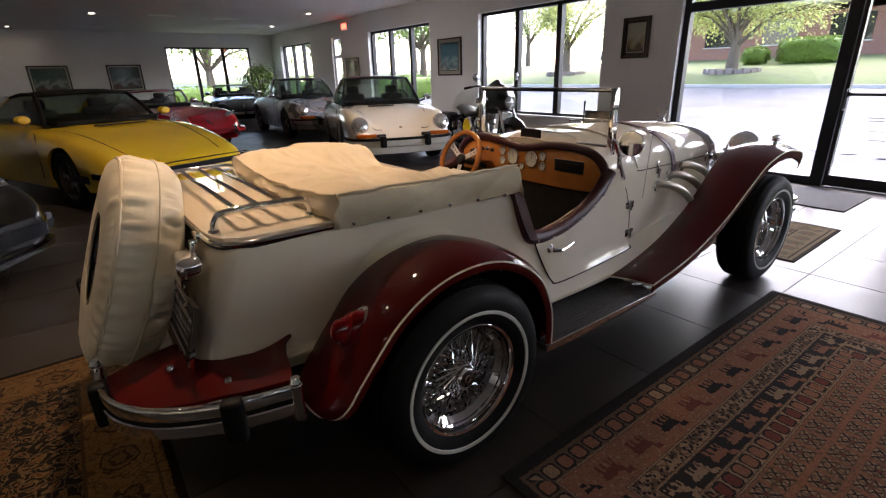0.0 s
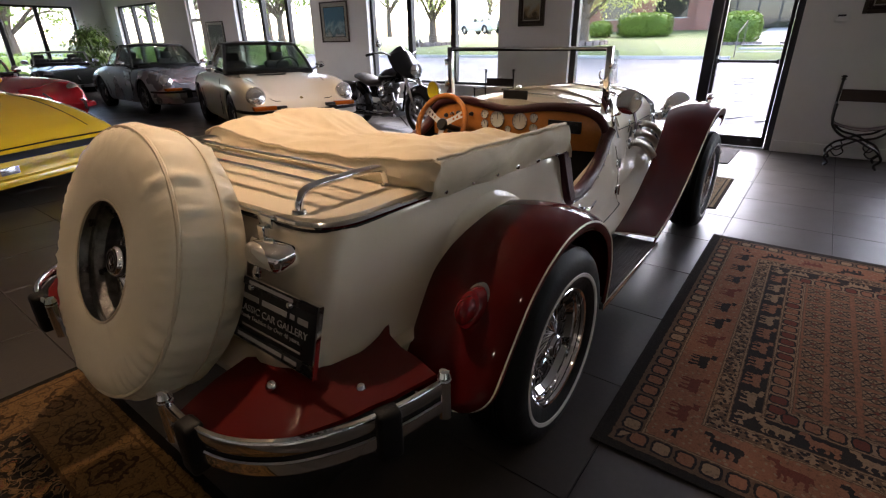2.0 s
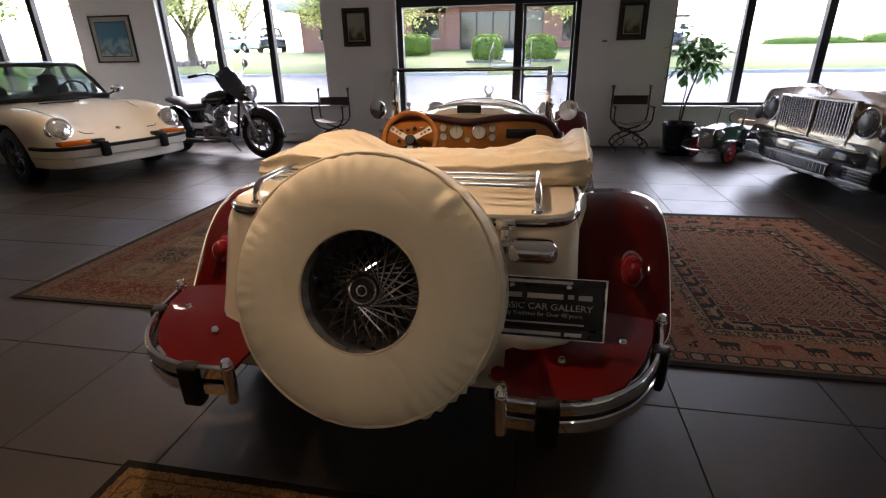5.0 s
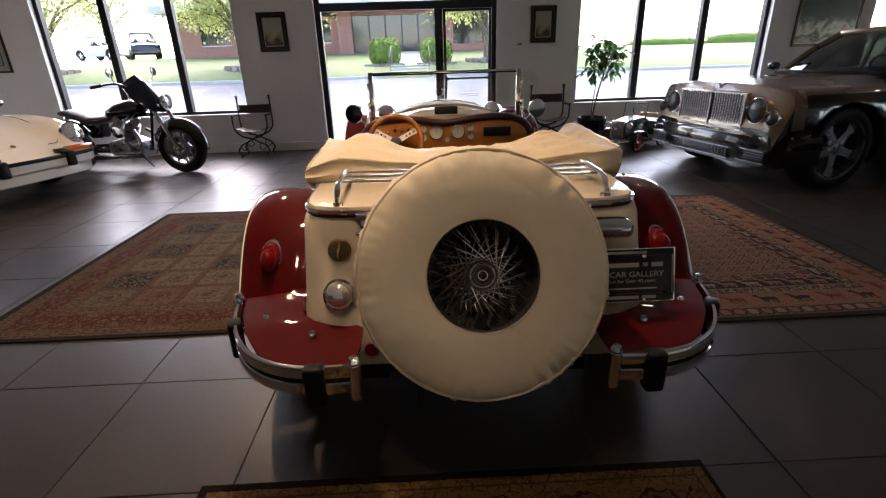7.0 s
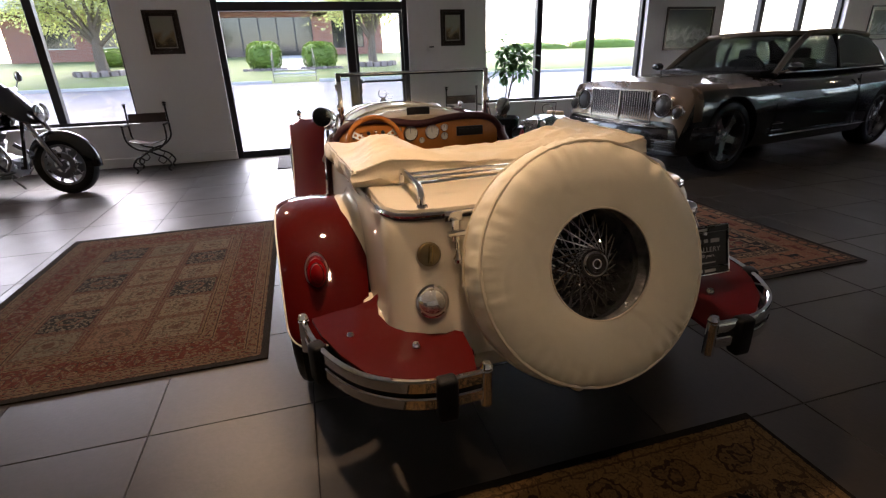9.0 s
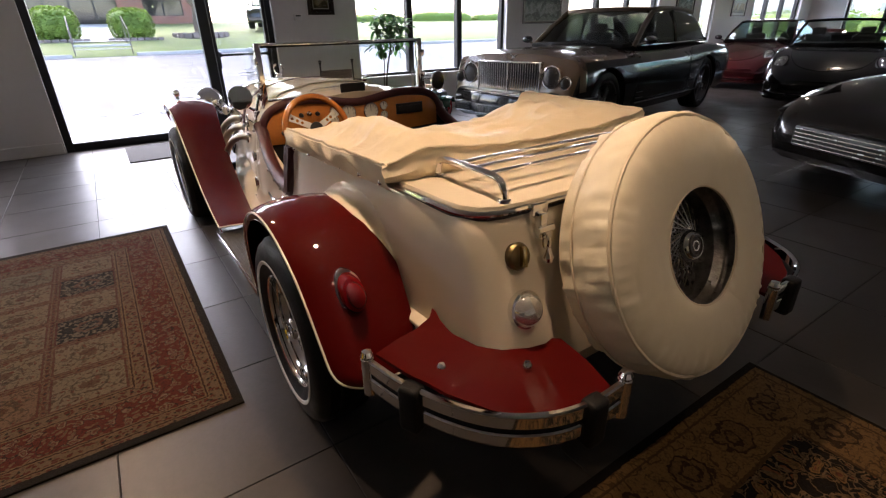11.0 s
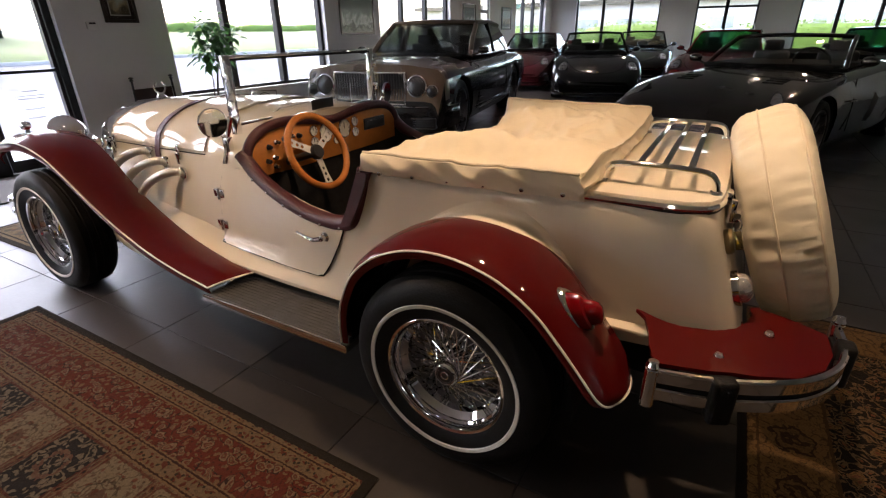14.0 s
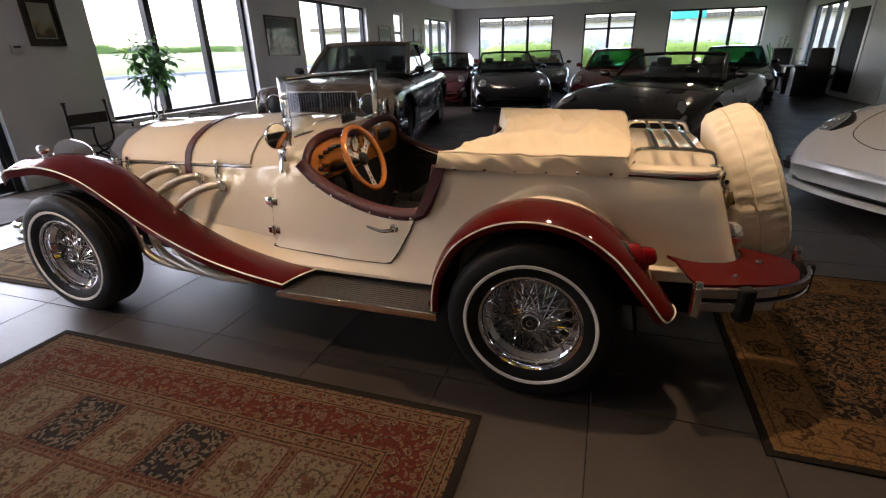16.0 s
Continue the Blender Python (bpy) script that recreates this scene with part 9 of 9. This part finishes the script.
for s in (1, -1):
    lm = part("headlamp", lathe([(0, -0.05), (0.03, -0.04), (0.045, 0), (0.046, 0.012)], Matrix.Translation((0.41, s * 0.165, 0.36)) @ Matrix.Rotation(math.pi / 2, 4, "Y"), 18), DULL_CHROME, pc)
    part("lens", lathe([(0.044, 0.008), (0, 0.016)], Matrix.Translation((0.41, s * 0.165, 0.36)) @ Matrix.Rotation(math.pi / 2, 4, "Y"), 16), CLEAR_LENS, lm)
    part("running_board", box(-0.22, s * 0.19, 0.12, 0.16, s * 0.27, 0.135), P_BLACK, pc)

# office corner and a red armchair
RED_CLOTH = material("brick red upholstery", (0.17, 0.035, 0.028), 0.8, vary=0.15, scale=9, bump=0.2, bump_scale=200)
ac = thing("armchair", "brick red upholstered armchair by the window", "chair", Matrix.Translation((6.75, -12.9, 0)) @ Matrix.Rotation(radians(120), 4, "Z"))
part("seat", box(-0.30, -0.28, 0.16, 0.32, 0.28, 0.46, bevel=0.05, seg=3), RED_CLOTH, ac)
part("backrest", box(-0.40, -0.36, 0.20, -0.26, 0.36, 1.02, bevel=0.06, seg=3), RED_CLOTH, ac)
for s in (1, -1):
    part("arm", box(-0.32, s * 0.29, 0.16, 0.30, s * 0.42, 0.66, bevel=0.05, seg=3), RED_CLOTH, ac)
    for x in (-0.32, 0.28):
        part("leg", box(x - 0.025, s * 0.33 - 0.025, 0.0, x + 0.025, s * 0.33 + 0.025, 0.18), FRAME_WOOD, ac)


def office_chair(m):
    c = thing("office_chair", "black leather office chair on castors", "chair", m, "office chairs")
    part("seat", box(-0.25, -0.26, 0.44, 0.27, 0.26, 0.56, bevel=0.05, seg=3), SEAT_DARK, c)
    part("backrest", box(-0.32, -0.25, 0.56, -0.22, 0.25, 1.20, bevel=0.05, seg=3), SEAT_DARK, c)
    part("column", tube([(0, 0, 0.08), (0, 0, 0.45)], 0.03, 10), PLASTIC_BLACK, c)
    for k in range(5):
        a = k * 2 * math.pi / 5
        leg = part("leg", tube([(0, 0, 0.12), (0.28 * math.cos(a), 0.28 * math.sin(a), 0.07)], 0.022, 8), PLASTIC_BLACK, c)
        part("castor", lathe([(0, -0.02), (0.03, -0.02), (0.03, 0.02), (0, 0.02)], Matrix.Translation((0.28 * math.cos(a), 0.28 * math.sin(a), 0.03)) @ Matrix.Rotation(math.pi / 2, 4, "X"), 12), PLASTIC_BLACK, leg)
    for s in (1, -1):
        part("arm", tube(smooth_path([(-0.22, s * 0.28, 0.75), (0.10, s * 0.30, 0.74), (0.16, s * 0.29, 0.62), (0.10, s * 0.26, 0.52)], 5), 0.02, 8), PLASTIC_BLACK, c)
    return c


oc = office_chair(Matrix.Translation((-2.55, -10.9, 0)) @ Matrix.Rotation(radians(60), 4, "Z"))
copy_thing(oc, Matrix.Translation((-3.2, -9.6, 0)) @ Matrix.Rotation(radians(-120), 4, "Z"))
dk = thing("desk", "dark wooden office desk", "desk", Matrix.Translation((-3.1, -10.4, 0)))
part("desktop", box(-0.45, -0.65, 0.72, 0.45, 0.65, 0.76, bevel=0.006), FRAME_WOOD, dk)
for s in (1, -1):
    part("pedestal", box(-0.40, s * 0.40 - 0.2, 0.0, 0.40, s * 0.40 + 0.2, 0.72, bevel=0.004), FRAME_WOOD, dk)

# ------------------------------------------------------------------ outdoors
ASPHALT = material("worn asphalt", (0.078, 0.076, 0.084), 0.75, vary=0.25, scale=0.7, bump=0.2, bump_scale=40, fine=0.2)
GRASS = material("spring grass", (0.125, 0.145, 0.045), 0.95, vary=0.35, scale=1.5, bump=0.5, bump_scale=30, fine=0.3)
CONCRETE = material("pale concrete", (0.42, 0.40, 0.36), 0.85, vary=0.12, scale=2, bump=0.2, bump_scale=60)
STONE = by_piece(material("edging stone", (0.20, 0.155, 0.135), 0.9, vary=0.25, scale=6, bump=0.5, bump_scale=40), 0.3)
HEDGE = translucent(by_island(material("hedge leaf", (0.15, 0.235, 0.035), 0.6, vary=0.3, scale=6), 0.4), 0.3)
BLOSSOM = translucent(by_island(material("yellow spring leaf", (0.52, 0.54, 0.20), 0.6, vary=0.25, scale=6), 0.3), 0.4)
WHITE_LINE = material("road paint", (0.62, 0.61, 0.58), 0.8, vary=0.15, scale=8)
GROUND = [(-400, -0.2), (-6, -0.2), (7.9, -0.16), (8.3, -0.10), (10, -0.08), (14, 0.08), (18, 0.28), (22.0, 0.50), (22.05, 0.56), (23, 0.78), (24, 0.96), (26, 1.12), (29, 1.36), (34, 1.70), (60, 2.1), (500, 2.6)]


def ground_z(x):
    for (x0, z0), (x1, z1) in zip(GROUND, GROUND[1:]):
        if x0 <= x <= x1:
            return z0 + (z1 - z0) * (x - x0) / (x1 - x0)
    return GROUND[-1][1]


ys = [-400, -80, -40, -25, -14, 0, 10, 21, 30, 45, 80, 400]
tagged(obj("ground", loft([[(x, y, z) for y in ys] for x, z in GROUND], closed=False), GRASS), "sloping spring grass round the building", "ground", kind="structure")
tagged(obj("road", loft([[(x, y, ground_z(x) + 0.03) for y in ys] for x in (8.02, 8.3, 10, 14, 18, 22.0)], closed=False), ASPHALT), "pale worn asphalt car park", "road", kind="structure")
tagged(obj("pavement", box(8.02, 1.4, -0.14, 9.4, 6.2, -0.03, bevel=0.01), CONCRETE), "concrete apron before the entrance", "pavement", kind="structure")
tagged(obj("kerb", loft([[(22.0, y, 0.45), (22.0, y, 0.64), (22.15, y, 0.645), (22.15, y, 0.5)] for y in (-60, 3.2)], closed=True), CONCRETE), "concrete kerb", "kerb", kind="structure")
tagged(obj("kerb", loft([[(22.0, y, 0.45), (22.0, y, 0.64), (22.15, y, 0.645), (22.15, y, 0.5)] for y in (5.1, 60)], closed=True), CONCRETE), "concrete kerb", "kerb", kind="structure")
for k in range(6):
    s = box(0, -0.05, 0, 1.7, 0.05, 0.006)
    s.transform(Matrix.Translation((10.4 + 0.12 * k, 2.9 + 0.45 * k, ground_z(10.8) + 0.04)) @ Matrix.Rotation(radians(-30), 4, "Z"))
    tagged(obj("parking_line", s, WHITE_LINE), "faded white painted parking line", "road marking", "painted lines", "structure")
st = thing("garden_steps", "pale concrete steps with thin handrails", "steps", Matrix.Translation((22.0, 4.15, 0.5)))
for k in range(4):
    part("step", box(0.0 + 0.45 * k, -0.9, -0.1, 2.2, 0.9, 0.02 + 0.13 * k, bevel=0.01), CONCRETE, st)
for s in (1, -1):
    part("handrail", tube([(0.2, s * 0.85, 0.0), (0.2, s * 0.85, 0.9), (1.9, s * 0.85, 1.35), (1.9, s * 0.85, 0.4)], 0.018, 6), STONE, st, "thin pale handrail")
tagged(obj("garden_path", loft([[(x, y, ground_z(x) + 0.03) for y in (3.2, 5.1)] for x in (24.1, 26, 29, 33.9)], closed=False), CONCRETE), "concrete path to the entrance opposite", "path", kind="structure")


def bush(name, label, x, y, sx, sy, sz, seed, mat, square=0.5, n=1500, lz=None):
    """A clipped bush: a dark leafy core under a coat of small leaves."""
    b = thing(name, label, "bush", Matrix.Translation((x, y, ground_z(x) if lz is None else lz)))
    rnd = random.Random(seed)
    core, bm = bmesh.new(), bmesh.new()
    bmesh.ops.create_icosphere(core, subdivisions=3, radius=1)

    def place(v):
        e = 2.0 + square * 4
        k = (abs(v.x) ** e + abs(v.y) ** e + abs(v.z) ** e) ** (-1 / e)
        return Vector((v.x * k * sx / 2, v.y * k * sy / 2, v.z * k * sz / 2 + sz / 2))
    for v in core.verts:
        v.co = place(v.co) * 0.96 + Vector((0, 0, 0.02)) + Vector((0.03 * noise.noise(v.co * 4), 0.03 * noise.noise(v.co * 4 + Vector((5, 0, 0))), 0))
    for _ in range(n):
        v = Vector((rnd.gauss(0, 1), rnd.gauss(0, 1), rnd.gauss(0, 1))).normalized()
        p = place(v) * rnd.uniform(0.97, 1.03)
        leaf_at(bm, p, v + Vector((rnd.uniform(-1, 1), rnd.uniform(-1, 1), rnd.uniform(-0.5, 1))) * 0.8, rnd.uniform(0.07, 0.13), 0.2, 0.4)
    part("core", core, mat, b)
    part("foliage", bm, mat, b, "small clipped leaves")


bush("clipped_bush", "rounded clipped bright green bush beside the steps", 25.3, 5.40, 1.35, 1.40, 1.10, 1, HEDGE, 0.35)
bush("clipped_bush", "rounded clipped bright green bush beside the steps", 25.3, 2.92, 1.35, 1.45, 1.05, 2, HEDGE, 0.35)
bush("clipped_hedge", "square clipped bright green hedge", 29.3, 10.35, 1.3, 2.5, 1.05, 3, HEDGE, 0.9, 2200)
bush("clipped_bush", "small rounded green bush", 29.2, 12.65, 1.1, 1.1, 0.75, 4, HEDGE, 0.3, 700)
for k, (x, y, sy, sz) in enumerate(((34, -12.5, 5.0, 0.9), (34, -18.0, 5.5, 1.1), (34, -24.0, 6.0, 1.0), (35, -32.0, 9.0, 1.1))):
    bush("clipped_hedge", "long low clipped green hedge", x, y, 1.4, sy, sz, 20 + k, HEDGE, 0.7, 1800, 1.15)
for k, (x, y, sx, sz) in enumerate(((5.5, -19.5, 5.6, 1.6), (-1.0, -20.0, 6.4, 1.5), (11, -21, 5, 1.6), (5.5, 26.0, 6.0, 1.0), (12.5, 27.0, 6.0, 1.3), (15.0, 23.0, 4.0, 1.1))):
    bush("clipped_hedge", "long low clipped green hedge", x, y, sx, 1.6, sz, 30 + k, HEDGE, 0.6, 1500, 0.0 if x < 8 else None)


def tree(label, x, y, h, r, seed, mat, trunk_r=0.22, n=3200, lean=0.0, size=1.0):
    """A trunk that forks into limbs, under a loose crown of small leaves."""
    t = thing("tree", label, "tree", Matrix.Translation((x, y, ground_z(x) - 0.05)))
    rnd = random.Random(seed)
    fork = h * 0.28
    trunk = tube(smooth_path([(0, 0, 0), (0.02, 0.03, fork * 0.5), (lean * 0.5, 0, fork), (lean, 0.05, fork * 1.6)], 5), lambda q: trunk_r * (1.25 - 0.6 * q), 10)
    tips = []
    for k in range(11):
        a = 2 * math.pi * k / 11 + rnd.uniform(-0.3, 0.3)
        e = rnd.uniform(0.35, 1.2)
        start = Vector((lean * 0.6, 0, fork * rnd.uniform(0.85, 1.4)))
        end = start + Vector((math.cos(a) * math.cos(e), math.sin(a) * math.cos(e), math.sin(e))) * r * rnd.uniform(0.75, 1.1)
        mid = (start + end) / 2 + Vector((0, 0, 0.12 * r))
        join(trunk, tube(smooth_path([start, mid, end], 5), lambda q: trunk_r * (0.42 - 0.34 * q), 6))
        tips.append((mid, end))
        for _ in range(3):
            e2 = mid + (end - mid) * rnd.random() + Vector((rnd.gauss(0, 1), rnd.gauss(0, 1), rnd.gauss(0.3, 0.6))) * r * 0.25
            join(trunk, tube([mid + (end - mid) * rnd.random() * 0.6, e2], lambda q: trunk_r * (0.14 - 0.10 * q), 5))
            tips.append((mid, e2))
    part("trunk", trunk, BARK, t, "forked grey-brown trunk")
    bm = bmesh.new()
    for _ in range(n):
        a, b = tips[rnd.randrange(len(tips))]
        o = Vector((rnd.gauss(0, 1), rnd.gauss(0, 1), rnd.gauss(0, 0.7)))
        p = a + (b - a) * rnd.uniform(0.25, 1.15) + o * r * 0.16
        leaf_at(bm, p, o + Vector((0, 0, 0.2)), rnd.uniform(0.06, 0.13) * size, 0.3, 0.45)
    part("crown", bm, mat, t, "loose crown of small young leaves")


tree("spreading tree with yellow spring leaves and stone ring", 25.2, 11.95, 4.6, 3.3, 11, BLOSSOM, 0.22, 19000)
tree("spreading tree with yellow spring leaves", 25.6, 0.35, 4.4, 3.0, 12, BLOSSOM, 0.19, 16000)
tree("spreading tree with yellow spring leaves", 25.6, 21.5, 5.0, 3.4, 13, BLOSSOM, 0.22, 15000)
for k, (x, y, h, r) in enumerate(((24, 34, 7, 4), (16, 33, 7, 4.2), (9, 36, 7, 4), (3, 34, 6.5, 3.8), (-3, 36, 7, 4), (30, 44, 9, 5), (22, 46, 9, 5), (48, 24, 8, 4.5), (52, 34, 9, 5), (44, 42, 9, 5))):
    tree("young green tree behind the building", x, y, h, r, 40 + k, HEDGE, 0.25, 4200, size=1.7)
for k, (cx, cy) in enumerate(((25.2, 11.95), (25.6, 0.35), (25.6, 21.5))):
    ring = thing("stone_ring", "low ring of brown edging stones round a tree", "stone edging", Matrix.Translation((cx, cy, ground_z(cx) - 0.12)))
    for q in range(20):
        a = q * 2 * math.pi / 20
        b = box(-0.13, -0.14, 0, 0.13, 0.14, 0.26, bevel=0.03)
        b.transform(Matrix.Translation((1.0 * math.cos(a), 1.0 * math.sin(a), 0.03 * math.sin(q * 3))) @ Matrix.Rotation(a, 4, "Z"))
        part("stone", b, STONE, ring)
for cy in (5.4, 2.92):
    ring = thing("stone_ring", "low edging of brown stones under a clipped bush", "stone edging", Matrix.Translation((24.5, cy, ground_z(24.5) - 0.10)))
    for q in range(8):
        b = box(-0.12, -0.11, 0, 0.12, 0.11, 0.20, bevel=0.03)
        b.transform(Matrix.Translation((0.06 * math.sin(q), -0.85 + q * 0.24, 0)))
        part("stone", b, STONE, ring)

# brick building opposite
BRICK = bpy.data.materials.new("red brick")
BRICK.use_nodes = True
bn, bl_ = BRICK.node_tree.nodes, BRICK.node_tree.links
bt, tc, mp = bn.new("ShaderNodeTexBrick"), bn.new("ShaderNodeTexCoord"), bn.new("ShaderNodeMapping")
mp.inputs["Rotation"].default_value = (radians(90), 0, radians(90))
bt.inputs["Scale"].default_value = 1.0
bt.inputs["Brick Width"].default_value, bt.inputs["Row Height"].default_value, bt.inputs["Mortar Size"].default_value = 0.23, 0.076, 0.008
bt.inputs["Color1"].default_value, bt.inputs["Color2"].default_value, bt.inputs["Mortar"].default_value = (0.30, 0.105, 0.065, 1), (0.22, 0.072, 0.048, 1), (0.32, 0.27, 0.23, 1)
sx_, cx_ = bn.new("ShaderNodeSeparateXYZ"), bn.new("ShaderNodeCombineXYZ")
bl_.new(tc.outputs["Object"], sx_.inputs[0]), bl_.new(sx_.outputs[1], cx_.inputs[0]), bl_.new(sx_.outputs[2], cx_.inputs[1])
bl_.new(cx_.outputs[0], bt.inputs["Vector"]), bl_.new(bt.outputs[0], bn["Principled BSDF"].inputs["Base Color"])
bn["Principled BSDF"].inputs["Roughness"].default_value = 0.85
FASCIA = material("pale roof fascia", (0.50, 0.48, 0.44), 0.7, vary=0.1, scale=2)
DARK_GLASS = material("dark glazing", (0.015, 0.017, 0.018), 0.08, vary=0.2, scale=1.0)
bd = thing("brick_building", "low red brick office building with dark glazed entrance", "building", Matrix.Translation((34, 0, 1.6)))
part("wall", boxes((0, 8.0, 0, 0.3, 19.0, 2.6), (0, 1.55, 0, 0.3, 2.75, 2.6), (0, -1.6, 0, 0.3, -0.4, 2.6), (0, -1.6, 2.3, 0.3, 19.0, 2.7), (0.3, -1.6, 0, 8.0, -1.3, 2.7), (0.3, 18.7, 0, 8.0, 19.0, 2.7), (7.7, -1.3, 0, 8.0, 18.7, 2.7), (0, -0.4, 0, 0.3, 1.55, 0.5)), BRICK, bd, "red brick wall")
part("roof", box(-1.2, -2.4, 2.62, 9, 20.0, 3.1, bevel=0.03), FASCIA, bd, "flat overhanging roof with pale fascia")
part("brick_pier", box(-0.25, 8.0, 0, 0.0, 8.9, 2.62), BRICK, bd)
for a0, a1 in ((2.75, 8.0), (-0.4, 1.55)):
    w = part("glazed_front", box(0.12, a0, 0.0 if a0 > 0 else 0.5, 0.16, a1, 2.3), DARK_GLASS, bd, "dark glazing")
    n_ = max(2, int((a1 - a0) / 1.0))
    for k in range(n_ + 1):
        y = a0 + (a1 - a0) * k / n_
        part("mullion", box(0.06, y - 0.04, 0.0 if a0 > 0 else 0.5, 0.12, y + 0.04, 2.3), BLACK_FRAME, w)
for k in range(3):
    y = 9.4 + 3.2 * k
    w = part("window", box(-0.02, y, 0.8, 0.02, y + 1.8, 2.1), DARK_GLASS, bd)
    part("sill", box(-0.06, y - 0.05, 0.74, 0.0, y + 1.85, 0.8), FASCIA, w)
PALE_GLASS = material("pale reflecting glazing", (0.30, 0.33, 0.34), 0.15, vary=0.2, scale=1.0)
bd2 = thing("white_building", "long pale commercial building in the distance", "building", Matrix.Translation((2, -60, 0)))
part("wall", box(-30, -8, 0, 40, 0, 4.2), FASCIA, bd2)
for k in range(14):
    part("window", box(-28 + k * 4.8, 0, 1.0, -25.4 + k * 4.8, 0.06, 2.6), PALE_GLASS, bd2)
part("roof", box(-31, -9, 4.2, 41, 0.8, 4.7), P_NAVY, bd2, "dark flat roof edge")
TEAL = material("teal sign panel", (0.02, 0.32, 0.30), 0.5, vary=0.05)
sg = thing("pylon_sign", "teal panel sign on a pole by the road", "sign", Matrix.Translation((-3.2, -38, 0)))
part("pole", box(-0.12, -0.1, -0.2, 0.12, 0.1, 4.6), FASCIA, sg)
part("panel", box(-1.2, -0.12, 3.2, 1.2, 0.12, 5.0, bevel=0.03), TEAL, sg)

# parked cars outside
TS = [(-2.3, 0.75, 0.74, 0.78, 0.40), (-2.2, 0.98, 0.95, 0.88, 0.32), (-1.5, 1.08, 1.03, 0.93, 0.26), (0, 1.06, 1.02, 0.93, 0.25), (1.0, 1.06, 1.0, 0.93, 0.25), (1.8, 0.96, 0.93, 0.92, 0.26), (2.2, 0.88, 0.85, 0.86, 0.30), (2.32, 0.6, 0.6, 0.78, 0.36)]
for at, hd, paint, label in (((28.6, -3.7), (-0.9, 0.4), P_GREY, "dark grey sport utility car parked outside"), ((36.5, 22.6), (-0.85, -0.5), P_NAVY, "dark blue estate car parked outside"), ((41.0, 28.0), (-0.3, -1.0), P_PURE, "white van parked outside")):
    c = make_car(label, at, hd, TS, paint, (1.42, -1.38), (0.36, 0.23, 0.22, 0.03, ALLOY, 5), (0.95, 1.04, 0.25, 1.66, -1.6, -2.15, 1.05, 0.80, 0.66), "sedan", name="parked_car")
    c.location.z = ground_z(at[0]) + 0.02
    round_lamps(c, 2.2, 0.66, 0.82, 0.10, 5)
# ------------------------------------------------------------------ tiled floor, last: the tiles near the roadster are pieces of their own
floor = tagged(obj("floor", box(WEST - T, SOUTH - T, -0.16, EAST + T, NORTH + T, -0.005), GROUT, smooth=False), "large dark slate floor tiles with thin grey joints", "floor", kind="structure")
PITCH, JOINT = 0.61, 0.005


def tile_mesh(w, h):
    me = bpy.data.meshes.new("tile")
    bm = box(0, 0, -0.012, w, h, 0.0, bevel=0.0007, seg=1)
    bm.to_mesh(me)
    bm.free()
    me.materials.append(TILE)
    return me


whole = tile_mesh(PITCH - JOINT, PITCH - JOINT)
far = bmesh.new()
for i in range(math.floor(WEST / PITCH), math.ceil(EAST / PITCH)):
    for j in range(math.floor(SOUTH / PITCH), math.ceil(NORTH / PITCH)):
        x0, y0 = i * PITCH + JOINT / 2, j * PITCH + JOINT / 2
        x1, y1 = min(x0 + PITCH - JOINT, EAST), min(y0 + PITCH - JOINT, NORTH)
        x0, y0 = max(x0, WEST), max(y0, SOUTH)
        if x1 - x0 < 0.02 or y1 - y0 < 0.02:
            continue
        full = abs(x1 - x0 - PITCH + JOINT) < 1e-4 and abs(y1 - y0 - PITCH + JOINT) < 1e-4
        if full and -0.7 < x0 < 7.2 and -1.9 < y0 < 8.6 and not (-0.7 < x0 < -0.1):
            ob = new("tile", whole)
            ob.parent = floor
            ob.location = (x0, y0, 0)
        else:
            vs = [far.verts.new(c) for c in ((x0, y0, 0), (x1, y0, 0), (x1, y1, 0), (x0, y1, 0))]
            far.faces.new(vs)
tagged(obj("tile_field", far, TILE_FAR, floor, smooth=False), "dark slate floor tiles", kind="stuff")
